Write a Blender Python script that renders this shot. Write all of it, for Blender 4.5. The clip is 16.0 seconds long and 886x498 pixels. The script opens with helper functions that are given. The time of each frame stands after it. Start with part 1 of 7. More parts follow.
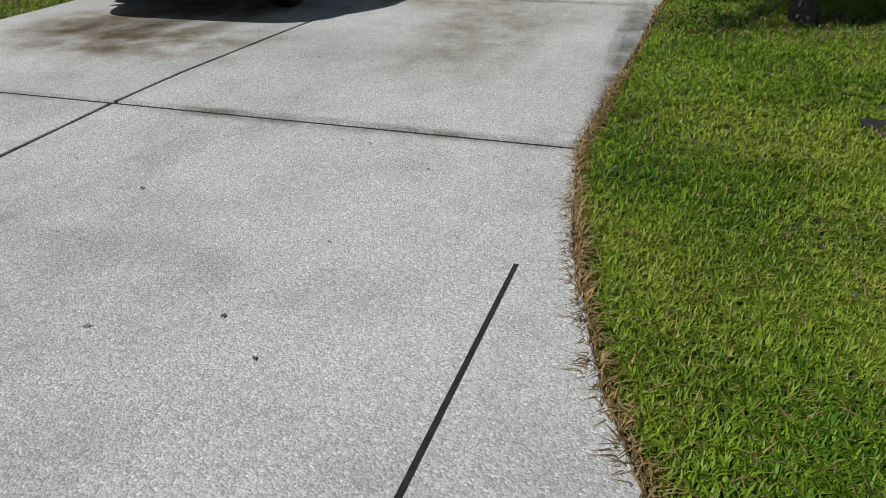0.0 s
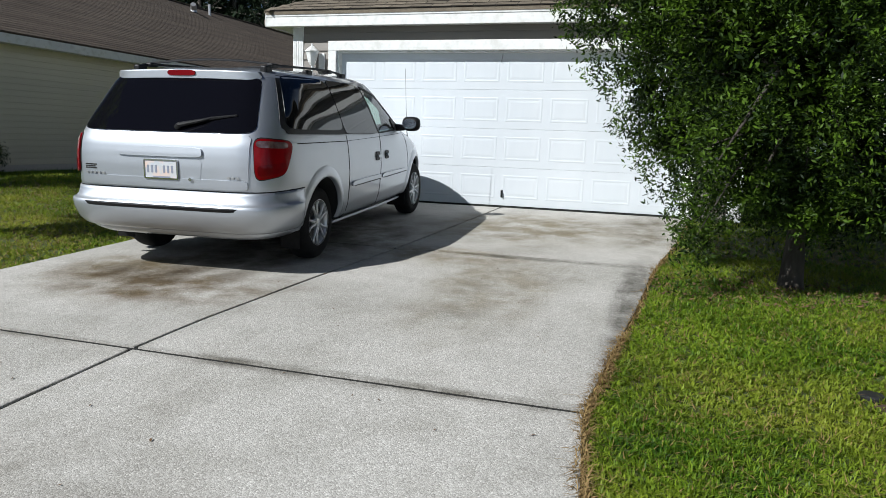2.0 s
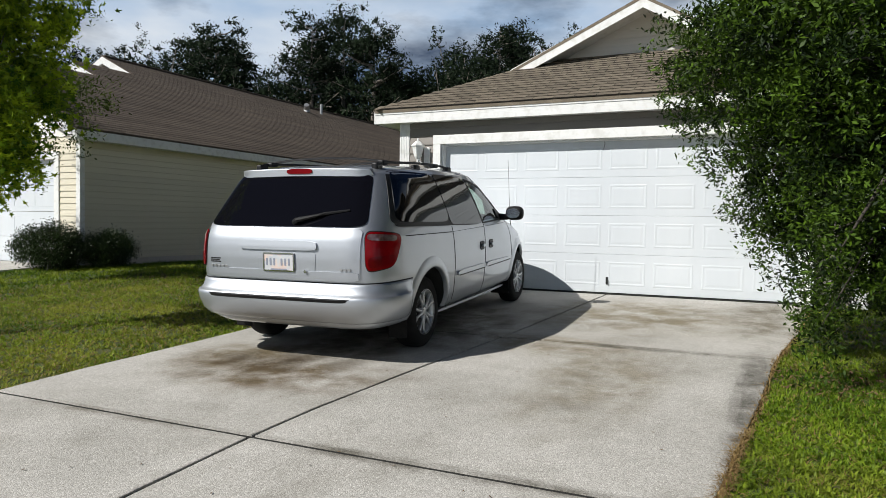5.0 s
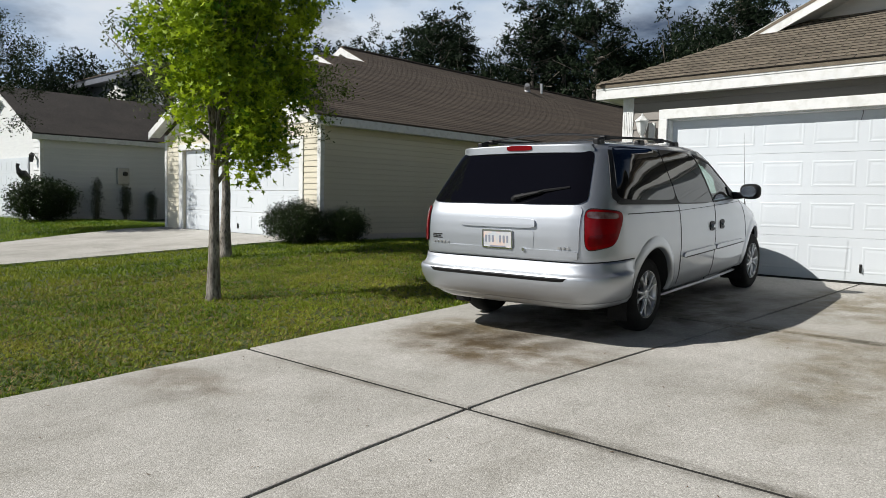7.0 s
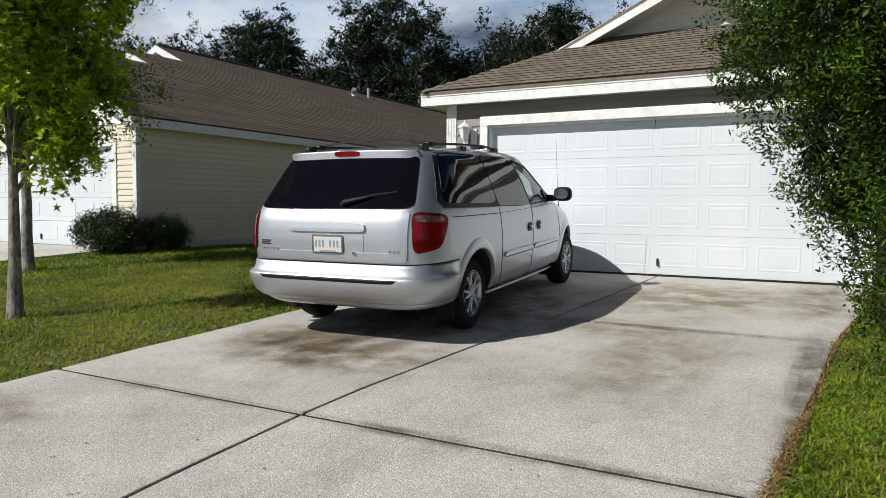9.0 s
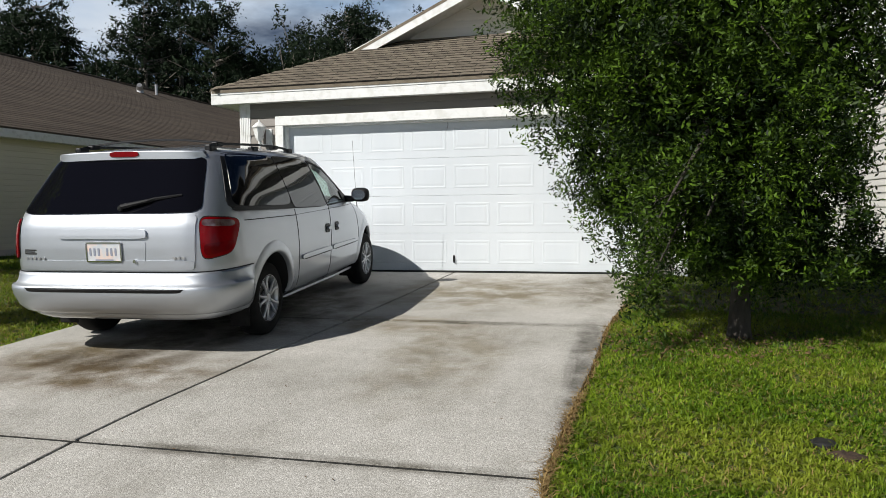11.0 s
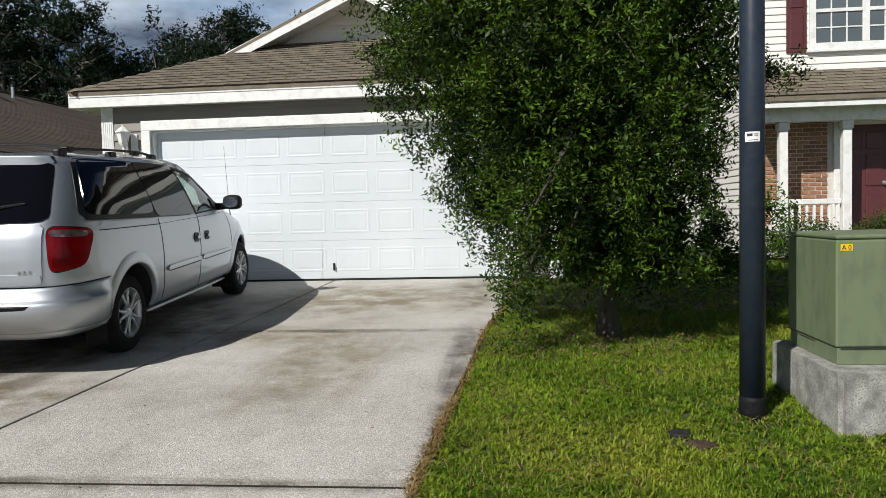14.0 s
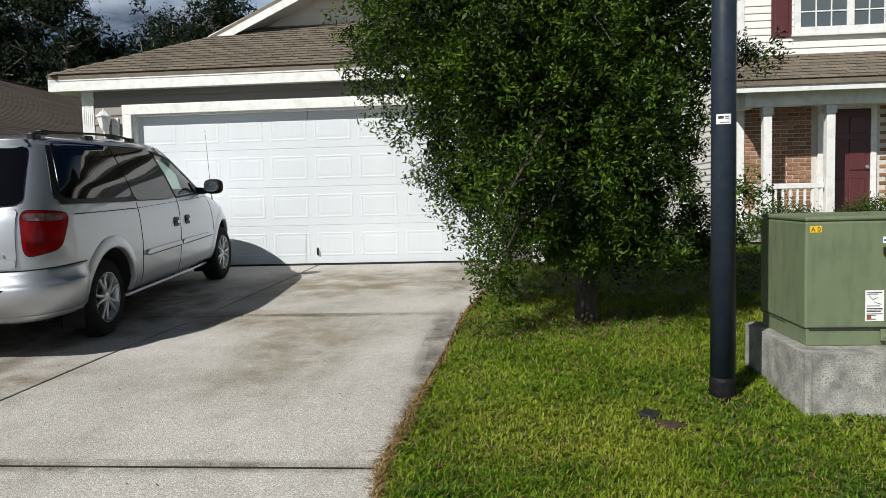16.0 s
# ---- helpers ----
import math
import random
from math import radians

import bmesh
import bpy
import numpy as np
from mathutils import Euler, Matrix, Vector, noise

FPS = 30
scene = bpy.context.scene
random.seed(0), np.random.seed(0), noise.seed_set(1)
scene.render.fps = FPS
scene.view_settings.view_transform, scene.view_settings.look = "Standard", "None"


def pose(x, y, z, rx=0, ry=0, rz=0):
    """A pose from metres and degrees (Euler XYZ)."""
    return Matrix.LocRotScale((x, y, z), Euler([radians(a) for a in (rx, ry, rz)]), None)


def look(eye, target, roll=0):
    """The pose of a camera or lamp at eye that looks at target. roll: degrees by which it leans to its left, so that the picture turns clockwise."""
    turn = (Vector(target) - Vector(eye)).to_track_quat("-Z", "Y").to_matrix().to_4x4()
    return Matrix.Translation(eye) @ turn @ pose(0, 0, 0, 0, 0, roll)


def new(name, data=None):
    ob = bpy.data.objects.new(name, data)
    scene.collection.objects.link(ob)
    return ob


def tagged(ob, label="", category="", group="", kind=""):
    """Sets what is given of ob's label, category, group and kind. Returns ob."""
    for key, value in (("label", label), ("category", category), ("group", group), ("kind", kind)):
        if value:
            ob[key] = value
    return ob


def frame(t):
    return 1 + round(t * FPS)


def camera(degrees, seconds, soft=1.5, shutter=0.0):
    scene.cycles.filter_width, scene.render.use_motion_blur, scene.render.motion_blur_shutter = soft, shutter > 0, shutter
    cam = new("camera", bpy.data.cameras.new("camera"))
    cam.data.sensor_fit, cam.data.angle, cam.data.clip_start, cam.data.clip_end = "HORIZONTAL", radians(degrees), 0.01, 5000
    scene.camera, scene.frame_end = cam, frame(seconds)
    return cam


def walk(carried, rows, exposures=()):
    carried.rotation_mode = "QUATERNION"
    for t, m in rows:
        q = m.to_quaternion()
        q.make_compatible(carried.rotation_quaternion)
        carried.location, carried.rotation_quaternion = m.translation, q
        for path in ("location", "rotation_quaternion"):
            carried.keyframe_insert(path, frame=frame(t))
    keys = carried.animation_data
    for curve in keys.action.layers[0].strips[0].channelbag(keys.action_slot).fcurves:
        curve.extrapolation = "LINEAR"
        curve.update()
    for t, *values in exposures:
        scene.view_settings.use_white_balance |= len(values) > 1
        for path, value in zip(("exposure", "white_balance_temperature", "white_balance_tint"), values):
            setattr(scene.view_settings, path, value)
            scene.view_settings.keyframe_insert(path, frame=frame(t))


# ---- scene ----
cam = camera(62.60, 16.0, soft=0.7)
# seconds, eye, yaw, pitch, roll
ROWS = [
    (0.0, 2.443, -10.033, 0.757, 17.07, -26.73, -0.15),
    (0.5, 2.454, -10.049, 0.780, 18.07, -23.69, -1.51),
    (1.0, 2.452, -10.084, 0.828, 18.59, -17.98, -1.37),
    (1.5, 2.443, -10.099, 0.865, 18.14, -12.35, -1.91),
    (2.0, 2.436, -10.104, 0.900, 17.88, -8.43, -1.94),
    (2.5, 2.439, -10.117, 0.927, 18.22, -5.16, -1.42),
    (3.0, 2.438, -10.143, 0.963, 18.05, -2.44, -1.31),
    (3.2, 2.415, -10.138, 0.990, 17.98, -1.87, -1.58),
    (5.3, 2.397, -10.154, 0.926, 29.07, -2.15, -0.83),
    (5.5, 2.381, -10.136, 0.919, 31.83, -2.36, -0.87),
    (6.0, 2.352, -10.100, 0.914, 39.24, -3.21, -0.84),
    (6.5, 2.338, -10.088, 0.907, 42.55, -3.88, -0.91),
    (7.0, 2.339, -10.075, 0.908, 42.66, -3.73, -1.19),
    (7.5, 2.345, -10.104, 0.907, 41.81, -3.38, -1.08),
    (8.0, 2.347, -10.112, 0.909, 39.85, -3.68, -1.03),
    (8.5, 2.355, -10.114, 0.908, 35.83, -3.55, -0.60),
    (9.0, 2.403, -10.144, 0.919, 29.40, -3.27, -0.42),
    (9.5, 2.434, -10.128, 0.917, 24.82, -3.21, -0.13),
    (10.0, 2.412, -10.105, 0.919, 20.84, -3.60, -0.06),
    (10.2, 2.424, -10.109, 0.923, 19.53, -3.71, 0.21),
    (12.3, 2.524, -10.015, 0.904, 8.45, -2.28, 0.25),
    (12.5, 2.527, -10.007, 0.901, 8.28, -2.15, 0.25),
    (13.0, 2.542, -10.011, 0.907, 7.67, -2.49, 0.67),
    (13.5, 2.565, -9.998, 0.903, 6.82, -2.75, 1.32),
    (14.0, 2.595, -9.997, 0.904, 5.53, -2.83, 1.40),
    (14.5, 2.615, -9.995, 0.899, 4.78, -3.02, 1.35),
    (15.0, 2.649, -10.000, 0.898, 4.52, -3.19, 1.53),
    (15.5, 2.682, -9.996, 0.889, 4.55, -3.46, 1.51),
    (16.0, 2.704, -9.993, 0.884, 4.86, -3.97, 1.46),
]
EXPOSURES = ((0.0, -0.08, 6000, 8), (1.0, -0.02, 6000, 8), (2.2, 0.10, 6150, 8), (5.5, 0.03, 6500, 9), (16.0, 0.04, 6550, 9))
walk(cam, [(t, pose(x, y, z, 90 + pitch, roll, yaw)) for t, x, y, z, yaw, pitch, roll in ROWS], EXPOSURES)

# ---------------------------------------------------------------- light
SUN_EL, SUN_FROM = radians(39.5), Vector((-0.57, -0.82, 0)).normalized()
sun_data = bpy.data.lights.new("sun", "SUN")
sun_data.energy, sun_data.angle, sun_data.color = 5.0, radians(0.53), (1.0, 0.97, 0.925)
sun = new("sun", sun_data)
sun_dir = SUN_FROM * math.cos(SUN_EL) + Vector((0, 0, math.sin(SUN_EL)))
sun.matrix_world = look(sun_dir * 50, (0, 0, 0))

world = bpy.data.worlds.new("sky")
scene.world = world
world.use_nodes = True
wn, wl = world.node_tree.nodes, world.node_tree.links
wn.clear()
sky = wn.new("ShaderNodeTexSky")
sky.sky_type, sky.sun_disc = "NISHITA", False
sky.sun_elevation, sky.sun_rotation = SUN_EL, math.atan2(SUN_FROM.x, SUN_FROM.y)
sky.air_density, sky.dust_density = 1.0, 0.4
wcoord = wn.new("ShaderNodeTexCoord")
wmap = wn.new("ShaderNodeMapping")
wmap.inputs["Scale"].default_value = (1, 1, 2.6)
wl.new(wcoord.outputs["Generated"], wmap.inputs["Vector"])
cloud = wn.new("ShaderNodeTexNoise")
cloud.inputs["Scale"].default_value, cloud.inputs["Detail"].default_value, cloud.inputs["Roughness"].default_value = 2.6, 7, 0.55
wl.new(wmap.outputs[0], cloud.inputs["Vector"])
cramp = wn.new("ShaderNodeValToRGB")
cramp.color_ramp.elements[0].position, cramp.color_ramp.elements[1].position = 0.34, 0.52
wl.new(cloud.outputs["Fac"], cramp.inputs["Fac"])
shade = wn.new("ShaderNodeTexNoise")
shade.inputs["Scale"].default_value, shade.inputs["Detail"].default_value = 4.0, 5
wl.new(wmap.outputs[0], shade.inputs["Vector"])
cgrey = wn.new("ShaderNodeValToRGB")
cgrey.color_ramp.elements[0].position, cgrey.color_ramp.elements[1].position = 0.35, 0.7
cgrey.color_ramp.elements[0].color, cgrey.color_ramp.elements[1].color = (31.0, 43.0, 60.0, 1), (68.0, 71.0, 75.0, 1)
wl.new(shade.outputs["Fac"], cgrey.inputs["Fac"])
wmix = wn.new("ShaderNodeMix")
wmix.data_type = "RGBA"
wsep, wlow, wmul = wn.new("ShaderNodeSeparateXYZ"), wn.new("ShaderNodeMapRange"), wn.new("ShaderNodeMath")
wl.new(wcoord.outputs["Generated"], wsep.inputs[0])
wl.new(wsep.outputs["Z"], wlow.inputs[0])
wlow.inputs[1].default_value, wlow.inputs[2].default_value, wlow.inputs[3].default_value, wlow.inputs[4].default_value = 0.28, 0.42, 1.0, 0.0
wmul.operation = "MULTIPLY"
wl.new(cramp.outputs["Color"], wmul.inputs[0])
wl.new(wlow.outputs[0], wmul.inputs[1])
wl.new(wmul.outputs[0], wmix.inputs[0])
blue = wn.new("ShaderNodeMix")
blue.data_type, blue.blend_type = "RGBA", "MULTIPLY"
blue.inputs[0].default_value = 1.0
blue.inputs[7].default_value = (0.7, 1.05, 1.65, 1)
wl.new(sky.outputs[0], blue.inputs[6])
wl.new(blue.outputs[2], wmix.inputs[6])
wl.new(cgrey.outputs["Color"], wmix.inputs[7])
wbg = wn.new("ShaderNodeBackground")
wbg.inputs["Strength"].default_value = 0.0112
wout = wn.new("ShaderNodeOutputWorld")
wl.new(wmix.outputs[2], wbg.inputs["Color"])
wl.new(wbg.outputs[0], wout.inputs["Surface"])
scene.view_settings.exposure = 0.16

# ---------------------------------------------------------------- helpers
rng = np.random.default_rng(7)


def material(name, base, second=None, rough=0.6, metal=0.0, scale=8.0, fine=60.0, bump=0.0, bump_scale=120.0, spec=0.5, coat=0.0,
             stretch=(1, 1, 1), third=None, spread=(0.35, 0.65), per_piece=0.0, space="Object", rough_var=0.0):
    """A painted, mineral or wooden surface: two colours mixed by coarse noise, a third by fine noise, and relief."""
    m = bpy.data.materials.new(name)
    m.use_nodes = True
    n, l = m.node_tree.nodes, m.node_tree.links
    b = n["Principled BSDF"]
    b.inputs["Roughness"].default_value, b.inputs["Metallic"].default_value = rough, metal
    b.inputs["Specular IOR Level"].default_value, b.inputs["Coat Weight"].default_value = spec, coat
    b.inputs["Coat Roughness"].default_value = 0.04
    b.inputs["Base Color"].default_value = (*base, 1)
    tc, mp = n.new("ShaderNodeTexCoord"), n.new("ShaderNodeMapping")
    mp.inputs["Scale"].default_value = stretch
    l.new(tc.outputs[space], mp.inputs["Vector"])
    colour = None
    if second:
        a = n.new("ShaderNodeTexNoise")
        a.inputs["Scale"].default_value, a.inputs["Detail"].default_value, a.inputs["Roughness"].default_value = scale, 6, 0.6
        l.new(mp.outputs[0], a.inputs["Vector"])
        r = n.new("ShaderNodeValToRGB")
        r.color_ramp.elements[0].position, r.color_ramp.elements[1].position = spread
        r.color_ramp.elements[0].color, r.color_ramp.elements[1].color = (*base, 1), (*second, 1)
        l.new(a.outputs["Fac"], r.inputs["Fac"])
        colour = r.outputs["Color"]
        if rough_var:
            rr = n.new("ShaderNodeMapRange")
            rr.inputs[3].default_value, rr.inputs[4].default_value = rough - rough_var, rough + rough_var
            l.new(a.outputs["Fac"], rr.inputs[0])
            l.new(rr.outputs[0], b.inputs["Roughness"])
    if third:
        a = n.new("ShaderNodeTexNoise")
        a.inputs["Scale"].default_value, a.inputs["Detail"].default_value = fine, 4
        l.new(mp.outputs[0], a.inputs["Vector"])
        r = n.new("ShaderNodeValToRGB")
        r.color_ramp.elements[0].position, r.color_ramp.elements[1].position = 0.48, 0.68
        l.new(a.outputs["Fac"], r.inputs["Fac"])
        x = n.new("ShaderNodeMix")
        x.data_type = "RGBA"
        l.new(r.outputs["Color"], x.inputs[0])
        if colour:
            l.new(colour, x.inputs[6])
        else:
            x.inputs[6].default_value = (*base, 1)
        x.inputs[7].default_value = (*third, 1)
        colour = x.outputs[2]
    if per_piece:
        oi, hv, mr = n.new("ShaderNodeObjectInfo"), n.new("ShaderNodeHueSaturation"), n.new("ShaderNodeMapRange")
        mr.inputs[3].default_value, mr.inputs[4].default_value = 1 - per_piece, 1 + per_piece
        l.new(oi.outputs["Random"], mr.inputs[0])
        l.new(mr.outputs[0], hv.inputs["Value"])
        if colour:
            l.new(colour, hv.inputs["Color"])
        else:
            hv.inputs["Color"].default_value = (*base, 1)
        colour = hv.outputs["Color"]
    if colour:
        l.new(colour, b.inputs["Base Color"])
    if bump:
        a, bp = n.new("ShaderNodeTexNoise"), n.new("ShaderNodeBump")
        a.inputs["Scale"].default_value, a.inputs["Detail"].default_value = bump_scale, 4
        bp.inputs["Strength"].default_value, bp.inputs["Distance"].default_value = bump, 0.01
        l.new(mp.outputs[0], a.inputs["Vector"])
        l.new(a.outputs["Fac"], bp.inputs["Height"])
        l.new(bp.outputs[0], b.inputs["Normal"])
    return m


def leafy(name, dark, light, rough=0.45, through_light=0.35, scale=1.5, dry=None, dry_scale=1.1, spec=0.25, ramp=(0.15, 0.85), per_leaf=0.6, patchy=1.2):
    """Leaves: colour varies leaf by leaf and in patches; some light shines through."""
    m = bpy.data.materials.new(name)
    m.use_nodes = True
    n, l = m.node_tree.nodes, m.node_tree.links
    b, out = n["Principled BSDF"], n["Material Output"]
    b.inputs["Roughness"].default_value, b.inputs["Specular IOR Level"].default_value = rough, spec
    geo, tc, a = n.new("ShaderNodeNewGeometry"), n.new("ShaderNodeTexCoord"), n.new("ShaderNodeTexNoise")
    a.inputs["Scale"].default_value, a.inputs["Detail"].default_value = scale, 3
    l.new(tc.outputs["Object"], a.inputs["Vector"])
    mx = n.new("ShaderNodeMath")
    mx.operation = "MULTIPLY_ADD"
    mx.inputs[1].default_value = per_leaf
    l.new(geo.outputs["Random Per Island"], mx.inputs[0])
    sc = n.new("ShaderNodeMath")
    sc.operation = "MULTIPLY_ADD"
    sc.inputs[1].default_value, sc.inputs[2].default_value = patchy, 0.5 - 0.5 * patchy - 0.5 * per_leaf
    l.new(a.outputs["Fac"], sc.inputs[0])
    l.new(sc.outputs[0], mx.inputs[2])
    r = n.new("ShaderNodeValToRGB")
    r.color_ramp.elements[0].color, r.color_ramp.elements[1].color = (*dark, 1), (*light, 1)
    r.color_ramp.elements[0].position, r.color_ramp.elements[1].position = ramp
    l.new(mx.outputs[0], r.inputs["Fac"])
    colour = r.outputs["Color"]
    if dry:
        dn, dr, dm = n.new("ShaderNodeTexNoise"), n.new("ShaderNodeMapRange"), n.new("ShaderNodeMix")
        dn.inputs["Scale"].default_value, dn.inputs["Detail"].default_value = dry_scale, 4
        l.new(tc.outputs["Object"], dn.inputs["Vector"])
        dr.inputs[1].default_value, dr.inputs[2].default_value, dr.inputs[4].default_value = 0.48, 0.72, 0.6
        l.new(dn.outputs["Fac"], dr.inputs[0])
        dm.data_type = "RGBA"
        l.new(dr.outputs[0], dm.inputs[0])
        l.new(colour, dm.inputs[6])
        dm.inputs[7].default_value = (*dry, 1)
        colour = dm.outputs[2]
    l.new(colour, b.inputs["Base Color"])
    tr, ms = n.new("ShaderNodeBsdfTranslucent"), n.new("ShaderNodeMixShader")
    l.new(colour, tr.inputs["Color"])
    ms.inputs[0].default_value = through_light
    l.new(b.outputs[0], ms.inputs[1])
    l.new(tr.outputs[0], ms.inputs[2])
    l.new(ms.outputs[0], out.inputs["Surface"])
    return m


def thing(name, label, category, at=(0, 0, 0), group="", kind="", turn=0):
    ob = new(name)
    ob.empty_display_size = 0.2
    ob.matrix_world = pose(*at, 0, 0, turn)
    return tagged(ob, label, category, group, kind)


def mesh_of(bm, name, mat, smooth=False):
    me = bpy.data.meshes.new(name)
    bmesh.ops.recalc_face_normals(bm, faces=bm.faces)
    bm.to_mesh(me)
    bm.free()
    for m in (mat if isinstance(mat, (list, tuple)) else [mat]):
        me.materials.append(m)
    if smooth:
        me.polygons.foreach_set("use_smooth", [True] * len(me.polygons))
    return me


def part(name, bm, mat, parent, label="", smooth=False, kind=""):
    """Links a bmesh as one mesh object under a thing or a part (in the parent's own space)."""
    me = mesh_of(bm, name, mat, smooth) if isinstance(bm, bmesh.types.BMesh) else bm
    ob = new(name, me)
    ob.parent = parent
    return tagged(ob, label, kind=kind)


def solid(name, bm, mat, label, category="", kind="", group="", smooth=False):
    """A top-level thing of one mesh."""
    return tagged(new(name, mesh_of(bm, name, mat, smooth)), label, category, group, kind)


def box(bm, lo, hi, bevel=0.0, seg=2):
    r = bmesh.ops.create_cube(bm, size=1.0)
    vs = r["verts"]
    for v in vs:
        v.co = Vector([(lo[i] + hi[i]) / 2 + v.co[i] * (hi[i] - lo[i]) for i in range(3)])
    if bevel:
        es = list({e for v in vs for e in v.link_edges})
        bmesh.ops.bevel(bm, geom=es, offset=bevel, segments=seg, affect="EDGES", profile=0.5)
    return bm


def boxed(lo, hi, bevel=0.0, seg=2):
    return box(bmesh.new(), lo, hi, bevel, seg)


def prism(bm, outline, lo, hi, axis="z", zfun=None):
    """A solid from a closed outline in the plane across the axis, between lo and hi."""
    def at(p, h):
        return {"z": (p[0], p[1], h), "y": (p[0], h, p[1]), "x": (h, p[0], p[1])}[axis]
    a = [bm.verts.new(at(p, lo)) for p in outline]
    b = [bm.verts.new(at(p, hi)) for p in outline]
    n = len(outline)
    bm.faces.new(a)
    bm.faces.new(list(reversed(b)))
    for i in range(n):
        bm.faces.new((a[i], b[i], b[(i + 1) % n], a[(i + 1) % n]))
    if zfun:
        for v in a + b:
            v.co.z += zfun(v.co.x, v.co.y)
    return bm


def tube(bm, pts, radii, sides=10, cap=True):
    """A tapered tube along a line of points."""
    rings = []
    for i, p in enumerate(pts):
        p = Vector(p)
        d = (Vector(pts[min(i + 1, len(pts) - 1)]) - Vector(pts[max(i - 1, 0)])).normalized()
        u = d.cross(Vector((0.31, 0.87, 0.2)))
        u = (u if u.length > 1e-3 else d.cross(Vector((1, 0, 0)))).normalized()
        w = d.cross(u)
        rings.append([bm.verts.new(p + (u * math.cos(k * math.tau / sides) + w * math.sin(k * math.tau / sides)) * radii[i]) for k in range(sides)])
    for a, b in zip(rings, rings[1:]):
        for k in range(sides):
            bm.faces.new((a[k], a[(k + 1) % sides], b[(k + 1) % sides], b[k]))
    if cap:
        bm.faces.new(rings[0][::-1])
        bm.faces.new(rings[-1])
    return bm


def raw_mesh(name, verts, faces, mat, smooth=False):
    """A mesh from numpy arrays: verts (n, 3), faces (m, k)."""
    me = bpy.data.meshes.new(name)
    k = faces.shape[1]
    me.vertices.add(len(verts))
    me.vertices.foreach_set("co", verts.astype(np.float32).ravel())
    me.loops.add(faces.size)
    me.loops.foreach_set("vertex_index", faces.astype(np.int32).ravel())
    me.polygons.add(len(faces))
    me.polygons.foreach_set("loop_start", np.arange(0, faces.size, k, dtype=np.int32))
    me.polygons.foreach_set("loop_total", np.full(len(faces), k, dtype=np.int32))
    if smooth:
        me.polygons.foreach_set("use_smooth", np.ones(len(faces), dtype=bool))
    me.materials.append(mat)
    me.update(calc_edges=True)
    return me


def scatter(name, shape, faces, centres, size, mat, up_bias=0.0, stretch=None):
    """Many small leaves of one outline (k, 3), turned at random, at the centres."""
    n, k = len(centres), len(shape)
    q = rng.normal(size=(n, 3, 3))
    a = q[:, 0] + np.array([0, 0, 0.0])
    nrm = q[:, 1] + np.array([0, 0, up_bias])
    nrm /= np.linalg.norm(nrm, axis=1, keepdims=True)
    a -= (a * nrm).sum(1, keepdims=True) * nrm
    a /= np.linalg.norm(a, axis=1, keepdims=True)
    b = np.cross(nrm, a)
    s = size * rng.uniform(0.7, 1.25, (n, 1, 1))
    sh = np.asarray(shape)[None]
    v = centres[:, None, :] + s * (sh[..., 0:1] * a[:, None] + sh[..., 1:2] * b[:, None] + sh[..., 2:3] * nrm[:, None])
    f = (np.arange(n)[:, None, None] * k + np.asarray(faces)[None]).reshape(-1, len(faces[0]))
    return raw_mesh(name, v.reshape(-1, 3), f, mat)


SLOPE = 0.0517


def gz(y):
    """Height of the ground: level behind the garage front, falling gently to the street."""
    return SLOPE * max(min(y, 0.0), -13.0)


def gza(y):
    return SLOPE * np.clip(y, -13.0, 0.0)


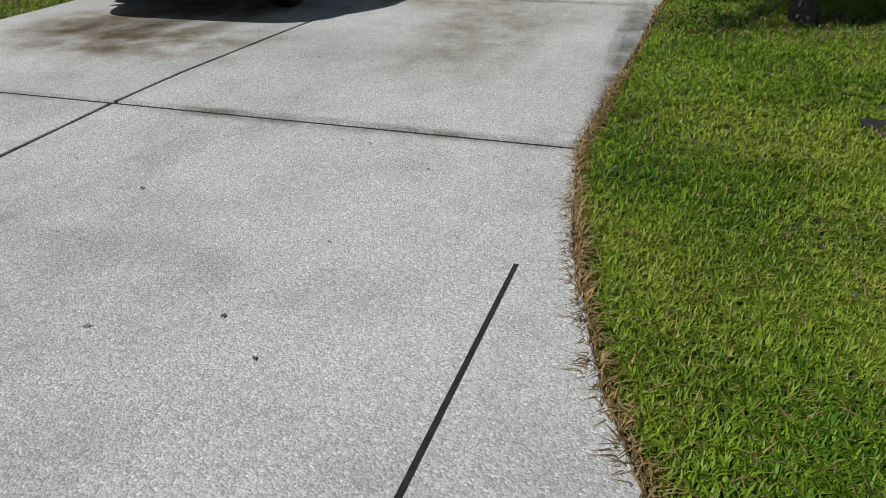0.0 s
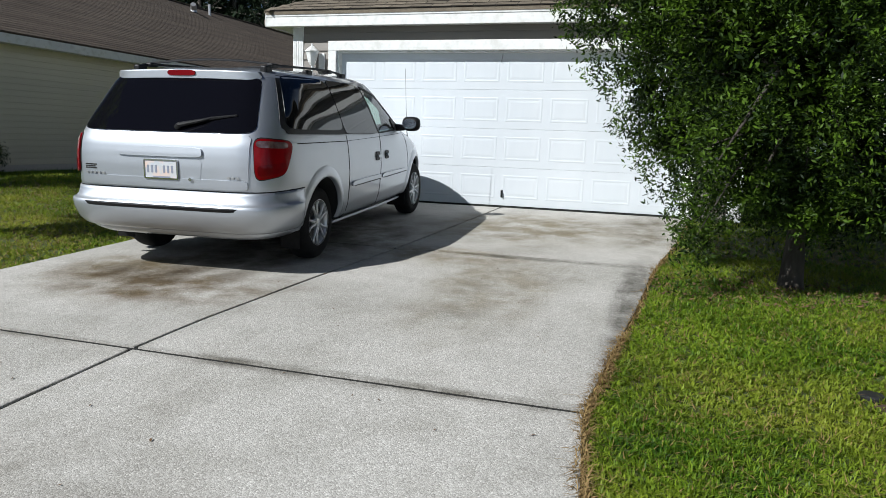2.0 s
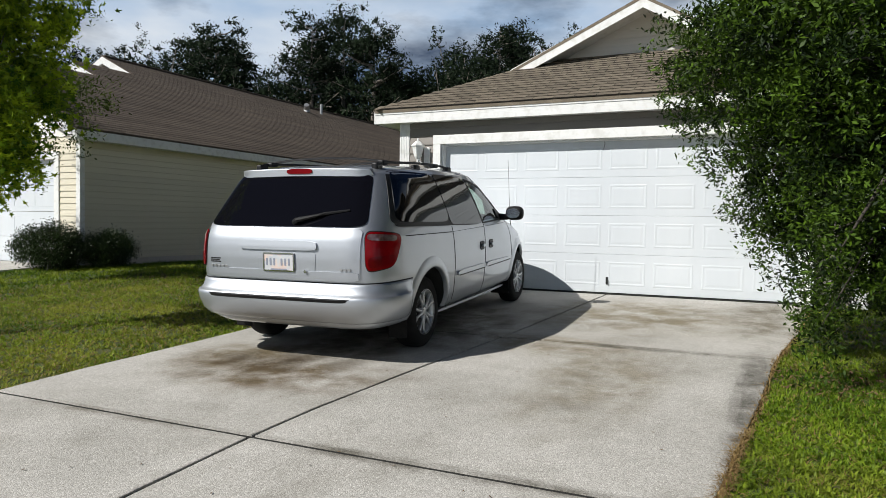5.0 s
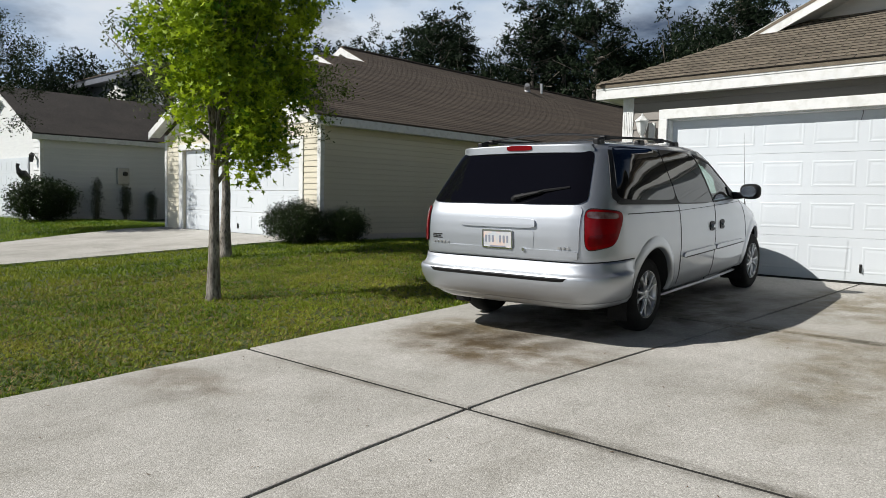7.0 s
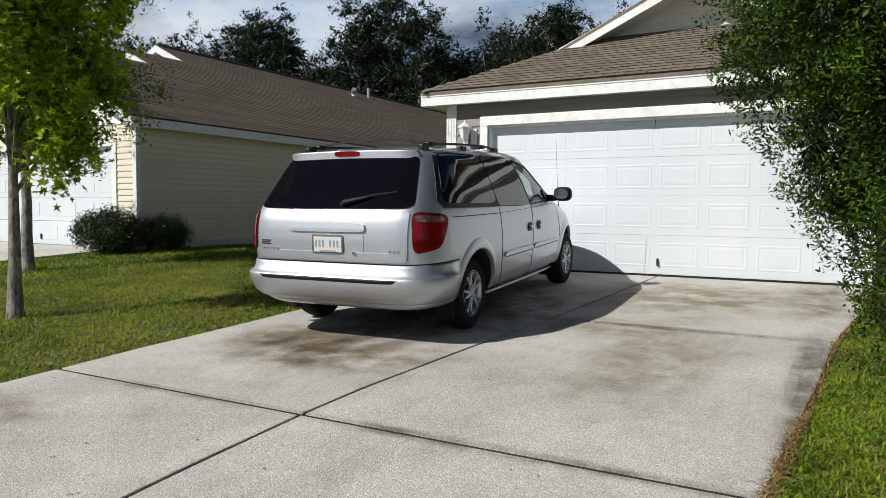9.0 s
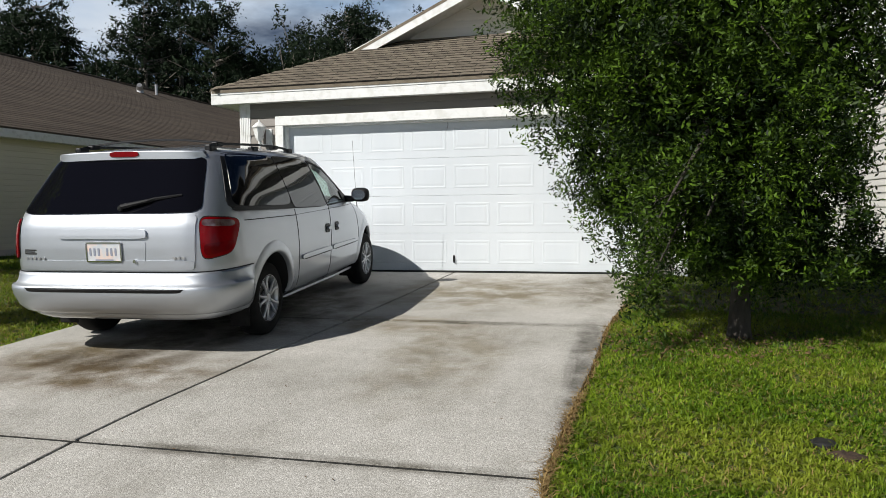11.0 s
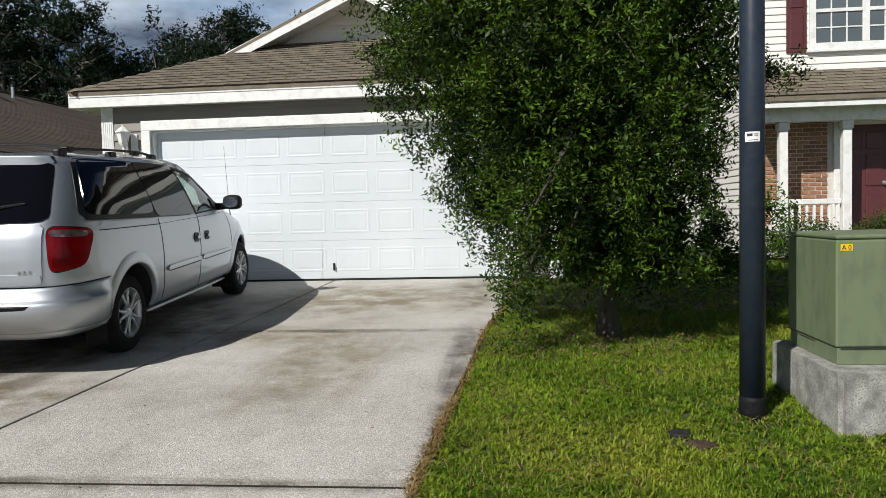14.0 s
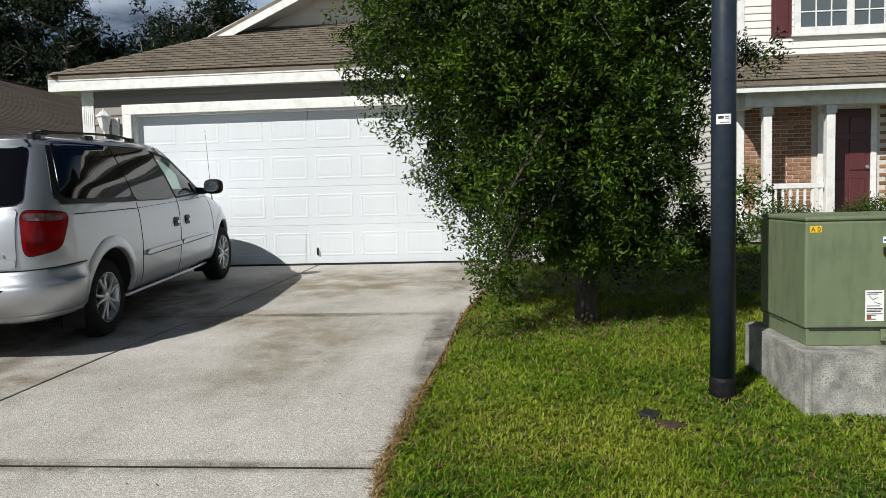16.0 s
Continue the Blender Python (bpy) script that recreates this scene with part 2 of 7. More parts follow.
# ---------------------------------------------------------------- materials
def concrete_mat(name="exposed_aggregate_concrete", stains_and_shade=()):
    m = bpy.data.materials.new(name)
    m.use_nodes = True
    n, l = m.node_tree.nodes, m.node_tree.links
    b = n["Principled BSDF"]
    b.inputs["Roughness"].default_value, b.inputs["Specular IOR Level"].default_value = 0.85, 0.25
    tc = n.new("ShaderNodeTexCoord")
    vor = n.new("ShaderNodeTexVoronoi")
    vor.inputs["Scale"].default_value = 150
    l.new(tc.outputs["Object"], vor.inputs["Vector"])
    pebble = n.new("ShaderNodeValToRGB")
    e = pebble.color_ramp.elements
    e[0].position, e[0].color = 0.0, (0.35, 0.335, 0.308, 1)
    e[1].position, e[1].color = 1.0, (0.73, 0.71, 0.665, 1)
    x = pebble.color_ramp.elements.new(0.55)
    x.color = (0.515, 0.497, 0.46, 1)
    x = pebble.color_ramp.elements.new(0.88)
    x.color = (0.575, 0.555, 0.52, 1)
    sep = n.new("ShaderNodeSeparateColor")
    l.new(vor.outputs["Color"], sep.inputs[0])
    l.new(sep.outputs[0], pebble.inputs["Fac"])
    col = pebble.outputs["Color"]

    def blend(col, fac, rgb, mode="MULTIPLY"):
        x = n.new("ShaderNodeMix")
        x.data_type, x.blend_type = "RGBA", mode
        l.new(fac, x.inputs[0])
        l.new(col, x.inputs[6])
        x.inputs[7].default_value = (*rgb, 1)
        return x.outputs[2]

    def blotch(scale, lo, hi, detail=6, stretch=(1, 1, 1), off=0.0):
        mp, a, r = n.new("ShaderNodeMapping"), n.new("ShaderNodeTexNoise"), n.new("ShaderNodeMapRange")
        mp.inputs["Scale"].default_value, mp.inputs["Location"].default_value = stretch, (off, off, 0)
        l.new(tc.outputs["Object"], mp.inputs["Vector"])
        a.inputs["Scale"].default_value, a.inputs["Detail"].default_value, a.inputs["Roughness"].default_value = scale, detail, 0.62
        l.new(mp.outputs[0], a.inputs["Vector"])
        r.inputs[1].default_value, r.inputs[2].default_value = lo, hi
        l.new(a.outputs["Fac"], r.inputs[0])
        return r.outputs[0]
    col = blend(col, blotch(0.55, 0.42, 0.75), (0.70, 0.70, 0.68))
    col = blend(col, blotch(2.2, 0.50, 0.80, off=3.0), (0.76, 0.755, 0.73))
    col = blend(col, blotch(1.1, 0.55, 0.85, stretch=(1.6, 0.5, 1), off=9.0), (0.68, 0.67, 0.64))
    # weathered bands and drips, and shade painted under the van: a centre, a half size and a tint each
    for (cx, cy, rx, ry, rgb, k) in stains_and_shade:
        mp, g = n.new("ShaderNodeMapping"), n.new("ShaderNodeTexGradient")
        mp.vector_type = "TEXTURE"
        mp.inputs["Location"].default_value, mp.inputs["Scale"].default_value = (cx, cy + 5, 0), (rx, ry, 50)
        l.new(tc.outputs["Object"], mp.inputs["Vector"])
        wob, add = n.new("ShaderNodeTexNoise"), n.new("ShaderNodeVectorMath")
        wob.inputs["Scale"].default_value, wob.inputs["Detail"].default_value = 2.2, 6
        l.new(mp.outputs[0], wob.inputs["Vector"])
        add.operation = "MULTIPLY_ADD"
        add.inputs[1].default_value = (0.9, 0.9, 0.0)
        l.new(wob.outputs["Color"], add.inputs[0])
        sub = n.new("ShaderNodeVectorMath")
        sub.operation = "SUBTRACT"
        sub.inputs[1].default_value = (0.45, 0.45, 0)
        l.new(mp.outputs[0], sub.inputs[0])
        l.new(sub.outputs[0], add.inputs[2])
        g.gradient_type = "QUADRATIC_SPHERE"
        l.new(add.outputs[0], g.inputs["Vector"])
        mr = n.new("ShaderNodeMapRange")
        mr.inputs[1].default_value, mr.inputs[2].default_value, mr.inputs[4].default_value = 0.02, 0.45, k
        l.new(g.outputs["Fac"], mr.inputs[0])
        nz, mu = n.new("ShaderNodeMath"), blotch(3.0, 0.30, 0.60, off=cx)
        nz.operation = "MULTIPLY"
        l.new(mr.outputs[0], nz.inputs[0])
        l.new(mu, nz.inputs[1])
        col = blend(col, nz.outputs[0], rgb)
    l.new(col, b.inputs["Base Color"])
    bp = n.new("ShaderNodeBump")
    bp.inputs["Strength"].default_value, bp.inputs["Distance"].default_value = 0.45, 0.004
    l.new(vor.outputs["Distance"], bp.inputs["Height"])
    bp.invert = True
    l.new(bp.outputs[0], b.inputs["Normal"])
    return m


CONCRETE = concrete_mat(stains_and_shade=(
    # tint at (-1.4, -4.2) is grime and painted van shade in one
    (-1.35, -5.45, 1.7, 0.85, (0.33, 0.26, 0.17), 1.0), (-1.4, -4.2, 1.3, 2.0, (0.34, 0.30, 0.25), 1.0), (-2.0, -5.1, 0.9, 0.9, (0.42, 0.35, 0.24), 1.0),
    (0.9, -1.6, 2.0, 1.8, (0.50, 0.45, 0.34), 1.0), (2.2, -1.3, 0.7, 2.0, (0.44, 0.41, 0.34), 1.0),
    (1.1, -4.6, 0.9, 1.9, (0.56, 0.52, 0.43), 0.9), (2.2, -4.6, 0.28, 2.4, (0.30, 0.295, 0.28), 1.0), (0.4, -3.5, 1.4, 0.7, (0.56, 0.50, 0.39), 0.9),
    (0.9, -6.74, 2.6, 0.13, (0.40, 0.39, 0.36), 1.0), (1.2, -3.36, 1.7, 0.13, (0.36, 0.35, 0.32), 1.0), (-1.6, -6.76, 1.4, 0.10, (0.5, 0.48, 0.44), 0.9),
    # tints at y -3.0 and -2.6 are van shade painted into the concrete
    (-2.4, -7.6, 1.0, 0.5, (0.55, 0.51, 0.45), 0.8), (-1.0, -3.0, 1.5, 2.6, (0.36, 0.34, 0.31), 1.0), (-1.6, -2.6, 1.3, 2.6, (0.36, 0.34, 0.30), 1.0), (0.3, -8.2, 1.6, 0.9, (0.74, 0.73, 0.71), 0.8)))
PLAIN_CONCRETE = concrete_mat("pale_concrete")
JOINT = material("joint_filler", (0.008, 0.008, 0.007), (0.022, 0.021, 0.018), rough=0.95, scale=25, bump=0.4)
SOIL = material("lawn_soil", (0.034, 0.062, 0.010), (0.070, 0.098, 0.018), rough=0.95, scale=3.0, third=(0.09, 0.08, 0.03), fine=18, bump=0.6, bump_scale=60)
ASPHALT = material("asphalt", (0.045, 0.045, 0.045), (0.065, 0.063, 0.06), rough=0.9, scale=5, bump=0.5)
WHITE = material("white_paint", (0.76, 0.77, 0.76), (0.82, 0.82, 0.80), rough=0.5, scale=3, third=(0.68, 0.68, 0.65), fine=9, bump=0.05)
DOORWHITE = material("white_enamelled_steel", (0.63, 0.67, 0.705), (0.68, 0.715, 0.745), rough=0.42, scale=1.6, bump=0.12, bump_scale=260, stretch=(1, 1, 0.25))
TAUPE = material("taupe_vinyl_siding", (0.19, 0.172, 0.152), (0.22, 0.20, 0.178), rough=0.55, scale=2, bump=0.05, stretch=(0.4, 1, 6))
CREAM = material("cream_vinyl_siding", (0.64, 0.595, 0.47), (0.70, 0.655, 0.53), rough=0.55, scale=2, bump=0.05, stretch=(1, 0.3, 6), per_piece=0.03)
PALE = material("pale_vinyl_siding", (0.76, 0.745, 0.70), (0.81, 0.795, 0.75), rough=0.55, scale=2, bump=0.05, stretch=(0.4, 1, 6), per_piece=0.02)
SHINGLE = material("weathered_brown_shingle", (0.145, 0.120, 0.088), (0.205, 0.174, 0.130), rough=0.92, scale=6, third=(0.095, 0.078, 0.058), fine=120, bump=0.5, bump_scale=300, per_piece=0.2)
SHINGLE_DARK = material("dark_brown_shingle", (0.080, 0.061, 0.046), (0.114, 0.089, 0.067), rough=0.92, scale=1.2, third=(0.058, 0.045, 0.035), fine=30, bump=0.5, bump_scale=200, stretch=(1, 0.4, 1), per_piece=0.2)
SHINGLE_BLACK = material("near_black_shingle", (0.035, 0.030, 0.027), (0.055, 0.047, 0.041), rough=0.92, scale=1.2, third=(0.03, 0.026, 0.023), fine=30, bump=0.5, bump_scale=200)
SHINGLE_EDGE = material("asphalt_cut_edge", (0.020, 0.017, 0.014), (0.035, 0.030, 0.025), rough=0.95, scale=40)
BRICK = material("red_brown_brick", (0.25, 0.125, 0.068), (0.38, 0.205, 0.112), rough=0.88, scale=6, third=(0.17, 0.085, 0.06), fine=40, bump=0.4, per_piece=0.3)
MORTAR = material("grey_mortar", (0.56, 0.53, 0.48), (0.64, 0.61, 0.56), rough=0.95, scale=20, bump=0.4)
MAROON = material("maroon_paint", (0.085, 0.022, 0.025), (0.10, 0.028, 0.03), rough=0.45, scale=5, bump=0.05)
PANE = material("window_pane", (0.10, 0.12, 0.13), rough=0.04, spec=0.8)
BLACK = material("black_plastic", (0.015, 0.015, 0.016), (0.022, 0.022, 0.022), rough=0.5, scale=20)
RUBBER = material("tyre_rubber", (0.008, 0.008, 0.008), (0.014, 0.0135, 0.013), rough=0.9, spec=0.2, scale=14, bump=0.2)
GREYMETAL = material("galvanised_metal", (0.42, 0.43, 0.44), (0.5, 0.5, 0.5), rough=0.45, metal=0.8, scale=12)
DARKMETAL = material("dark_metal", (0.03, 0.03, 0.03), (0.05, 0.05, 0.05), rough=0.5, metal=0.6, scale=12)
POLEPAINT = material("dark_blue_grey_paint", (0.016, 0.025, 0.042), (0.022, 0.033, 0.052), rough=0.45, scale=6, third=(0.030, 0.036, 0.046), fine=22, bump=0.06, spec=0.3)
BOXGREEN = material("faded_green_enamel", (0.135, 0.175, 0.095), (0.165, 0.20, 0.115), rough=0.5, scale=2.2, third=(0.12, 0.15, 0.09), fine=14, bump=0.05, stretch=(1, 1, 0.35))
PADSTONE = material("exposed_aggregate_pad", (0.20, 0.20, 0.185), (0.46, 0.455, 0.42), rough=0.9, scale=9, third=(0.15, 0.145, 0.13), fine=130, bump=0.6, bump_scale=140)
BARK = material("grey_brown_bark", (0.13, 0.11, 0.09), (0.36, 0.33, 0.29), rough=0.95, scale=14, third=(0.07, 0.06, 0.05), fine=40, bump=1.0, bump_scale=35, stretch=(1, 1, 0.3))
BARK_DARK = material("dark_bark", (0.05, 0.042, 0.035), (0.09, 0.077, 0.064), rough=0.95, scale=14, bump=1.0, bump_scale=35, stretch=(1, 1, 0.3))
LITTER = material("leaf_litter", (0.085, 0.05, 0.028), (0.17, 0.10, 0.052), rough=0.95, scale=20)
PAPER = material("white_sticker", (0.78, 0.78, 0.77), (0.82, 0.82, 0.81), rough=0.4, scale=8)
YELLOW = material("yellow_sticker", (0.75, 0.47, 0.02), (0.8, 0.52, 0.03), rough=0.4, scale=8)
INK = material("black_print", (0.02, 0.02, 0.025), rough=0.5)
GRASS = leafy("grass_blades", (0.034, 0.105, 0.005), (0.245, 0.35, 0.022), rough=0.5, through_light=0.3, scale=1.6, dry=(0.38, 0.40, 0.05))
LEFT_GRASS = leafy("olive_grass_blades", (0.045, 0.115, 0.006), (0.30, 0.375, 0.03), rough=0.5, through_light=0.3, scale=1.2, dry=(0.42, 0.41, 0.06), dry_scale=0.7)
THATCH = leafy("dry_thatch", (0.17, 0.105, 0.04), (0.40, 0.28, 0.12), rough=0.8, through_light=0.15, scale=4)
# near-black to bright clumps put the crown's shade and sunlit leaves into the colour
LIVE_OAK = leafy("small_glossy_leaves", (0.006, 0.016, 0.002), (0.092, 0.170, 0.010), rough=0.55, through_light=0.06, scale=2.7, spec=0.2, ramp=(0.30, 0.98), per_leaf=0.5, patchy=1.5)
LIME_LEAF = leafy("lime_lobed_leaves", (0.05, 0.135, 0.007), (0.50, 0.63, 0.030), rough=0.45, through_light=0.35, scale=2.2)
FINE_LEAF = leafy("dull_fine_leaves", (0.045, 0.070, 0.015), (0.11, 0.14, 0.035), rough=0.5, through_light=0.3)
HEDGE_LEAF = leafy("hedge_leaves", (0.010, 0.021, 0.006), (0.032, 0.055, 0.013), rough=0.45, through_light=0.2)
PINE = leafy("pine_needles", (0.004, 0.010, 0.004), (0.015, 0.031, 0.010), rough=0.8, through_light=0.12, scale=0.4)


def local(bm, parent):
    root = parent
    while root.parent:
        root = root.parent
    bmesh.ops.transform(bm, matrix=root.matrix_basis.inverted(), verts=bm.verts)
    return bm


def wpart(name, bm, mat, parent, label="", smooth=False, kind=""):
    """A part drawn in world coordinates."""
    return part(name, local(bm, parent), mat, parent, label, smooth, kind)


def lapped(parent, name, mat, start, along, normal, length, z0, z1, step=0.127, trim=None):
    """Lap siding: one board a course, thin above and proud below. trim(k, z) gives start and end along the wall for a course."""
    start, along, normal = Vector(start), Vector(along), Vector(normal)
    root = parent
    while root.parent:
        root = root.parent
    inv = root.matrix_basis.inverted()
    shared, n = None, int(math.ceil((z1 - z0) / step))
    for k in range(n):
        h = min(step, z1 - z0 - k * step)
        a, b = trim(z0 + k * step, h) if trim else (0, length)
        if b - a < 0.05 or h < 0.01:
            continue
        if trim or shared is None or h < step - 1e-4:
            bm = bmesh.new()
            prof = [(0.0, -0.008), (0.022, -0.008), (0.022, 0.004), (0.004, h), (0.0, h)]
            va = [bm.verts.new(along * a + normal * p + Vector((0, 0, q))) for p, q in prof]
            vb = [bm.verts.new(along * b + normal * p + Vector((0, 0, q))) for p, q in prof]
            bm.faces.new(va), bm.faces.new(vb[::-1])
            for i in range(5):
                bm.faces.new((va[i], vb[i], vb[(i + 1) % 5], va[(i + 1) % 5]))
            me = mesh_of(bm, name, mat)
            if not trim and shared is None:
                shared = me
        else:
            me = shared
        ob = part(name, me, mat, parent)
        ob.matrix_basis = Matrix.Translation(inv @ (start + Vector((0, 0, z0 + k * step))))


# ---------------------------------------------------------------- ground
def strip_ground():
    bm = bmesh.new()
    xs = [-400, -120, -60, -30, -20, -12, -6, -3, 0, 3, 6, 12, 20, 40, 120, 400]
    ys = [-400, -60, -20, -15.5, -13, -10, -7, -4, -2, 0, 4, 10, 20, 40, 80, 400]
    grid = [[bm.verts.new((x, y, gz(y) - 0.035)) for x in xs] for y in ys]
    for a, b in zip(grid, grid[1:]):
        for i in range(len(xs) - 1):
            bm.faces.new((a[i], a[i + 1], b[i + 1], b[i]))
    return bm


solid("ground", strip_ground(), SOIL, "green lawn ground with patches of thatch", "ground", "structure")

RIGHT_EDGE = [(2.62, 0.0), (2.46, -2.1), (2.29, -3.35), (2.23, -4.7), (2.15, -5.77), (2.09, -6.72), (2.15, -7.3), (2.25, -7.9), (2.40, -8.45), (2.62, -9.0), (3.3, -10.2), (4.4, -11.6), (5.2, -13)]
LEFT_EDGE = [(-2.80, 0.0), (-2.82, -2.0), (-2.86, -4.7), (-2.92, -6.0), (-2.92, -6.78), (-2.95, -8.0), (-3.0, -9.0), (-3.6, -10.6), (-4.6, -12.0), (-5.4, -13)]
MIDDLE = [(0.08, 0.0), (-0.06, -1.9), (-0.19, -3.35), (-0.36, -4.8), (-0.48, -6.1), (-0.50, -6.74), (-0.48, -7.6), (-0.43, -8.6), (-0.40, -13)]


def edge_x(line, y):
    ys, xs = [-p[1] for p in line], [p[0] for p in line]
    return np.interp(-np.asarray(y), ys, xs)


def wavy(line, y0, y1, side, wobble=0.0):
    """Points of an edge between two ys, every 8 cm, moved aside."""
    n = max(2, int(abs(y1 - y0) / 0.08))
    out = []
    for i in range(n + 1):
        y = y0 + (y1 - y0) * i / n
        out.append((float(edge_x(line, y)) + side + wobble * noise.noise((0.0, y * 2.3, side * 50)), y))
    return out


drive = thing("driveway", "pale exposed-aggregate concrete driveway with dark joints", "driveway", (0, -5, 0), kind="structure")
HALF, CROSS = 0.013, 0.025
for y0, y1 in ((-0.02, -3.36), (-3.36, -6.74), (-6.74, -13.0)):
    a, b = y0 - CROSS, y1 + CROSS
    for side in (0, 1):
        left = wavy(LEFT_EDGE, a, b, 0, 0.012) if side == 0 else wavy(MIDDLE, a, b, HALF, 0.004)
        right = wavy(MIDDLE, a, b, -HALF, 0.004) if side == 0 else wavy(RIGHT_EDGE, a, b, 0, 0.015)
        bm = bmesh.new()
        rows = []
        for p, q in zip(left, right):
            rows.append([bm.verts.new((x, p[1], gz(p[1]) + dz)) for x, dz in ((p[0], -0.12), (p[0], -0.003), (p[0] + 0.006, 0.0), (q[0] - 0.006, 0.0), (q[0], -0.003), (q[0], -0.12))])
        for u, w in zip(rows, rows[1:]):
            for i in range(5):
                bm.faces.new((u[i], u[i + 1], w[i + 1], w[i]))
        bm.faces.new(rows[0])
        bm.faces.new(rows[-1][::-1])
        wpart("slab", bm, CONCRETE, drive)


def ribbon(line_a, line_b, dz):
    bm = bmesh.new()
    ra = [bm.verts.new((x, y, gz(y) + dz)) for x, y in line_a]
    rb = [bm.verts.new((x, y, gz(y) + dz)) for x, y in line_b]
    for i in range(len(ra) - 1):
        bm.faces.new((ra[i], ra[i + 1], rb[i + 1], rb[i]))
    return bm


wpart("joint_strip", ribbon(wavy(MIDDLE, -0.02, -13, -0.016), wavy(MIDDLE, -0.02, -13, 0.016), -0.014), JOINT, drive, "dark filled joint")
for yj in (-3.36, -6.74):
    xs = np.linspace(float(edge_x(LEFT_EDGE, yj)), float(edge_x(RIGHT_EDGE, yj)), 40)
    wpart("joint_strip", ribbon([(x, yj - 0.030) for x in xs], [(x, yj + 0.030) for x in xs], -0.012), JOINT, drive, "dark filled joint")
cut = [(2.04 - 0.12 * t, -7.86 - 3.2 * t) for t in np.linspace(0, 1, 30)]
wpart("saw_cut", ribbon([(x - 0.008, y) for x, y in cut], [(x + 0.008, y) for x, y in cut], 0.0025), JOINT, drive, "dark saw cut that ends short of the edge")

bm = bmesh.new()
prism(bm, [(-18.1, 0.0), (-18.3, -1.0), (-17.4, -2.9), (-16.4, -4.7), (-15.8, -7), (-15.9, -13), (-11.4, -13), (-11.5, -6.1), (-11.2, -1.2), (-11.0, 0.0)], -0.1, 0.004, zfun=lambda x, y: gz(y))
solid("neighbour_driveway", bm, PLAIN_CONCRETE, "pale concrete driveway before the cream house", "driveway", "structure")
bm = bmesh.new()
prism(bm, [(-60, -13.3), (60, -13.3), (60, -21), (-60, -21)], gz(-13) - 0.2, gz(-13) - 0.02)
solid("road", bm, ASPHALT, "grey asphalt street behind the driveway", "road", "structure")


# ---------------------------------------------------------------- garage
def strip_roof(bm, quad, thick=0.05):
    """A sloped sheet with thickness from four or more corners."""
    a = [bm.verts.new(p) for p in quad]
    b = [bm.verts.new((p[0], p[1], p[2] - thick)) for p in quad]
    bm.faces.new(a), bm.faces.new(b[::-1])
    for i in range(len(a)):
        bm.faces.new((a[i], b[i], b[(i + 1) % len(a)], a[(i + 1) % len(a)]))
    return bm


def shingled(parent, origin, across, up, width0, skew0, width1_cut, rows, mat, limit=300, tab=0.305, expo=0.143):
    """Three-tab shingles in courses up a slope; each course starts half a tab over. Pieces up to the limit are parts, the rest one mesh."""
    origin, across, up = Vector(origin), Vector(across).normalized(), Vector(up).normalized()
    nrm = across.cross(up).normalized()
    root = parent
    while root.parent:
        root = root.parent
    inv = root.matrix_basis.inverted()

    def tab_mesh(w):
        bm = bmesh.new()
        prof = [(0, 0.0), (0, 0.013), (expo + 0.02, 0.003), (expo + 0.02, 0.0)]
        va = [bm.verts.new(across * 0.005 + up * p + nrm * q) for p, q in prof]
        vb = [bm.verts.new(across * (w - 0.005) + up * p + nrm * q) for p, q in prof]
        edges = [bm.faces.new(va), bm.faces.new(vb[::-1])]
        for i in range(4):
            f = bm.faces.new((va[i], vb[i], vb[(i + 1) % 4], va[(i + 1) % 4]))
            if i == 0:
                edges.append(f)
        for f in edges:
            f.material_index = 1
        return bm
    mats = [mat, SHINGLE_EDGE]
    full = mesh_of(tab_mesh(tab), "shingle", mats)
    count, rest = 0, bmesh.new()
    for r in range(rows):
        t = r / rows
        x0, x1 = skew0 * t, width0 - width1_cut * t
        x = -(0.0 if r % 2 else tab / 2) + 0.03 * math.sin(r * 2.1)
        while x + tab < x0:
            x += tab
        while x < x1:
            a, b = max(x, x0), min(x + tab, x1)
            x += tab
            if b - a < 0.03:
                continue
            at = inv @ (origin + across * a + up * (r * expo) + nrm * (0.004 + 0.003 * random.random()))
            if count < limit:
                me = full if b - a > tab - 1e-3 else mesh_of(tab_mesh(b - a), "shingle", mats)
                part("shingle", me, mat, parent).matrix_basis = Matrix.Translation(at)
                count += 1
            else:
                q = tab_mesh(b - a)
                bmesh.ops.translate(q, vec=at, verts=q.verts)
                me = mesh_of(q, "tmp", mats)
                rest.from_mesh(me)
                bpy.data.meshes.remove(me)
    if len(rest.verts):
        part("shingle_courses", rest, mats, parent, kind="stuff")
    else:
        rest.free()


house = thing("garage_house", "taupe house front with white trim and brown shingle roof", "house", (0, 1, 0))
DW, DH = 2.52, 2.17
bm = bmesh.new()
for lo, hi in (((-3.22, 0.0, -0.1), (-DW, 0.14, 2.62)), ((DW, 0.0, -0.1), (3.22, 0.14, 2.62)), ((-DW, 0.0, DH), (DW, 0.14, 2.62)),
               ((-3.22, 0.14, -0.1), (-3.08, 14, 2.62)), ((3.08, 0.14, -0.1), (3.22, 14, 2.62)), ((-3.08, 13.86, -0.1), (3.08, 14, 2.62))):
    box(bm, lo, hi)
wall = wpart("wall", bm, TAUPE, house, "taupe vinyl siding wall")
lapped(wall, "siding_board", TAUPE, (-3.10, 0, 0), (1, 0, 0), (0, -1, 0), 0.45, 0.02, 2.31)
lapped(wall, "siding_board", TAUPE, (2.66, 0, 0), (1, 0, 0), (0, -1, 0), 0.45, 0.02, 2.31)
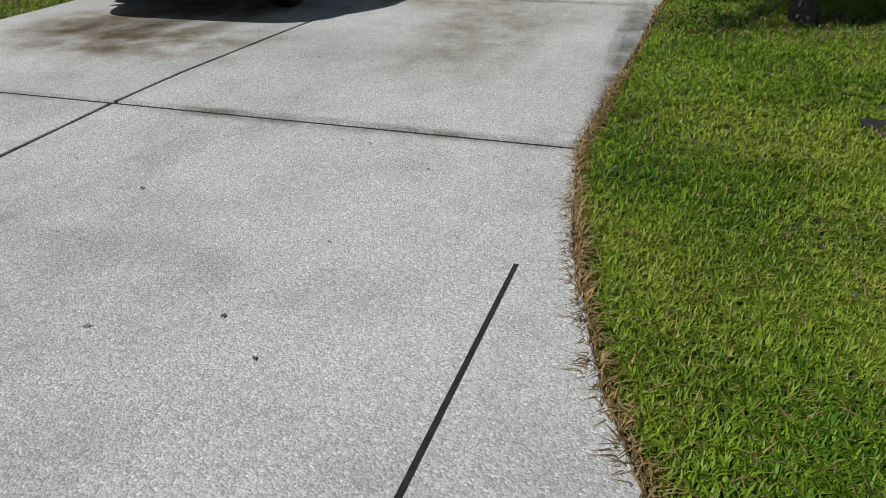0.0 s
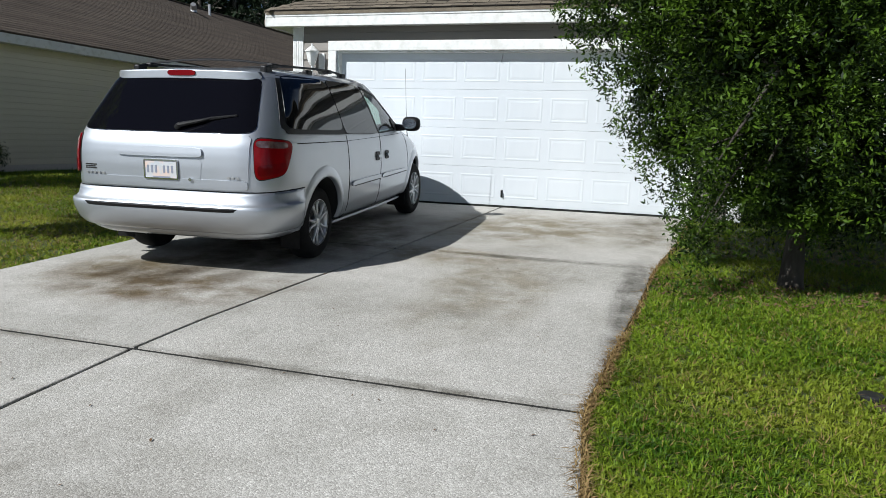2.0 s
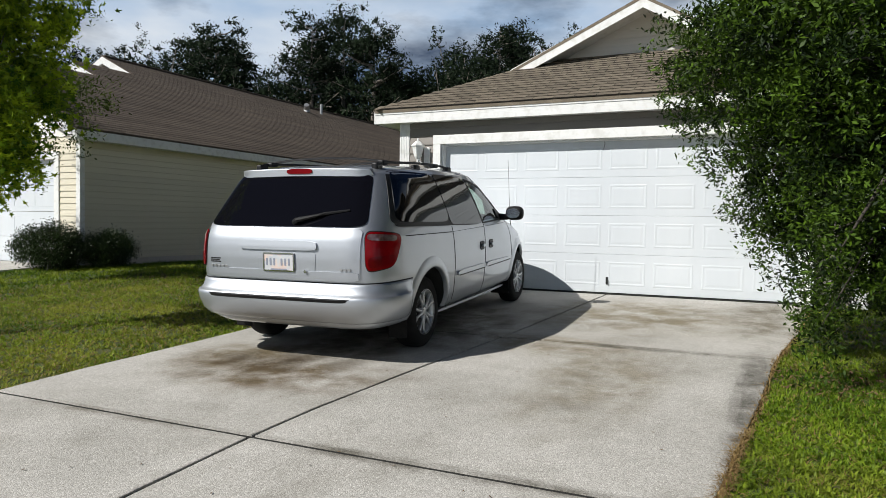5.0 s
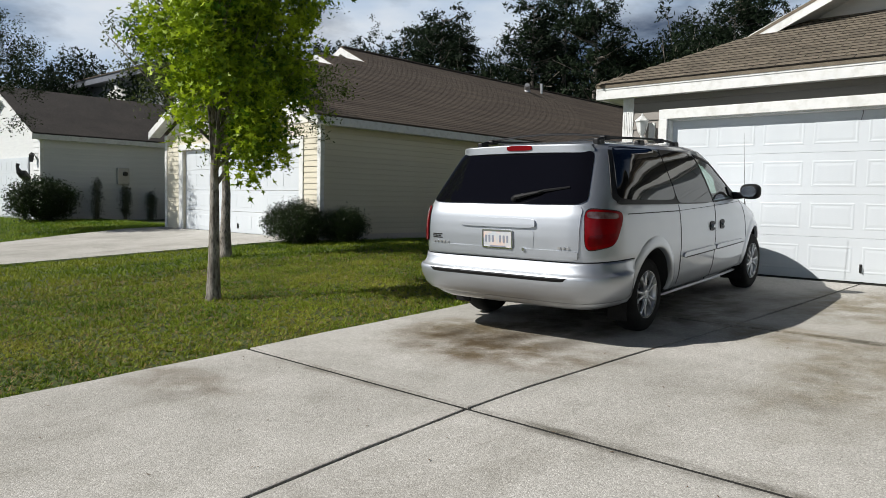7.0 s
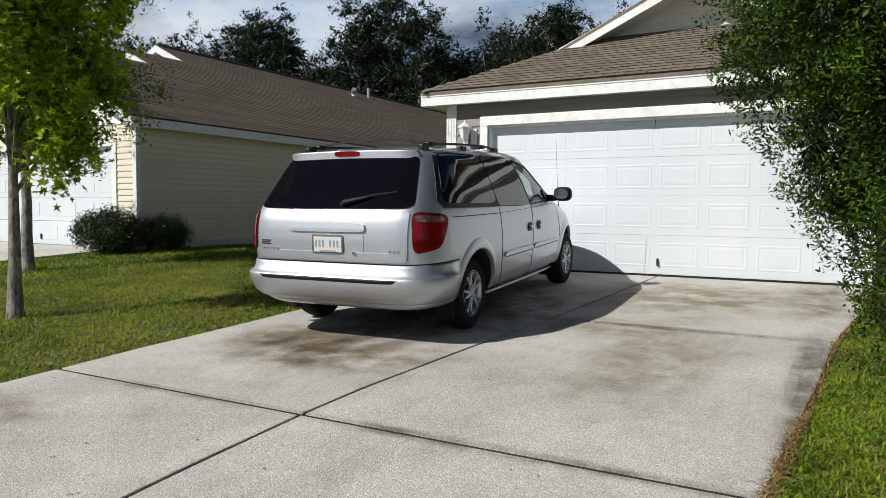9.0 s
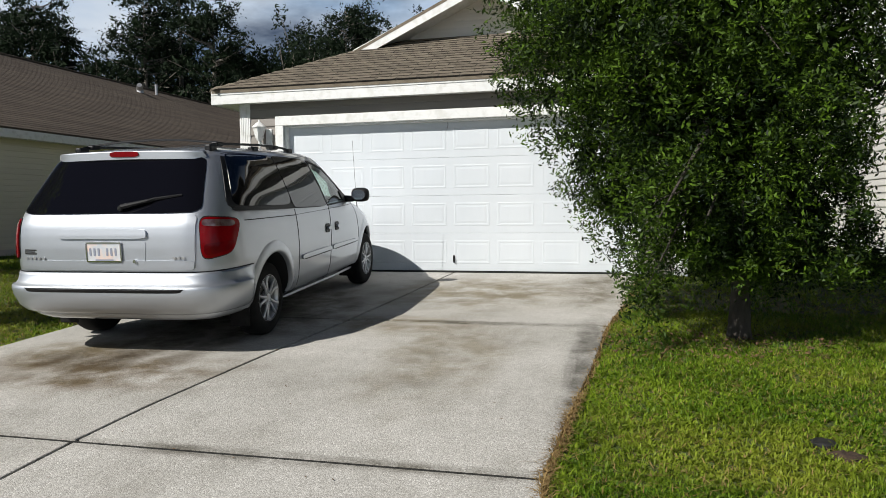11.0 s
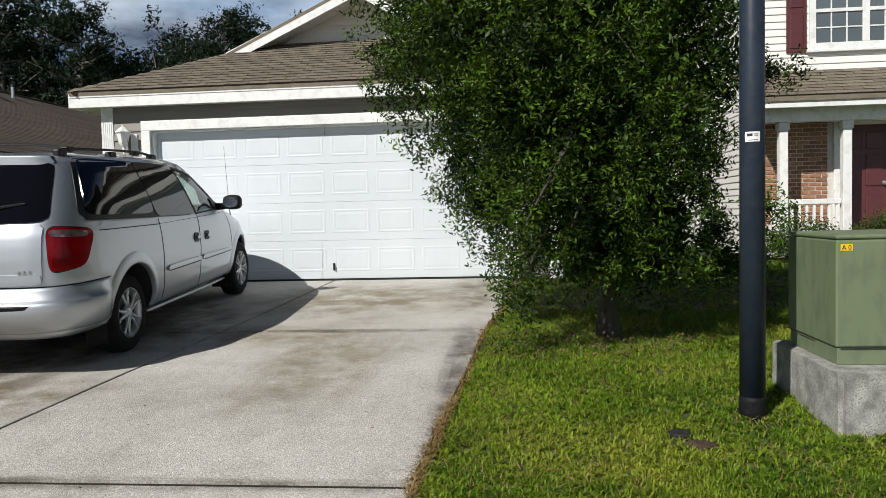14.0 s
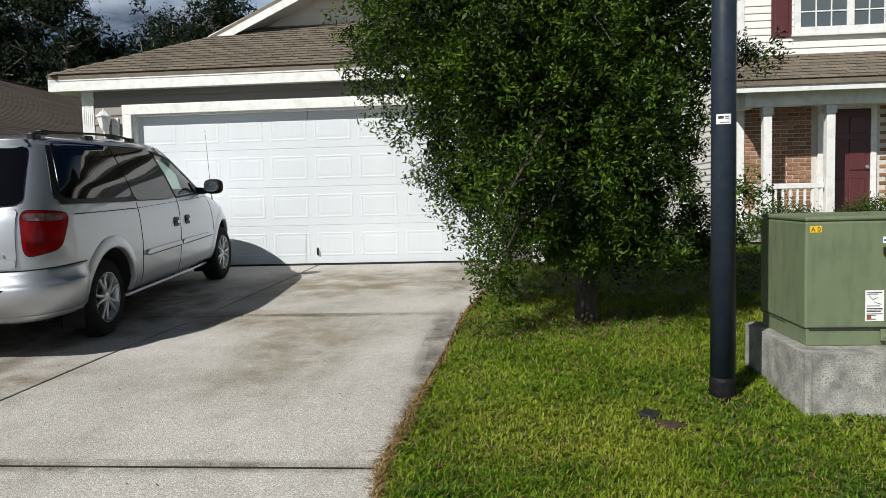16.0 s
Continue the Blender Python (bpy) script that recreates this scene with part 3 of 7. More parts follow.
lapped(wall, "siding_board", TAUPE, (-3.10, 0, 0), (1, 0, 0), (0, -1, 0), 6.20, 2.31, 2.60)
lapped(wall, "siding_board", TAUPE, (-3.22, 0.1, 0), (0, 1, 0), (-1, 0, 0), 13.8, 0.02, 2.60)
for sx in (-1, 1):
    bm = bmesh.new()
    box(bm, (min(sx * 3.07, sx * 3.245), -0.028, -0.02), (max(sx * 3.07, sx * 3.245), 0.12, 2.56), 0.006)
    for i in range(5):
        cx = sx * (3.085 + 0.029 * (i + 0.6))
        box(bm, (cx - 0.008, -0.034, 0.03), (cx + 0.008, -0.027, 2.5))
    wpart("corner_post", bm, WHITE, house, "fluted white corner board")
for lo, hi in (((-2.65, -0.045, -0.01), (-DW - 0.0, 0.0, 2.17)), ((DW, -0.045, -0.01), (2.65, 0.0, 2.17)), ((-2.65, -0.045, 2.17), (2.65, 0.0, 2.31))):
    wpart("door_trim", boxed(lo, hi, 0.006), WHITE, house, "white painted door casing")
for sx in (-1, 1):
    wpart("door_stop", boxed((min(sx * DW, sx * (DW - 0.03)), 0.002, 0), (max(sx * DW, sx * (DW - 0.03)), 0.105, DH)), WHITE, house)
wpart("door_stop", boxed((-DW + 0.031, 0.002, DH - 0.025), (DW - 0.031, 0.105, DH)), WHITE, house)
# eaves and roof
EX, EY, EZ = 3.58, -0.20, 2.715
GX, GY, GZ = 1.90, 1.60, 3.57
AX, PEAK = 0.2, 4.55
GW, GXW = 2.05, 1.30
FRONT_PITCH = (GZ - EZ) / (GY - EY)
wpart("fascia", boxed((-EX, EY - 0.022, 2.50), (EX, EY, EZ - 0.035), 0.004), WHITE, house, "white fascia board")
wpart("drip_edge", boxed((-EX - 0.01, EY - 0.032, EZ - 0.075), (EX + 0.01, EY - 0.022, EZ - 0.02)), WHITE, house)
for sx in (-1, 1):
    wpart("fascia", boxed((min(sx * EX, sx * (EX + 0.022)), EY - 0.022, 2.50), (max(sx * EX, sx * (EX + 0.022)), 14.2, EZ - 0.035), 0.004), WHITE, house)
wpart("soffit", boxed((-EX + 0.002, EY + 0.002, 2.515), (EX - 0.002, 14.2, 2.53)), WHITE, house, "white vinyl soffit")
bm = bmesh.new()
strip_roof(bm, [(-EX, EY - 0.04, EZ), (EX, EY - 0.04, EZ), (GX, GY, GZ), (GXW, GW + 0.1, GZ + FRONT_PITCH * (GW + 0.1 - GY)), (-GXW, GW + 0.1, GZ + FRONT_PITCH * (GW + 0.1 - GY)), (-GX, GY, GZ)])
strip_roof(bm, [(-EX - 0.02, EY - 0.04, EZ - 0.002), (-GX, GY, GZ - 0.002), (-GX, 14.3, GZ - 0.002), (-EX - 0.02, 14.3, EZ - 0.002)])
strip_roof(bm, [(EX + 0.02, EY - 0.04, EZ - 0.002), (EX + 0.02, 14.3, EZ - 0.002), (GX, 14.3, GZ - 0.002), (GX, GY, GZ - 0.002)])
strip_roof(bm, [(-GX - 0.1, GY - 0.12, GZ - 0.04), (AX, GY - 0.12, PEAK), (AX, 14.3, PEAK), (-GX - 0.1, 14.3, GZ - 0.04)])
strip_roof(bm, [(GX + 0.1, GY - 0.12, GZ - 0.04), (GX + 0.1, 14.3, GZ - 0.04), (AX, 14.3, PEAK), (AX, GY - 0.12, PEAK)])
roof = wpart("roof", bm, SHINGLE, house, "weathered brown shingle roof")
slope_len = math.hypot(GY - EY, GZ - EZ)
rows_n = int(slope_len / 0.143)
shingled(roof, (-EX, EY - 0.05, EZ + 0.002), (1, 0, 0), (0, GY - EY, GZ - EZ), 2 * EX, EX - GX, EX - GX, rows_n, SHINGLE, limit=260)
up_y = EY - 0.05 + (GY - EY) * rows_n * 0.143 / slope_len
shingled(roof, (-GX, up_y, EZ + 0.002 + FRONT_PITCH * (up_y - EY + 0.05)), (1, 0, 0), (0, GY - EY, GZ - EZ), 2 * GX, GX - GXW, GX - GXW, 4, SHINGLE, limit=40)
# hip caps
for sx in (-1, 1):
    a, b = Vector((sx * EX, EY - 0.04, EZ)), Vector((sx * GX, GY, GZ))
    for i in range(15):
        p, q = a.lerp(b, i / 15), a.lerp(b, (i + 1.25) / 15)
        bm = bmesh.new()
        d = (q - p).normalized()
        s = d.cross(Vector((0, 0, 1))).normalized()
        up = s.cross(d)
        vs = [bm.verts.new(p + s * w * 0.11 + up * (0.026 - abs(w) * 0.03)) for w in (-1, 0, 1)] + [bm.verts.new(q + s * w * 0.11 + up * (0.016 - abs(w) * 0.03)) for w in (-1, 0, 1)]
        lo = [bm.verts.new(v.co - up * 0.012) for v in vs]
        for i0 in (0, 1):
            bm.faces.new((vs[i0], vs[i0 + 1], vs[i0 + 4], vs[i0 + 3]))
            bm.faces.new((lo[i0], lo[i0 + 3], lo[i0 + 4], lo[i0 + 1]))
            bm.faces.new((vs[i0], lo[i0], lo[i0 + 1], vs[i0 + 1]))
        wpart("hip_cap", bm, SHINGLE, roof)
# gable above the front slope
bm = bmesh.new()
prism(bm, [(-1.40, 3.72), (1.40, 3.72), (AX, PEAK - 0.09)], GW, GW + 0.1, axis="y")
GABLE = material("pale_beige_siding", (0.68, 0.65, 0.60), (0.74, 0.71, 0.66), rough=0.55, scale=2, stretch=(0.4, 1, 6), per_piece=0.03)
gable = wpart("gable_wall", bm, GABLE, house, "pale gable siding above the front roof")
RS, RS2 = (PEAK - GZ) / (GX + AX), (PEAK - GZ) / (GX - AX)
lapped(gable, "siding_board", GABLE, (-GX, GW, 0), (1, 0, 0), (0, -1, 0), 2 * GX, 3.94, PEAK - 0.12, 0.115,
       trim=lambda z, h: ((z + h - GZ + 0.12) / RS, 2 * GX - (z + h - GZ + 0.12) / RS2))
wpart("gable_band", boxed((-1.12, GW - 0.035, 3.76), (1.0, GW - 0.001, 3.93)), GABLE, house, "beige band under the gable siding")
for sx in (-1, 1):
    bm = bmesh.new()
    prism(bm, [(sx * (GX + 0.17), GZ - 0.09), (sx * (GX - 0.17), GZ - 0.09), (AX, PEAK - 0.19), (AX, PEAK - 0.02), (sx * (GX + 0.05), GZ - 0.00)], GY - 0.115, GY - 0.085, axis="y")
    wpart("rake_board", bm, WHITE, house, "white rake board")
    bm = bmesh.new()
    prism(bm, [(sx * (GX + 0.0), GZ - 0.085), (sx * (GX - 0.06), GZ - 0.085), (AX, PEAK - 0.11), (AX, PEAK - 0.06)], GY - 0.084, GW - 0.001, axis="y")
    wpart("rake_soffit", bm, WHITE, house)

# sectional garage door
door = thing("garage_door", "white four-section steel garage door with raised panels", "garage door", (0, 0.148, 0))
SH = DH / 4


def door_section():
    bm = bmesh.new()
    box(bm, (-DW, 0.0, 0.001), (DW, 0.04, SH - 0.001), 0.002, 1)
    pw = 2 * DW / 8
    for k in range(8):
        x0, x1 = -DW + k * pw + 0.055, -DW + (k + 1) * pw - 0.055
        z0, z1 = 0.105, SH - 0.105
        # raised panel: a shallow moulded frame, then a proud field
        ring = []
        for ins, yy in ((0.0, -0.0005), (0.011, -0.0027), (0.020, -0.0027), (0.033, -0.0006), (0.041, -0.0006), (0.068, -0.0027)):
            ring.append([bm.verts.new(p) for p in ((x0 + ins, yy, z0 + ins), (x1 - ins, yy, z0 + ins), (x1 - ins, yy, z1 - ins), (x0 + ins, yy, z1 - ins))])
        for a, b in zip(ring, ring[1:]):
            for i in range(4):
                bm.faces.new((a[i], a[(i + 1) % 4], b[(i + 1) % 4], b[i]))
        bm.faces.new(ring[-1])
    return bm


me = None
for k in range(4):
    if me is None:
        ob = part("door_section", door_section(), DOORWHITE, door)
        me = ob.data
    else:
        ob = part("door_section", me, DOORWHITE, door)
    ob.location = (0, -0.04, k * SH + 0.012)
part("bottom_seal", boxed((-DW, -0.03, -0.012), (DW, 0.0, 0.013)), BLACK, door, "black rubber bottom seal")
bm = bmesh.new()
box(bm, (0.036, -0.055, 0.13), (0.064, -0.041, 0.235), 0.005)
tube(bm, [(0.05, -0.05, 0.145), (0.05, -0.085, 0.15), (0.05, -0.085, 0.215), (0.05, -0.05, 0.22)], [0.006] * 4, 8)
part("door_handle", bm, DARKMETAL, door, "small dark lift handle")
bm = tube(bmesh.new(), [(-0.02, -0.049, 2.15), (-0.015, -0.06, 2.10), (-0.035, -0.058, 2.02)], [0.004, 0.004, 0.003], 6)
part("pull_cord", bm, DARKMETAL, door, "short pull cord")

# coach lamp
lamp = thing("wall_lantern", "white wall lantern beside the garage door", "lantern", (-2.86, -0.02, 1.97))
part("back_plate", boxed((0.05, -0.02, -0.10), (0.15, 0.02, 0.16), 0.01), WHITE, lamp)
bm = bmesh.new()
for z0, z1, r0, r1 in ((-0.02, 0.02, 0.035, 0.06), (0.02, 0.17, 0.06, 0.095), (0.17, 0.185, 0.11, 0.11), (0.185, 0.25, 0.105, 0.035), (0.25, 0.29, 0.018, 0.012)):
    tube(bm, [(0, -0.12, z0), (0, -0.12, z1)], [r0, r1], 6)
part("lantern_body", bm, WHITE, lamp)
bm = tube(bmesh.new(), [(0, -0.12, 0.035), (0, -0.12, 0.155)], [0.062, 0.088], 6)
bmesh.ops.scale(bm, vec=(1.03, 1.0, 1.0), verts=bm.verts)
part("lantern_glass", bm, material("frosted_pane", (0.6, 0.6, 0.58), rough=0.2), lamp, "frosted glass sides")
part("arm", tube(bmesh.new(), [(0.08, -0.01, -0.05), (0.05, -0.09, -0.09), (0, -0.12, -0.02)], [0.014] * 3, 8), WHITE, lamp)
part("tail_scroll", tube(bmesh.new(), [(0, -0.12, -0.02), (0, -0.12, -0.12), (0.02, -0.11, -0.16)], [0.02, 0.014, 0.006], 8), WHITE, lamp)


# ---------------------------------------------------------------- cream house
nh = thing("cream_house", "cream vinyl-sided house with white garage door and brown roof", "house", (-14.2, 1, 0))
NX0, NX1, NF, NB, NEZ = -17.74, -10.65, 0.0, 27.0, 2.62
bm = bmesh.new()
for lo, hi in (((NX1 - 0.15, NF, -0.1), (NX1, NB, NEZ)), ((NX0, NF, -0.1), (NX0 + 0.15, NB, NEZ)), ((NX0 + 0.15, NB - 0.15, -0.1), (NX1 - 0.15, NB, NEZ)),
               ((NX1 - 0.75, NF, -0.1), (NX1 - 0.15, NF + 0.15, NEZ)), ((NX0 + 0.15, NF, -0.1), (NX0 + 0.95, NF + 0.15, NEZ)), ((NX0 + 0.95, NF, 2.17), (NX1 - 0.75, NF + 0.15, NEZ))):
    box(bm, lo, hi)
nwall = wpart("wall", bm, CREAM, nh, "cream vinyl siding wall")
lapped(nwall, "siding_board", CREAM, (NX1, 0.06, 0), (0, 1, 0), (1, 0, 0), NB - 0.06, 0.12, NEZ)
lapped(nwall, "siding_board", CREAM, (NX1 - 0.6, NF, 0), (1, 0, 0), (0, -1, 0), 0.50, 0.12, NEZ)
lapped(nwall, "siding_board", CREAM, (NX0 + 0.1, NF, 0), (1, 0, 0), (0, -1, 0), 0.6, 0.12, NEZ)
wpart("foundation", boxed((NX1 - 0.1, NF + 0.02, -0.1), (NX1 + 0.008, NB, 0.11)), MORTAR, nh, "grey foundation strip")
for x in (NX1, NX0):
    wpart("corner_post", boxed((x - 0.1, NF - 0.022, 0.0), (x + 0.022, NF + 0.09, NEZ), 0.006), WHITE, nh, "white corner board")
for lo, hi in (((NX0 + 0.75, -0.04, 0), (NX0 + 0.95, 0.0, 2.17)), ((NX1 - 0.75, -0.04, 0), (NX1 - 0.6, 0.0, 2.17)), ((NX0 + 0.75, -0.04, 2.17), (NX1 - 0.6, 0.0, 2.33))):
    wpart("door_trim", boxed(lo, hi, 0.005), WHITE, nh)
NP = 0.5
EAX = -10.30


def nroof(x):
    return 2.74 + NP * (EAX - x)


RIDGES = ((-0.35, 3.3, -14.2), (3.3, 5.4, -15.15), (5.4, NB + 0.4, -16.6))
bm = bmesh.new()
for y0, y1, rx in RIDGES:
    lx = rx - (EAX - rx)
    strip_roof(bm, [(EAX, y0, 2.74), (EAX, y1, 2.74), (rx, y1, nroof(rx)), (rx, y0, nroof(rx))], 0.06)
    strip_roof(bm, [(rx, y0, nroof(rx)), (rx, y1, nroof(rx)), (lx, y1, 2.74), (lx, y0, 2.74)], 0.06)
nroof_ob = wpart("roof", bm, SHINGLE_DARK, nh, "dark brown shingle roof")
# courses on the slope towards the driveway
sl = math.hypot(1, NP)
for k in range(49):
    x = EAX - k * 0.143 / sl
    y0 = next(a for a, b, rx in RIDGES if x >= rx - 0.05) if x >= -16.55 else 5.4
    bm = bmesh.new()
    nrm = Vector((NP, 0, 1)).normalized()
    up = Vector((-1, 0, NP)).normalized()
    p = Vector((x, 0, nroof(x)))
    prof = [p, p + nrm * 0.008, p + up * 0.15 + nrm * 0.003, p + up * 0.15]
    va, vb = [bm.verts.new(q + Vector((0, y0, 0))) for q in prof], [bm.verts.new(q + Vector((0, NB + 0.35, 0))) for q in prof]
    bm.faces.new(va), bm.faces.new(vb[::-1])
    for i in range(4):
        bm.faces.new((va[i], vb[i], vb[(i + 1) % 4], va[(i + 1) % 4]))
    wpart("shingle_course", bm, SHINGLE_DARK, nroof_ob)
wpart("ridge_cap", boxed((-16.72, 5.4, nroof(-16.6) - 0.03), (-16.48, NB + 0.35, nroof(-16.6) + 0.02), 0.02), SHINGLE_DARK, nroof_ob)
wpart("fascia", boxed((EAX, -0.37, 2.52), (EAX + 0.025, NB + 0.4, 2.70)), WHITE, nh, "white eave fascia")
wpart("soffit", boxed((NX1, -0.33, 2.53), (EAX - 0.002, NB + 0.3, 2.545)), WHITE, nh)
for (y0, y1, rx) in RIDGES:
    lx = rx - (EAX - rx)
    zt = nroof(rx)
    bm = prism(bmesh.new(), [(EAX - 0.45, 2.62), (lx + 0.45, 2.62), (rx, zt - 0.30)], y0 + 0.32, y0 + 0.44, axis="y")
    g = wpart("gable_wall", bm, PALE, nh, "pale gable wall")
    for sx in (-1, 1):
        ex = EAX if sx > 0 else lx
        bm = prism(bmesh.new(), [(ex, 2.70), (ex, 2.50), (rx, zt - 0.24), (rx, zt - 0.03)], y0 - 0.025, y0, axis="y")
        wpart("rake_board", bm, WHITE, nh, "white rake board")
        bm = prism(bmesh.new(), [(ex, 2.60), (ex, 2.56), (rx, zt - 0.14), (rx, zt - 0.10)], y0 + 0.002, y0 + 0.33, axis="y")
        wpart("rake_soffit", bm, WHITE, nh)
bm = tube(bmesh.new(), [(-16.0, 15.9, nroof(-16.0) - 0.05), (-16.0, 15.9, nroof(-16.0) + 0.42)], [0.06, 0.06], 10)
wpart("vent_pipe", bm, GREYMETAL, nh, "grey roof vent pipe")
bm = tube(bmesh.new(), [(-15.8, 14.6, nroof(-15.8) - 0.02), (-15.8, 14.6, nroof(-15.8) + 0.12), (-15.7, 14.45, nroof(-15.8) + 0.26)], [0.13, 0.13, 0.10], 12)
wpart("roof_vent", bm, GREYMETAL, nh, "grey turbine-style roof vent")


def plain_garage_door(at, w, h, label):
    d = thing("garage_door", label, "garage door", at)
    me, s, cols = None, h / 4, 8
    for k in range(4):
        if me is None:
            bm = boxed((-w / 2, 0, 0.003), (w / 2, 0.04, s - 0.003), 0.004, 1)
            for c in range(cols):
                x0 = -w / 2 + w / cols * c + 0.06
                box(bm, (x0, -0.006, 0.11), (x0 + w / cols - 0.12, 0.002, s - 0.11), 0.004, 1)
            ob = part("door_section", bm, DOORWHITE, d)
            me = ob.data
        else:
            ob = part("door_section", me, DOORWHITE, d)
        ob.location = (0, 0, k * s)
    part("door_handle", boxed((-0.02, -0.03, 0.12), (0.02, -0.007, 0.24), 0.006), DARKMETAL, d)
    return d


plain_garage_door(((NX0 + 0.95 + NX1 - 0.75) / 2, 0.07, 0.0), NX1 - 0.75 - NX0 - 0.95, 2.17, "white sectional garage door of the cream house")

# ---------------------------------------------------------------- white house further off
fh = thing("white_house", "white-sided house in shade with dark roof", "house", (-29, 1, 0))
FX1, FX0, FF, FB = -25.5, -32.5, -0.75, 20.0
WSIDE = material("white_vinyl_siding", (0.70, 0.71, 0.71), (0.76, 0.77, 0.76), rough=0.55, scale=2, stretch=(1, 0.3, 6), per_piece=0.02)
bm = bmesh.new()
for lo, hi in (((FX1 - 0.15, FF, -0.1), (FX1, FB, 2.92)), ((FX0, FF, -0.1), (FX0 + 0.15, FB, 2.92)), ((FX0 + 0.15, FF, -0.1), (FX1 - 0.15, FF + 0.15, 2.92)), ((FX0 + 0.15, FB - 0.15, -0.1), (FX1 - 0.15, FB, 2.92))):
    box(bm, lo, hi)
fwall = wpart("wall", bm, WSIDE, fh, "white vinyl siding wall")
lapped(fwall, "siding_board", WSIDE, (FX1, FF + 0.08, 0), (0, 1, 0), (1, 0, 0), FB - FF - 0.1, 0.12, 2.91, 0.2)
lapped(fwall, "siding_board", WSIDE, (FX1 - 0.7, FF, 0), (1, 0, 0), (0, -1, 0), 0.64, 0.12, 2.91, 0.2)
wpart("corner_post", boxed((FX1 - 0.1, FF - 0.02, 0), (FX1 + 0.02, FF + 0.1, 2.92)), WHITE, fh)
bm = bmesh.new()
frx, fez = -29.2, 3.0
frz = fez + 0.483 * (FX1 + 0.35 - frx)
strip_roof(bm, [(FX1 + 0.35, FF - 0.35, fez), (FX1 + 0.35, FB + 0.3, fez), (frx, FB + 0.3, frz), (frx, FF - 0.35, frz)], 0.07)
strip_roof(bm, [(frx, FF - 0.35, frz), (frx, FB + 0.3, frz), (2 * frx - FX1 - 0.35, FB + 0.3, fez), (2 * frx - FX1 - 0.35, FF - 0.35, fez)], 0.07)
wpart("roof", bm, SHINGLE_BLACK, fh, "dark shingle roof")
wpart("fascia", boxed((FX1 + 0.33, FF - 0.35, 2.78), (FX1 + 0.355, FB + 0.3, 2.95)), WHITE, fh)
wpart("soffit", boxed((FX1, FF - 0.3, 2.78), (FX1 + 0.328, FB, 2.795)), WHITE, fh)
bm = prism(bmesh.new(), [(FX1, 2.92), (FX0, 2.92), (frx, frz - 0.15)], FF, FF + 0.12, axis="y")
wpart("gable_wall", bm, WSIDE, fh)
for sx in (0, 1):
    ex = FX1 + 0.35 if sx == 0 else 2 * frx - FX1 - 0.35
    bm = prism(bmesh.new(), [(ex, fez - 0.04), (ex, fez - 0.24), (frx, frz - 0.26), (frx, frz - 0.05)], FF - 0.375, FF - 0.352, axis="y")
    wpart("rake_board", bm, WHITE, fh)
plain_garage_door((-28.9, FF - 0.05, 0.0), 4.6, 2.2, "white garage door of the white house")
meter = thing("electric_meter", "grey electric meter box on the white wall", "meter box", (FX1 + 0.02, 2.1, 1.2))
part("cabinet", boxed((0, -0.22, 0.1), (0.14, 0.22, 0.72), 0.015), GREYMETAL, meter)
part("dial", tube(bmesh.new(), [(0.14, 0.05, 0.5), (0.22, 0.05, 0.5)], [0.09, 0.085], 14), DARKMETAL, meter)
part("conduit", tube(bmesh.new(), [(0.06, 0.0, 0.1), (0.06, 0.0, -1.15)], [0.025, 0.025], 8), GREYMETAL, meter)
wl_ = thing("wall_lantern", "black wall lantern on the white house", "lantern", (FX1 - 0.35, FF - 0.02, 2.0))
part("lantern_body", tube(bmesh.new(), [(0, -0.16, 0), (0, -0.16, 0.25), (0, -0.16, 0.33)], [0.06, 0.10, 0.02], 6), DARKMETAL, wl_)
part("arm", tube(bmesh.new(), [(0, 0.02, 0.1), (0, -0.08, 0.30), (0, -0.16, 0.33)], [0.015] * 3, 6), DARKMETAL, wl_)
# a taller house showing over the white house
bh = thing("far_house", "tall grey-roofed house with shade-toned eaves far behind", "house", (-42, 9, 0))
# wall and eave colours are darkened to stand for shade on this front
SHADED_SIDE = material("shade_toned_siding", (0.13, 0.14, 0.16), (0.16, 0.17, 0.19), rough=0.6, scale=2, stretch=(0.3, 1, 6))
SHADED_EAVE = material("shade_toned_eave", (0.14, 0.15, 0.18), (0.17, 0.18, 0.21), rough=0.5, scale=2)
bm = bmesh.new()
for lo, hi in (((-49, 8.0, -0.1), (-34, 8.2, 7.2)), ((-49, 8.2, -0.1), (-48.8, 18, 7.2)), ((-34.2, 8.2, -0.1), (-34, 18, 7.2)), ((-48.8, 17.8, -0.1), (-34.2, 18, 7.2))):
    box(bm, lo, hi)
wpart("wall", bm, SHADED_SIDE, bh, "blue-grey siding wall with shade in its colour")
wpart("fascia", boxed((-49.6, 7.36, 7.22), (-33.4, 7.42, 7.56)), SHADED_EAVE, bh, "grey eave board with shade in its colour")
wpart("soffit", boxed((-49.5, 7.421, 7.21), (-33.5, 8.0, 7.24)), SHADED_EAVE, bh)
bm = bmesh.new()
strip_roof(bm, [(-49.7, 7.3, 7.62), (-33.3, 7.3, 7.62), (-33.3, 13, 9.3), (-49.7, 13, 9.3)], 0.06)
strip_roof(bm, [(-49.7, 13, 9.3), (-33.3, 13, 9.3), (-33.3, 18.6, 7.62), (-49.7, 18.6, 7.62)], 0.06)
wpart("roof", bm, SHINGLE_DARK, bh, "grey shingle roof")
wpart("porch_gable", prism(bmesh.new(), [(-40.3, 6.0), (-37.4, 6.0), (-37.4, 6.35), (-38.85, 6.95), (-40.3, 6.35)], 7.6, 7.98, axis="y"), WHITE, bh, "white gable end")

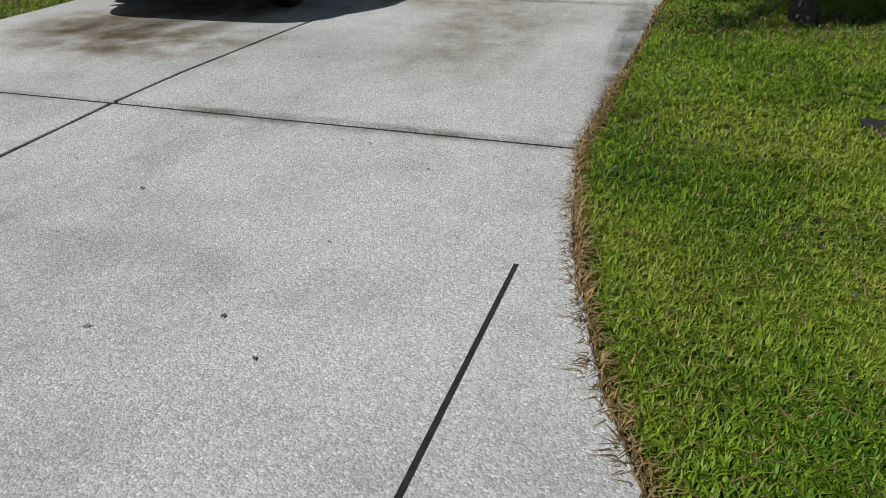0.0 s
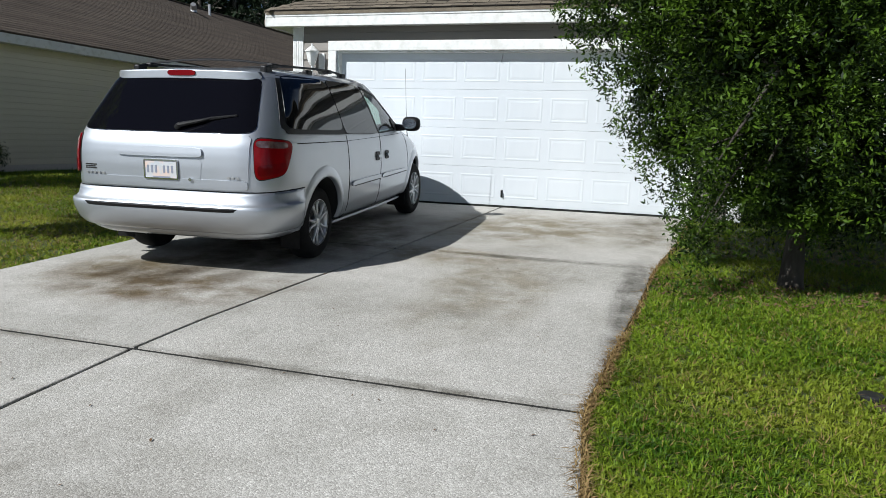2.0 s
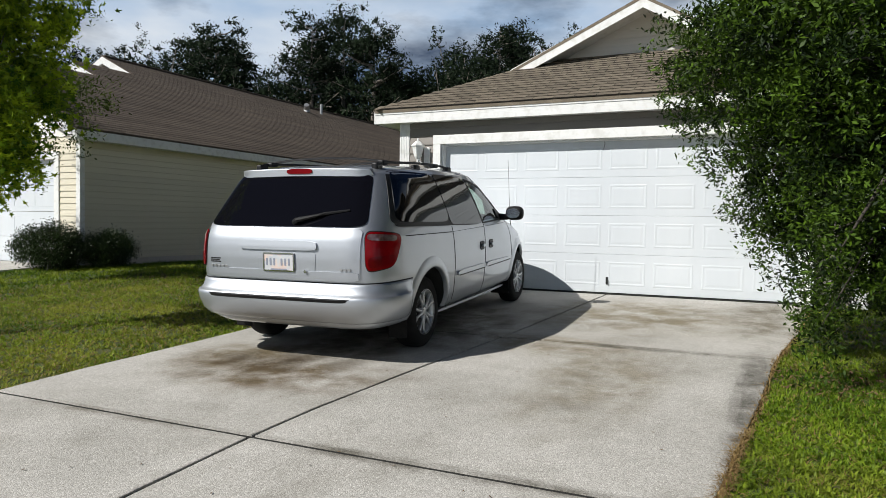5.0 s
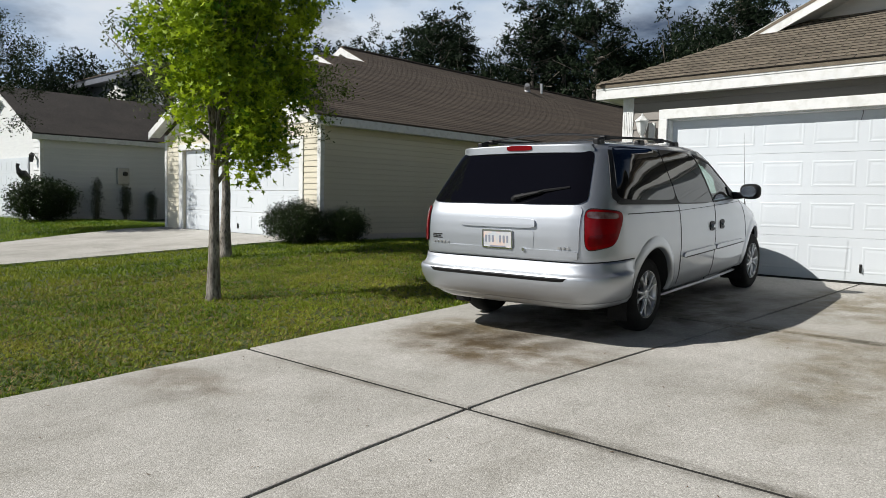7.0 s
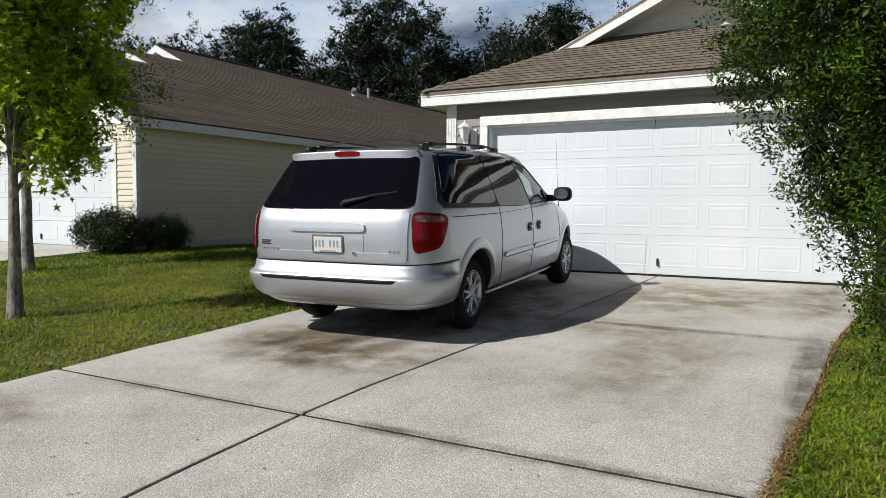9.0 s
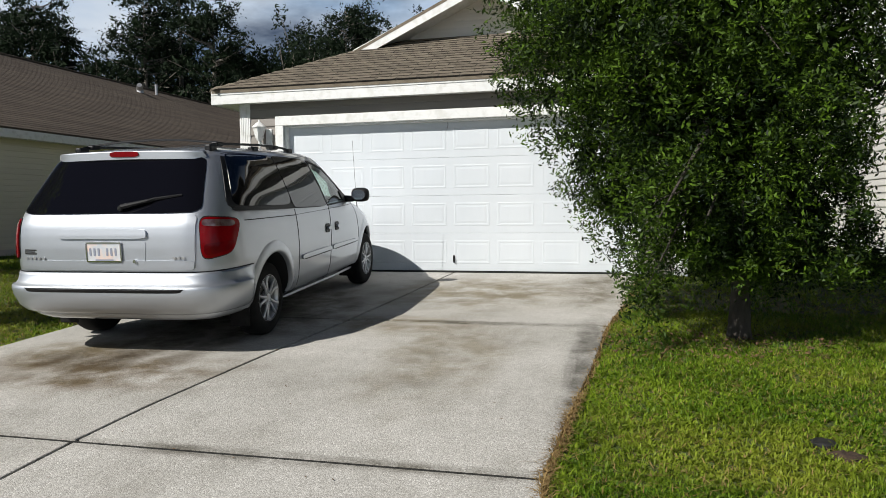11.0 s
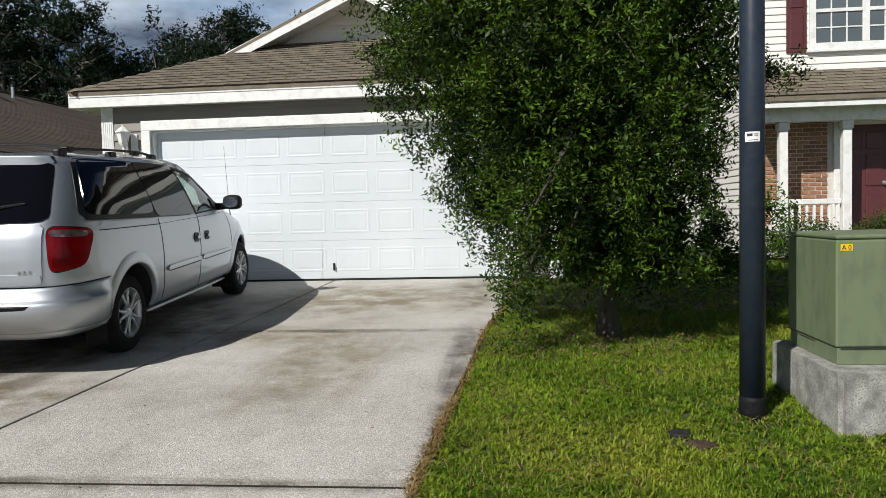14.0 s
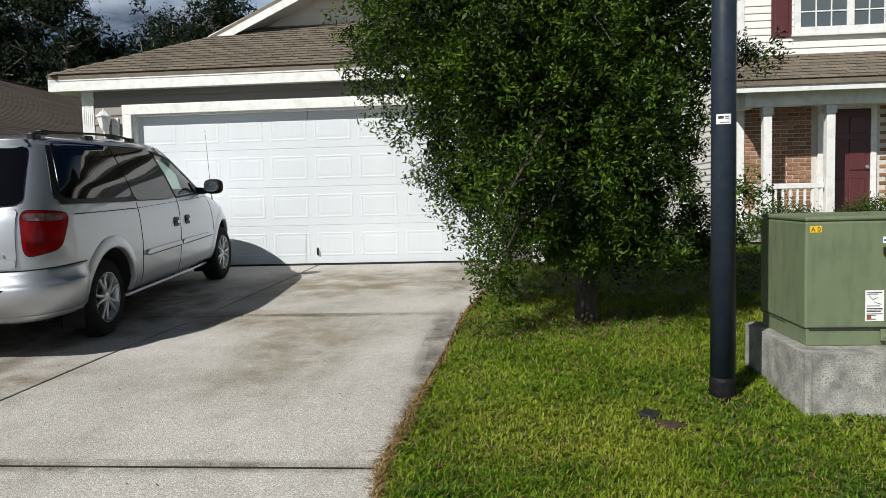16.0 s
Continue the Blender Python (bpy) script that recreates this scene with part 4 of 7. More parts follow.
# ornament standing behind the shrub of the white house
bm = tube(bmesh.new(), [(0, 0, 0), (0, 0, 1.15)], [0.045, 0.045], 8)
tube(bm, [(-0.02, 0.18, 1.10), (0.0, 0.10, 1.32), (0.0, -0.02, 1.46), (0.0, -0.13, 1.52), (0.0, -0.17, 1.66), (0.0, -0.16, 1.78)], [0.05, 0.13, 0.15, 0.09, 0.05, 0.06], 10)
solid("garden_ornament", bm, DARKMETAL, "dark upright garden ornament by the shrub", "ornament").matrix_basis = pose(-26.3, -1.05, -0.06) @ Matrix.Scale(1.12, 4)


# ---------------------------------------------------------------- two-storey house with a porch
rh = thing("porch_house", "two-storey house with brick porch front and pale siding", "house", (10, 6, 0))
RX0, RX1, RF, RB, RT = 6.90, 14.8, 3.62, 15.0, 5.6
bm = bmesh.new()
box(bm, (RX0, RF, -0.1), (RX1, RF + 0.15, 2.75))
brick_backing = wpart("brick_wall", bm, MORTAR, rh, "red-brown brick wall with grey mortar")
bm = bmesh.new()
for lo, hi in (((RX0, RF, 2.75), (RX1, RF + 0.15, RT)), ((RX0, RF + 0.15, -0.1), (RX0 + 0.15, RB, RT)), ((RX1 - 0.15, RF + 0.15, -0.1), (RX1, RB, RT)), ((RX0 + 0.15, RB - 0.15, -0.1), (RX1 - 0.15, RB, RT))):
    box(bm, lo, hi)
rwall = wpart("wall", bm, PALE, rh, "pale vinyl siding wall")
lapped(rwall, "siding_board", PALE, (RX0 + 0.1, RF, 0), (1, 0, 0), (0, -1, 0), RX1 - RX0 - 0.2, 2.75, RT)
lapped(rwall, "siding_board", PALE, (RX0, RF + 0.1, 0), (0, 1, 0), (-1, 0, 0), RB - RF - 0.2, 0.1, RT)
wpart("corner_post", boxed((RX0 - 0.022, RF - 0.024, 0), (RX0 + 0.10, RF + 0.1, RT), 0.005), WHITE, rh, "white corner board")
bm = bmesh.new()
strip_roof(bm, [(RX0 - 0.4, RF - 0.4, RT), (RX1 + 0.4, RF - 0.4, RT), (RX1 + 0.4, 10.3, RT + 2.6), (RX0 - 0.4, 10.3, RT + 2.6)], 0.1)
strip_roof(bm, [(RX0 - 0.4, 10.3, RT + 2.6), (RX1 + 0.4, 10.3, RT + 2.6), (RX1 + 0.4, RB + 0.4, RT), (RX0 - 0.4, RB + 0.4, RT)], 0.1)
wpart("roof", bm, SHINGLE, rh, "brown shingle roof")
# porch
wpart("porch_floor", boxed((RX0, 2.85, 0.0), (RX1, RF, 0.28), 0.01), PLAIN_CONCRETE, rh, "concrete porch floor")
wpart("porch_beam", boxed((RX0 - 0.1, 2.92, 2.30), (RX1, 3.12, 2.56), 0.005), WHITE, rh, "white porch beam")
wpart("porch_fascia", boxed((RX0 - 0.35, 2.58, 2.50), (RX1, 2.605, 2.66)), WHITE, rh)
wpart("porch_ceiling", boxed((RX0 - 0.33, 2.606, 2.565), (RX1, RF, 2.585)), WHITE, rh)
wpart("porch_side_beam", boxed((RX0 - 0.1, 3.12, 2.30), (RX0 + 0.08, RF - 0.03, 2.56)), WHITE, rh)
bm = bmesh.new()
strip_roof(bm, [(RX0 - 0.4, 2.55, 2.68), (RX1, 2.55, 2.68), (RX1, RF + 0.02, 3.28), (RX0 - 0.4, RF + 0.02, 3.28)], 0.08)
proof = wpart("porch_roof", bm, SHINGLE, rh, "brown shingle porch roof")
shingled(proof, (RX0 - 0.4, 2.54, 2.684), (1, 0, 0), (0, RF - 2.55, 0.60), 3.9, 0, 0, 8, SHINGLE, limit=180)
for x in (7.185, 8.22, 11.0, 13.2):
    bm = boxed((x - 0.07, 2.95, 0.28), (x + 0.07, 3.09, 2.30), 0.006)
    box(bm, (x - 0.09, 2.93, 2.16), (x + 0.09, 3.11, 2.29), 0.008)
    box(bm, (x - 0.09, 2.93, 0.282), (x + 0.09, 3.11, 0.40), 0.008)
    wpart("porch_column", bm, WHITE, rh, "square white porch column")
rail = thing("porch_railing", "white porch railing with slim balusters", "railing", (7.7, 3.0, 0.28))
for z0, z1 in ((0.62, 0.71), (0.06, 0.13)):
    wpart("rail", boxed((7.28, 2.98, 0.28 + z0), (8.125, 3.06, 0.28 + z1), 0.008), WHITE, rail)
    wpart("rail", boxed((7.145, 3.12, 0.28 + z0), (7.225, RF - 0.03, 0.28 + z1), 0.008), WHITE, rail)
for i in range(7):
    x = 7.28 + 0.845 * (i + 0.5) / 7
    wpart("baluster", boxed((x - 0.019, 3.0, 0.411), (x + 0.019, 3.04, 0.9)), WHITE, rail)
for i in range(4):
    y = 3.14 + 0.44 * (i + 0.5) / 4
    wpart("baluster", boxed((7.166, y - 0.019, 0.411), (7.204, y + 0.019, 0.9)), WHITE, rail)
# porch door
pd = thing("front_door", "maroon panelled front door in white frame", "door", (8.8, RF, 0.28))
wpart("leaf", boxed((8.36, RF - 0.03, 0.29), (9.16, RF - 0.002, 2.28), 0.004), MAROON, pd, "maroon door leaf")
for x0 in (8.45, 8.80):
    for z0, z1 in ((0.45, 1.05), (1.20, 1.75), (1.85, 2.15)):
        wpart("panel", boxed((x0, RF - 0.045, z0), (x0 + 0.27, RF - 0.03, z1), 0.012), MAROON, pd)
for lo, hi in (((8.26, RF - 0.05, 0.28), (8.359, RF - 0.002, 2.38)), ((9.161, RF - 0.05, 0.28), (9.26, RF - 0.002, 2.38)), ((8.359, RF - 0.05, 2.281), (9.161, RF - 0.002, 2.38))):
    wpart("frame", boxed(lo, hi, 0.005), WHITE, pd, "white door frame")
wpart("knob", tube(bmesh.new(), [(9.09, RF - 0.03, 1.25), (9.09, RF - 0.08, 1.25), (9.09, RF - 0.10, 1.25)], [0.02, 0.035, 0.02], 12), GREYMETAL, pd)
# upper window and shutters
uw = thing("window_1", "white double window with grilles and screens", "window", (9.2, RF, 3.85), kind="structure")
WX0, WX1, WZ0, WZ1 = 7.84, 9.73, 3.62, 4.95
for lo, hi in (((WX0, RF - 0.064, WZ0), (WX0 + 0.11, RF - 0.002, WZ1)), ((WX1 - 0.11, RF - 0.064, WZ0), (WX1, RF - 0.002, WZ1)), ((WX0 + 0.11, RF - 0.064, WZ0), (WX1 - 0.11, RF - 0.002, WZ0 + 0.11)),
               ((WX0 + 0.11, RF - 0.064, WZ1 - 0.11), (WX1 - 0.11, RF - 0.002, WZ1)), ((8.73, RF - 0.064, WZ0 + 0.11), (8.85, RF - 0.002, WZ1 - 0.11))):
    wpart("window_frame", boxed(lo, hi, 0.006), WHITE, uw)
wpart("window_sill", boxed((WX0 - 0.05, RF - 0.09, WZ0 - 0.05), (WX1 + 0.05, RF - 0.002, WZ0 - 0.002), 0.006), WHITE, uw)
for x0, x1 in ((WX0 + 0.11, 8.73), (8.85, WX1 - 0.11)):
    wpart("sash_rail", boxed((x0, RF - 0.058, 4.26), (x1, RF - 0.0255, 4.32)), WHITE, uw)
    for z0, z1 in ((WZ0 + 0.11, 4.26), (4.32, WZ1 - 0.11)):
        wpart("pane", boxed((x0, RF - 0.036, z0), (x1, RF - 0.026, z1)), PANE, uw, "dark reflecting window pane")
        for i in (1, 2):
            x = x0 + (x1 - x0) * i / 3
            wpart("glazing_bar", boxed((x - 0.011, RF - 0.046, z0), (x + 0.011, RF - 0.0365, z1)), WHITE, uw)
        zc = (z0 + z1) / 2
        wpart("glazing_bar", boxed((x0, RF - 0.048, zc - 0.011), (x1, RF - 0.0465, zc + 0.011)), WHITE, uw)
for x0 in (7.45, 9.77):
    sh = thing("shutter", "maroon panelled window shutter", "shutter", (x0, RF, 3.58), group="shutters beside the window")
    part("leaf", boxed((0, -0.055, 0), (0.34, -0.0235, 1.5), 0.006), MAROON, sh)
    for z0, z1 in ((0.07, 0.68), (0.78, 1.42)):
        part("panel", boxed((0.06, -0.066, z0), (0.28, -0.055, z1), 0.010), MAROON, sh)

# shrubs, chair and wreath of the porch come with the plants

# ---------------------------------------------------------------- lamp post
PX, PY = 3.955, -5.66
WRAP = material("black_wrap", (0.005, 0.005, 0.006), (0.010, 0.010, 0.011), rough=0.65, spec=0.2, scale=14, bump=0.6, bump_scale=40)
pole = thing("street_lamp_post", "dark blue-grey round metal lamp post in the lawn", "lamp post", (PX, PY, gz(PY) - 0.03))
part("shaft", tube(bmesh.new(), [(0, 0, 0.12), (0.004, 0, 2.0), (0.01, 0, 5.2)], [0.071, 0.068, 0.06], 28), POLEPAINT, pole, smooth=True)
part("sleeve", tube(bmesh.new(), [(0, 0, -0.1), (0, 0, 0.05), (0, 0, 0.10), (0, 0, 0.125)], [0.079, 0.074, 0.0745, 0.0715], 28), WRAP, pole, "black base sleeve", smooth=True)
lbl = part("sticker", bmesh.new(), PAPER, pole, "white numbered sticker")


def curved_label(w, h, z, r, mat, face=-90.0):
    bm = bmesh.new()
    n = 10
    for i in range(n):
        a0, a1 = radians(face) + (i / n - 0.5) * w / r, radians(face) + ((i + 1) / n - 0.5) * w / r
        bm.faces.new([bm.verts.new((r * math.cos(a), r * math.sin(a), zz)) for a, zz in ((a0, z), (a1, z), (a1, z + h), (a0, z + h))])
    bmesh.ops.remove_doubles(bm, verts=bm.verts, dist=1e-5)
    return bm


lbl.data = mesh_of(curved_label(0.082, 0.056, 1.585, 0.0715, PAPER, -103), "sticker", PAPER)
part("print", mesh_of(curved_label(0.030, 0.016, 1.615, 0.0722, INK, -115), "print", INK), INK, lbl)
part("print", mesh_of(curved_label(0.022, 0.005, 1.624, 0.0722, INK, -88), "print", INK), INK, lbl)
part("print", mesh_of(curved_label(0.022, 0.004, 1.614, 0.0722, INK, -88), "print", INK), INK, lbl)
part("print", mesh_of(curved_label(0.05, 0.004, 1.592, 0.0722, INK, -100), "print", INK), INK, lbl)
lamp_head = bmesh.new()
tube(lamp_head, [(0.01, 0, 5.2), (0.01, 0, 5.3), (0.01, 0, 5.65), (0.01, 0, 5.8)], [0.08, 0.13, 0.19, 0.05], 16)
part("lamp_head", lamp_head, BLACK, pole, "black lamp head")

# ---------------------------------------------------------------- transformer box on its pad
TX, TY, TZ = 4.38, -5.75, -0.005
tb = thing("transformer_box", "faded green metal transformer cabinet on a pad", "utility box", (TX, TY, TZ))
TW, TD, THT = 1.35, 0.72, 0.735
bm = prism(bmesh.new(), [(0, 0.10), (TW, 0.10), (TW, THT - 0.03), (0, THT - 0.03)], 0.0, TD, axis="y")
body = part("cabinet", bm, BOXGREEN, tb)
bv = body.modifiers.new("bevel", "BEVEL")
bv.width, bv.segments = 0.012, 3
bm = boxed((0.012, 0.012, 0.0), (TW - 0.012, TD - 0.012, 0.0995), 0.004)
part("skirt", bm, BOXGREEN, tb, "green lower skirt")
bm = boxed((-0.003, -0.004, THT - 0.029), (TW + 0.003, TD + 0.003, THT), 0.014, 3)
part("lid", bm, BOXGREEN, tb, "green lid with rounded edges")
part("seam", boxed((-0.002, 0.30, 0.098), (0.0, TD, 0.104)), BLACK, tb)
# black strip laid on the front as the shadow under the door
part("shadow_gap", boxed((0.02, -0.003, 0.098), (TW - 0.02, 0.0, 0.107)), BLACK, tb, "black strip drawn as shade under the door")
st = part("yellow_tag", boxed((0.022, -0.003, 0.645), (0.088, -0.001, 0.682)), YELLOW, tb, "yellow tag with a letter and a number")


def lettering(text, size, m, mat, parent, name="lettering"):
    cu = bpy.data.curves.new(name, "FONT")
    cu.body, cu.size, cu.extrude = text, size, 0.0005
    tmp = new(name, cu)
    me = bpy.data.meshes.new_from_object(tmp.evaluated_get(bpy.context.evaluated_depsgraph_get()))
    bpy.data.objects.remove(tmp)
    me.materials.clear()
    me.materials.append(mat)
    ob = new(name, me)
    ob.parent = parent
    ob.matrix_basis = m
    return ob


lettering("A 0", 0.036, pose(0.028, -0.004, 0.651, 90, 0, 0), INK, st)
wp = part("warning_label", boxed((0.325, -0.003, 0.14), (0.425, -0.001, 0.315)), PAPER, tb, "white warning label with small print")
for i, (w, z) in enumerate(((0.08, 0.300), (0.06, 0.292), (0.07, 0.225), (0.085, 0.21), (0.085, 0.202), (0.075, 0.194), (0.085, 0.180), (0.05, 0.172), (0.05, 0.150))):
    part("print_line", boxed((0.333, -0.0042, z), (0.333 + w, -0.003, z + 0.004)), INK, wp)
part("pictogram", tube(bmesh.new(), [(0.345, -0.0032, 0.162), (0.345, -0.0045, 0.162)], [0.013, 0.013], 14), material("brown_print", (0.25, 0.10, 0.04), rough=0.5), wp)
for a, b in (((0.345, 0.285), (0.365, 0.262)), ((0.365, 0.262), (0.39, 0.275)), ((0.37, 0.25), (0.41, 0.235))):
    part("drawing", tube(bmesh.new(), [(a[0], -0.0036, a[1]), (b[0], -0.0036, b[1])], [0.0018, 0.0018], 4), INK, wp)
bt = part("blue_tag", boxed((0.415, -0.003, 0.58), (0.52, -0.001, 0.615)), PAPER, tb, "white and blue tag")
part("blue_stripe", boxed((0.42, -0.0042, 0.590), (0.515, -0.003, 0.602)), material("blue_print", (0.03, 0.06, 0.35), rough=0.5), bt)
hs = part("hasp", boxed((0.415, -0.05, 0.515), (0.47, -0.001, 0.56), 0.006), DARKMETAL, tb, "dark lock hasp")
part("bolt", tube(bmesh.new(), [(0.44, -0.001, 0.055), (0.44, -0.04, 0.055)], [0.022, 0.022], 6), GREYMETAL, tb, "hexagonal bolt")
part("bracket", boxed((0.405, -0.02, 0.03), (0.48, -0.001, 0.096), 0.004), BOXGREEN, tb)
bm = boxed((TX - 0.075, TY - 0.235, gz(TY) - 0.25), (TX + TW + 0.1, TY + TD + 0.1, TZ - 0.001))
es = [e for e in bm.edges if abs(e.verts[0].co.z - e.verts[1].co.z) > 0.1]
bmesh.ops.bevel(bm, geom=es, offset=0.03, segments=2, affect="EDGES")
bmesh.ops.subdivide_edges(bm, edges=bm.edges, cuts=3, use_grid_fill=True)
for v in bm.verts:
    v.co += Vector((0.012 * noise.noise(v.co * 7), 0.012 * noise.noise(v.co * 7 + Vector((5, 5, 5))), 0.0))
solid("concrete_pad", bm, PADSTONE, "rough exposed-aggregate concrete pad under the cabinet", "concrete pad")
# valve cover in the grass
SOIL_BARE = material("bare_brown_earth", (0.034, 0.022, 0.014), (0.075, 0.046, 0.028), rough=0.95, scale=30, bump=0.9, bump_scale=70)
vc = thing("valve_cover", "small dark valve cover sunk in the lawn", "valve cover", (3.49, -6.07, gz(-6.07) - 0.050))
part("lid", tube(bmesh.new(), [(-0.02, 0.08, 0.0), (-0.02, 0.08, 0.044), (-0.02, 0.08, 0.052)], [0.065, 0.065, 0.055], 20), BLACK, vc)
bm = bmesh.new()
rings = []
for k, (r, z) in enumerate(((0.005, 0.040), (0.04, 0.044), (0.075, 0.030), (0.10, 0.0))):
    rings.append([bm.verts.new((0.045 + r * (1.15 + 0.5 * noise.noise((math.cos(a) * 2, math.sin(a) * 2, k * 0.3))) * math.cos(a), -0.08 + r * (1 + 0.5 * noise.noise((math.cos(a) * 2, math.sin(a) * 2, 4))) * math.sin(a),
                                z + 0.012 * noise.noise((r * 60 * math.cos(a), r * 60 * math.sin(a), 1)))) for a in np.linspace(0, math.tau, 24, endpoint=False)])
for a, b in zip(rings, rings[1:]):
    for i in range(24):
        bm.faces.new((a[i], a[(i + 1) % 24], b[(i + 1) % 24], b[i]))
bm.faces.new(rings[0])
part("earth_patch", bm, SOIL_BARE, vc, "bare brown earth beside the lid", smooth=True)
# the bricks behind the porch
bw, bh_, mj = 0.197, 0.060, 0.014
bm = boxed((0, 0, 0), (bw, 0.012, bh_), 0.003, 1)
brick_me = mesh_of(bm, "brick", BRICK)
bm = boxed((0, 0, 0), (0.096, 0.012, bh_), 0.003, 1)
half_me = mesh_of(bm, "brick", BRICK)
inv = rh.matrix_basis.inverted()
cnt = 0
for r in range(29):
    z = 0.56 + r * (bh_ + mj)
    x = RX0 + 0.11 - (0.0 if r % 2 else 0.106)
    while x < 9.6 and cnt < 300:
        if x >= RX0 + 0.105 and not (x + bw > 8.26 and x < 9.26):
            ob = part("brick", brick_me, BRICK, brick_backing)
            ob.matrix_basis = Matrix.Translation(inv @ Vector((x, RF - 0.012, z)))
            cnt += 1
        elif x >= RX0 + 0.105 and x + 0.096 < 8.26:
            ob = part("brick", half_me, BRICK, brick_backing)
            ob.matrix_basis = Matrix.Translation(inv @ Vector((x, RF - 0.012, z)))
            cnt += 1
        elif x < RX0 + 0.105:
            ob = part("brick", half_me, BRICK, brick_backing)
            ob.matrix_basis = Matrix.Translation(inv @ Vector((RX0 + 0.112, RF - 0.012, z)))
            cnt += 1
        x += bw + mj


# ---------------------------------------------------------------- minivan
SILVER = material("silver_metallic_paint", (0.475, 0.50, 0.54), (0.505, 0.53, 0.57), rough=0.53, metal=0.95, scale=1.5, coat=0.9, third=(0.47, 0.495, 0.53), fine=600)
TINT = material("dark_privacy_glass", (0.006, 0.007, 0.009), rough=0.03, spec=0.6)
REAR_TINT = material("black_privacy_glass", (0.004, 0.004, 0.006), rough=0.03, spec=0.18)
SEAM = material("panel_gap", (0.012, 0.012, 0.012), rough=0.8)
TRIM = material("satin_black_trim", (0.010, 0.010, 0.011), (0.015, 0.015, 0.016), rough=0.5, scale=30, spec=0.25)
REDLENS = material("red_lens", (0.19, 0.002, 0.005), (0.26, 0.003, 0.006), rough=0.12, scale=9, coat=0.08, spec=0.15)
REDDEEP = material("deep_red_lens", (0.13, 0.002, 0.005), (0.19, 0.003, 0.006), rough=0.12, scale=12, coat=0.08, spec=0.15)
CLEARLENS = material("clear_lens", (0.34, 0.24, 0.24), (0.22, 0.10, 0.10), rough=0.1, metal=0.5, scale=25, coat=1.0)
CHROME = material("chrome", (0.75, 0.76, 0.78), rough=0.12, metal=1.0)
ALLOY = material("silver_alloy", (0.55, 0.56, 0.57), (0.62, 0.62, 0.63), rough=0.35, metal=0.7, scale=20)
SEATCLOTH = material("grey_seat_cloth", (0.09, 0.09, 0.09), (0.13, 0.13, 0.125), rough=0.9, scale=30)
CLEARGLASS = bpy.data.materials.new("green_tinted_glass")
CLEARGLASS.use_nodes = True
_n, _l = CLEARGLASS.node_tree.nodes, CLEARGLASS.node_tree.links
_g, _t, _f, _m = _n.new("ShaderNodeBsdfGlossy"), _n.new("ShaderNodeBsdfTransparent"), _n.new("ShaderNodeLayerWeight"), _n.new("ShaderNodeMixShader")
_g.inputs["Roughness"].default_value = 0.02
_t.inputs["Color"].default_value = (0.62, 0.74, 0.68, 1)
_f.inputs["Blend"].default_value = 0.5
_p, _q = _n.new("ShaderNodeMath"), _n.new("ShaderNodeMath")
_p.operation, _q.operation = "POWER", "MULTIPLY_ADD"
_p.inputs[1].default_value, _q.inputs[1].default_value, _q.inputs[2].default_value = 4.0, 0.85, 0.05
_l.new(_f.outputs["Facing"], _p.inputs[0])
_l.new(_p.outputs[0], _q.inputs[0])
_l.new(_q.outputs[0], _m.inputs[0])
_l.new(_t.outputs[0], _m.inputs[1])
_l.new(_g.outputs[0], _m.inputs[2])
_l.new(_m.outputs[0], _n["Material Output"].inputs["Surface"])

VZ = [0.30, 0.34, 0.45, 0.60, 0.75, 0.90, 1.00, 1.08, 1.17, 1.30, 1.45, 1.56, 1.62, 1.665, 1.70, 1.72, 1.73]
VW = [0.87, 0.925, 0.962, 0.98, 0.99, 0.985, 0.978, 0.965, 0.94, 0.905, 0.855, 0.815, 0.775, 0.69, 0.52, 0.32, 0.06]
VR = [-0.86, -0.93, -0.965, -0.985, -1.00, -1.005, -1.00, -0.99, -0.955, -0.855, -0.740, -0.656, -0.61, -0.50, -0.22, 0.15, 0.55]
VF = [3.78, 3.88, 3.95, 3.97, 3.93, 3.76, 3.45, 3.12, 2.90, 2.66, 2.36, 2.11, 1.97, 1.80, 1.58, 1.32, 0.95]
UC, NR, NF_ = 1.0, 8.0, 3.8


def van_row(z):
    return float(np.interp(z, VZ, VW)), float(np.interp(z, VZ, VR)), float(np.interp(z, VZ, VF))


def van_side(u, z):
    w, r, f = van_row(z)
    a, n = (UC - r, NR) if u < UC else (f - UC, NF_)
    return w * max(0.0, 1 - min(1.0, abs(u - UC) / a) ** n) ** (1 / n)


def van_rear(x, z):
    w, r, f = van_row(z)
    return UC - (UC - r) * max(0.0, 1 - min(1.0, abs(x) / w) ** NR) ** (1 / NR)


def van_wrap(theta, z, out=0.0):
    """Round the rear: theta 0 is the middle of the tailgate, 90 degrees the flank; negative goes to the other side."""
    w, r, f = van_row(z)
    s, c = math.sin(abs(theta)), math.cos(theta)
    x, u = w * s ** (2 / NR), UC - (UC - r) * c ** (2 / NR)
    return (math.copysign(x + out * s, theta), u - out * c, z)


van = thing("minivan", "silver minivan parked on the driveway, nose to the garage", "van", (0, 0, 0))
van.matrix_basis = Matrix.Translation((-1.594, -4.129, -0.2136)) @ Matrix.Rotation(0.0555, 4, "Z") @ Matrix.Rotation(0.0517, 4, "X")


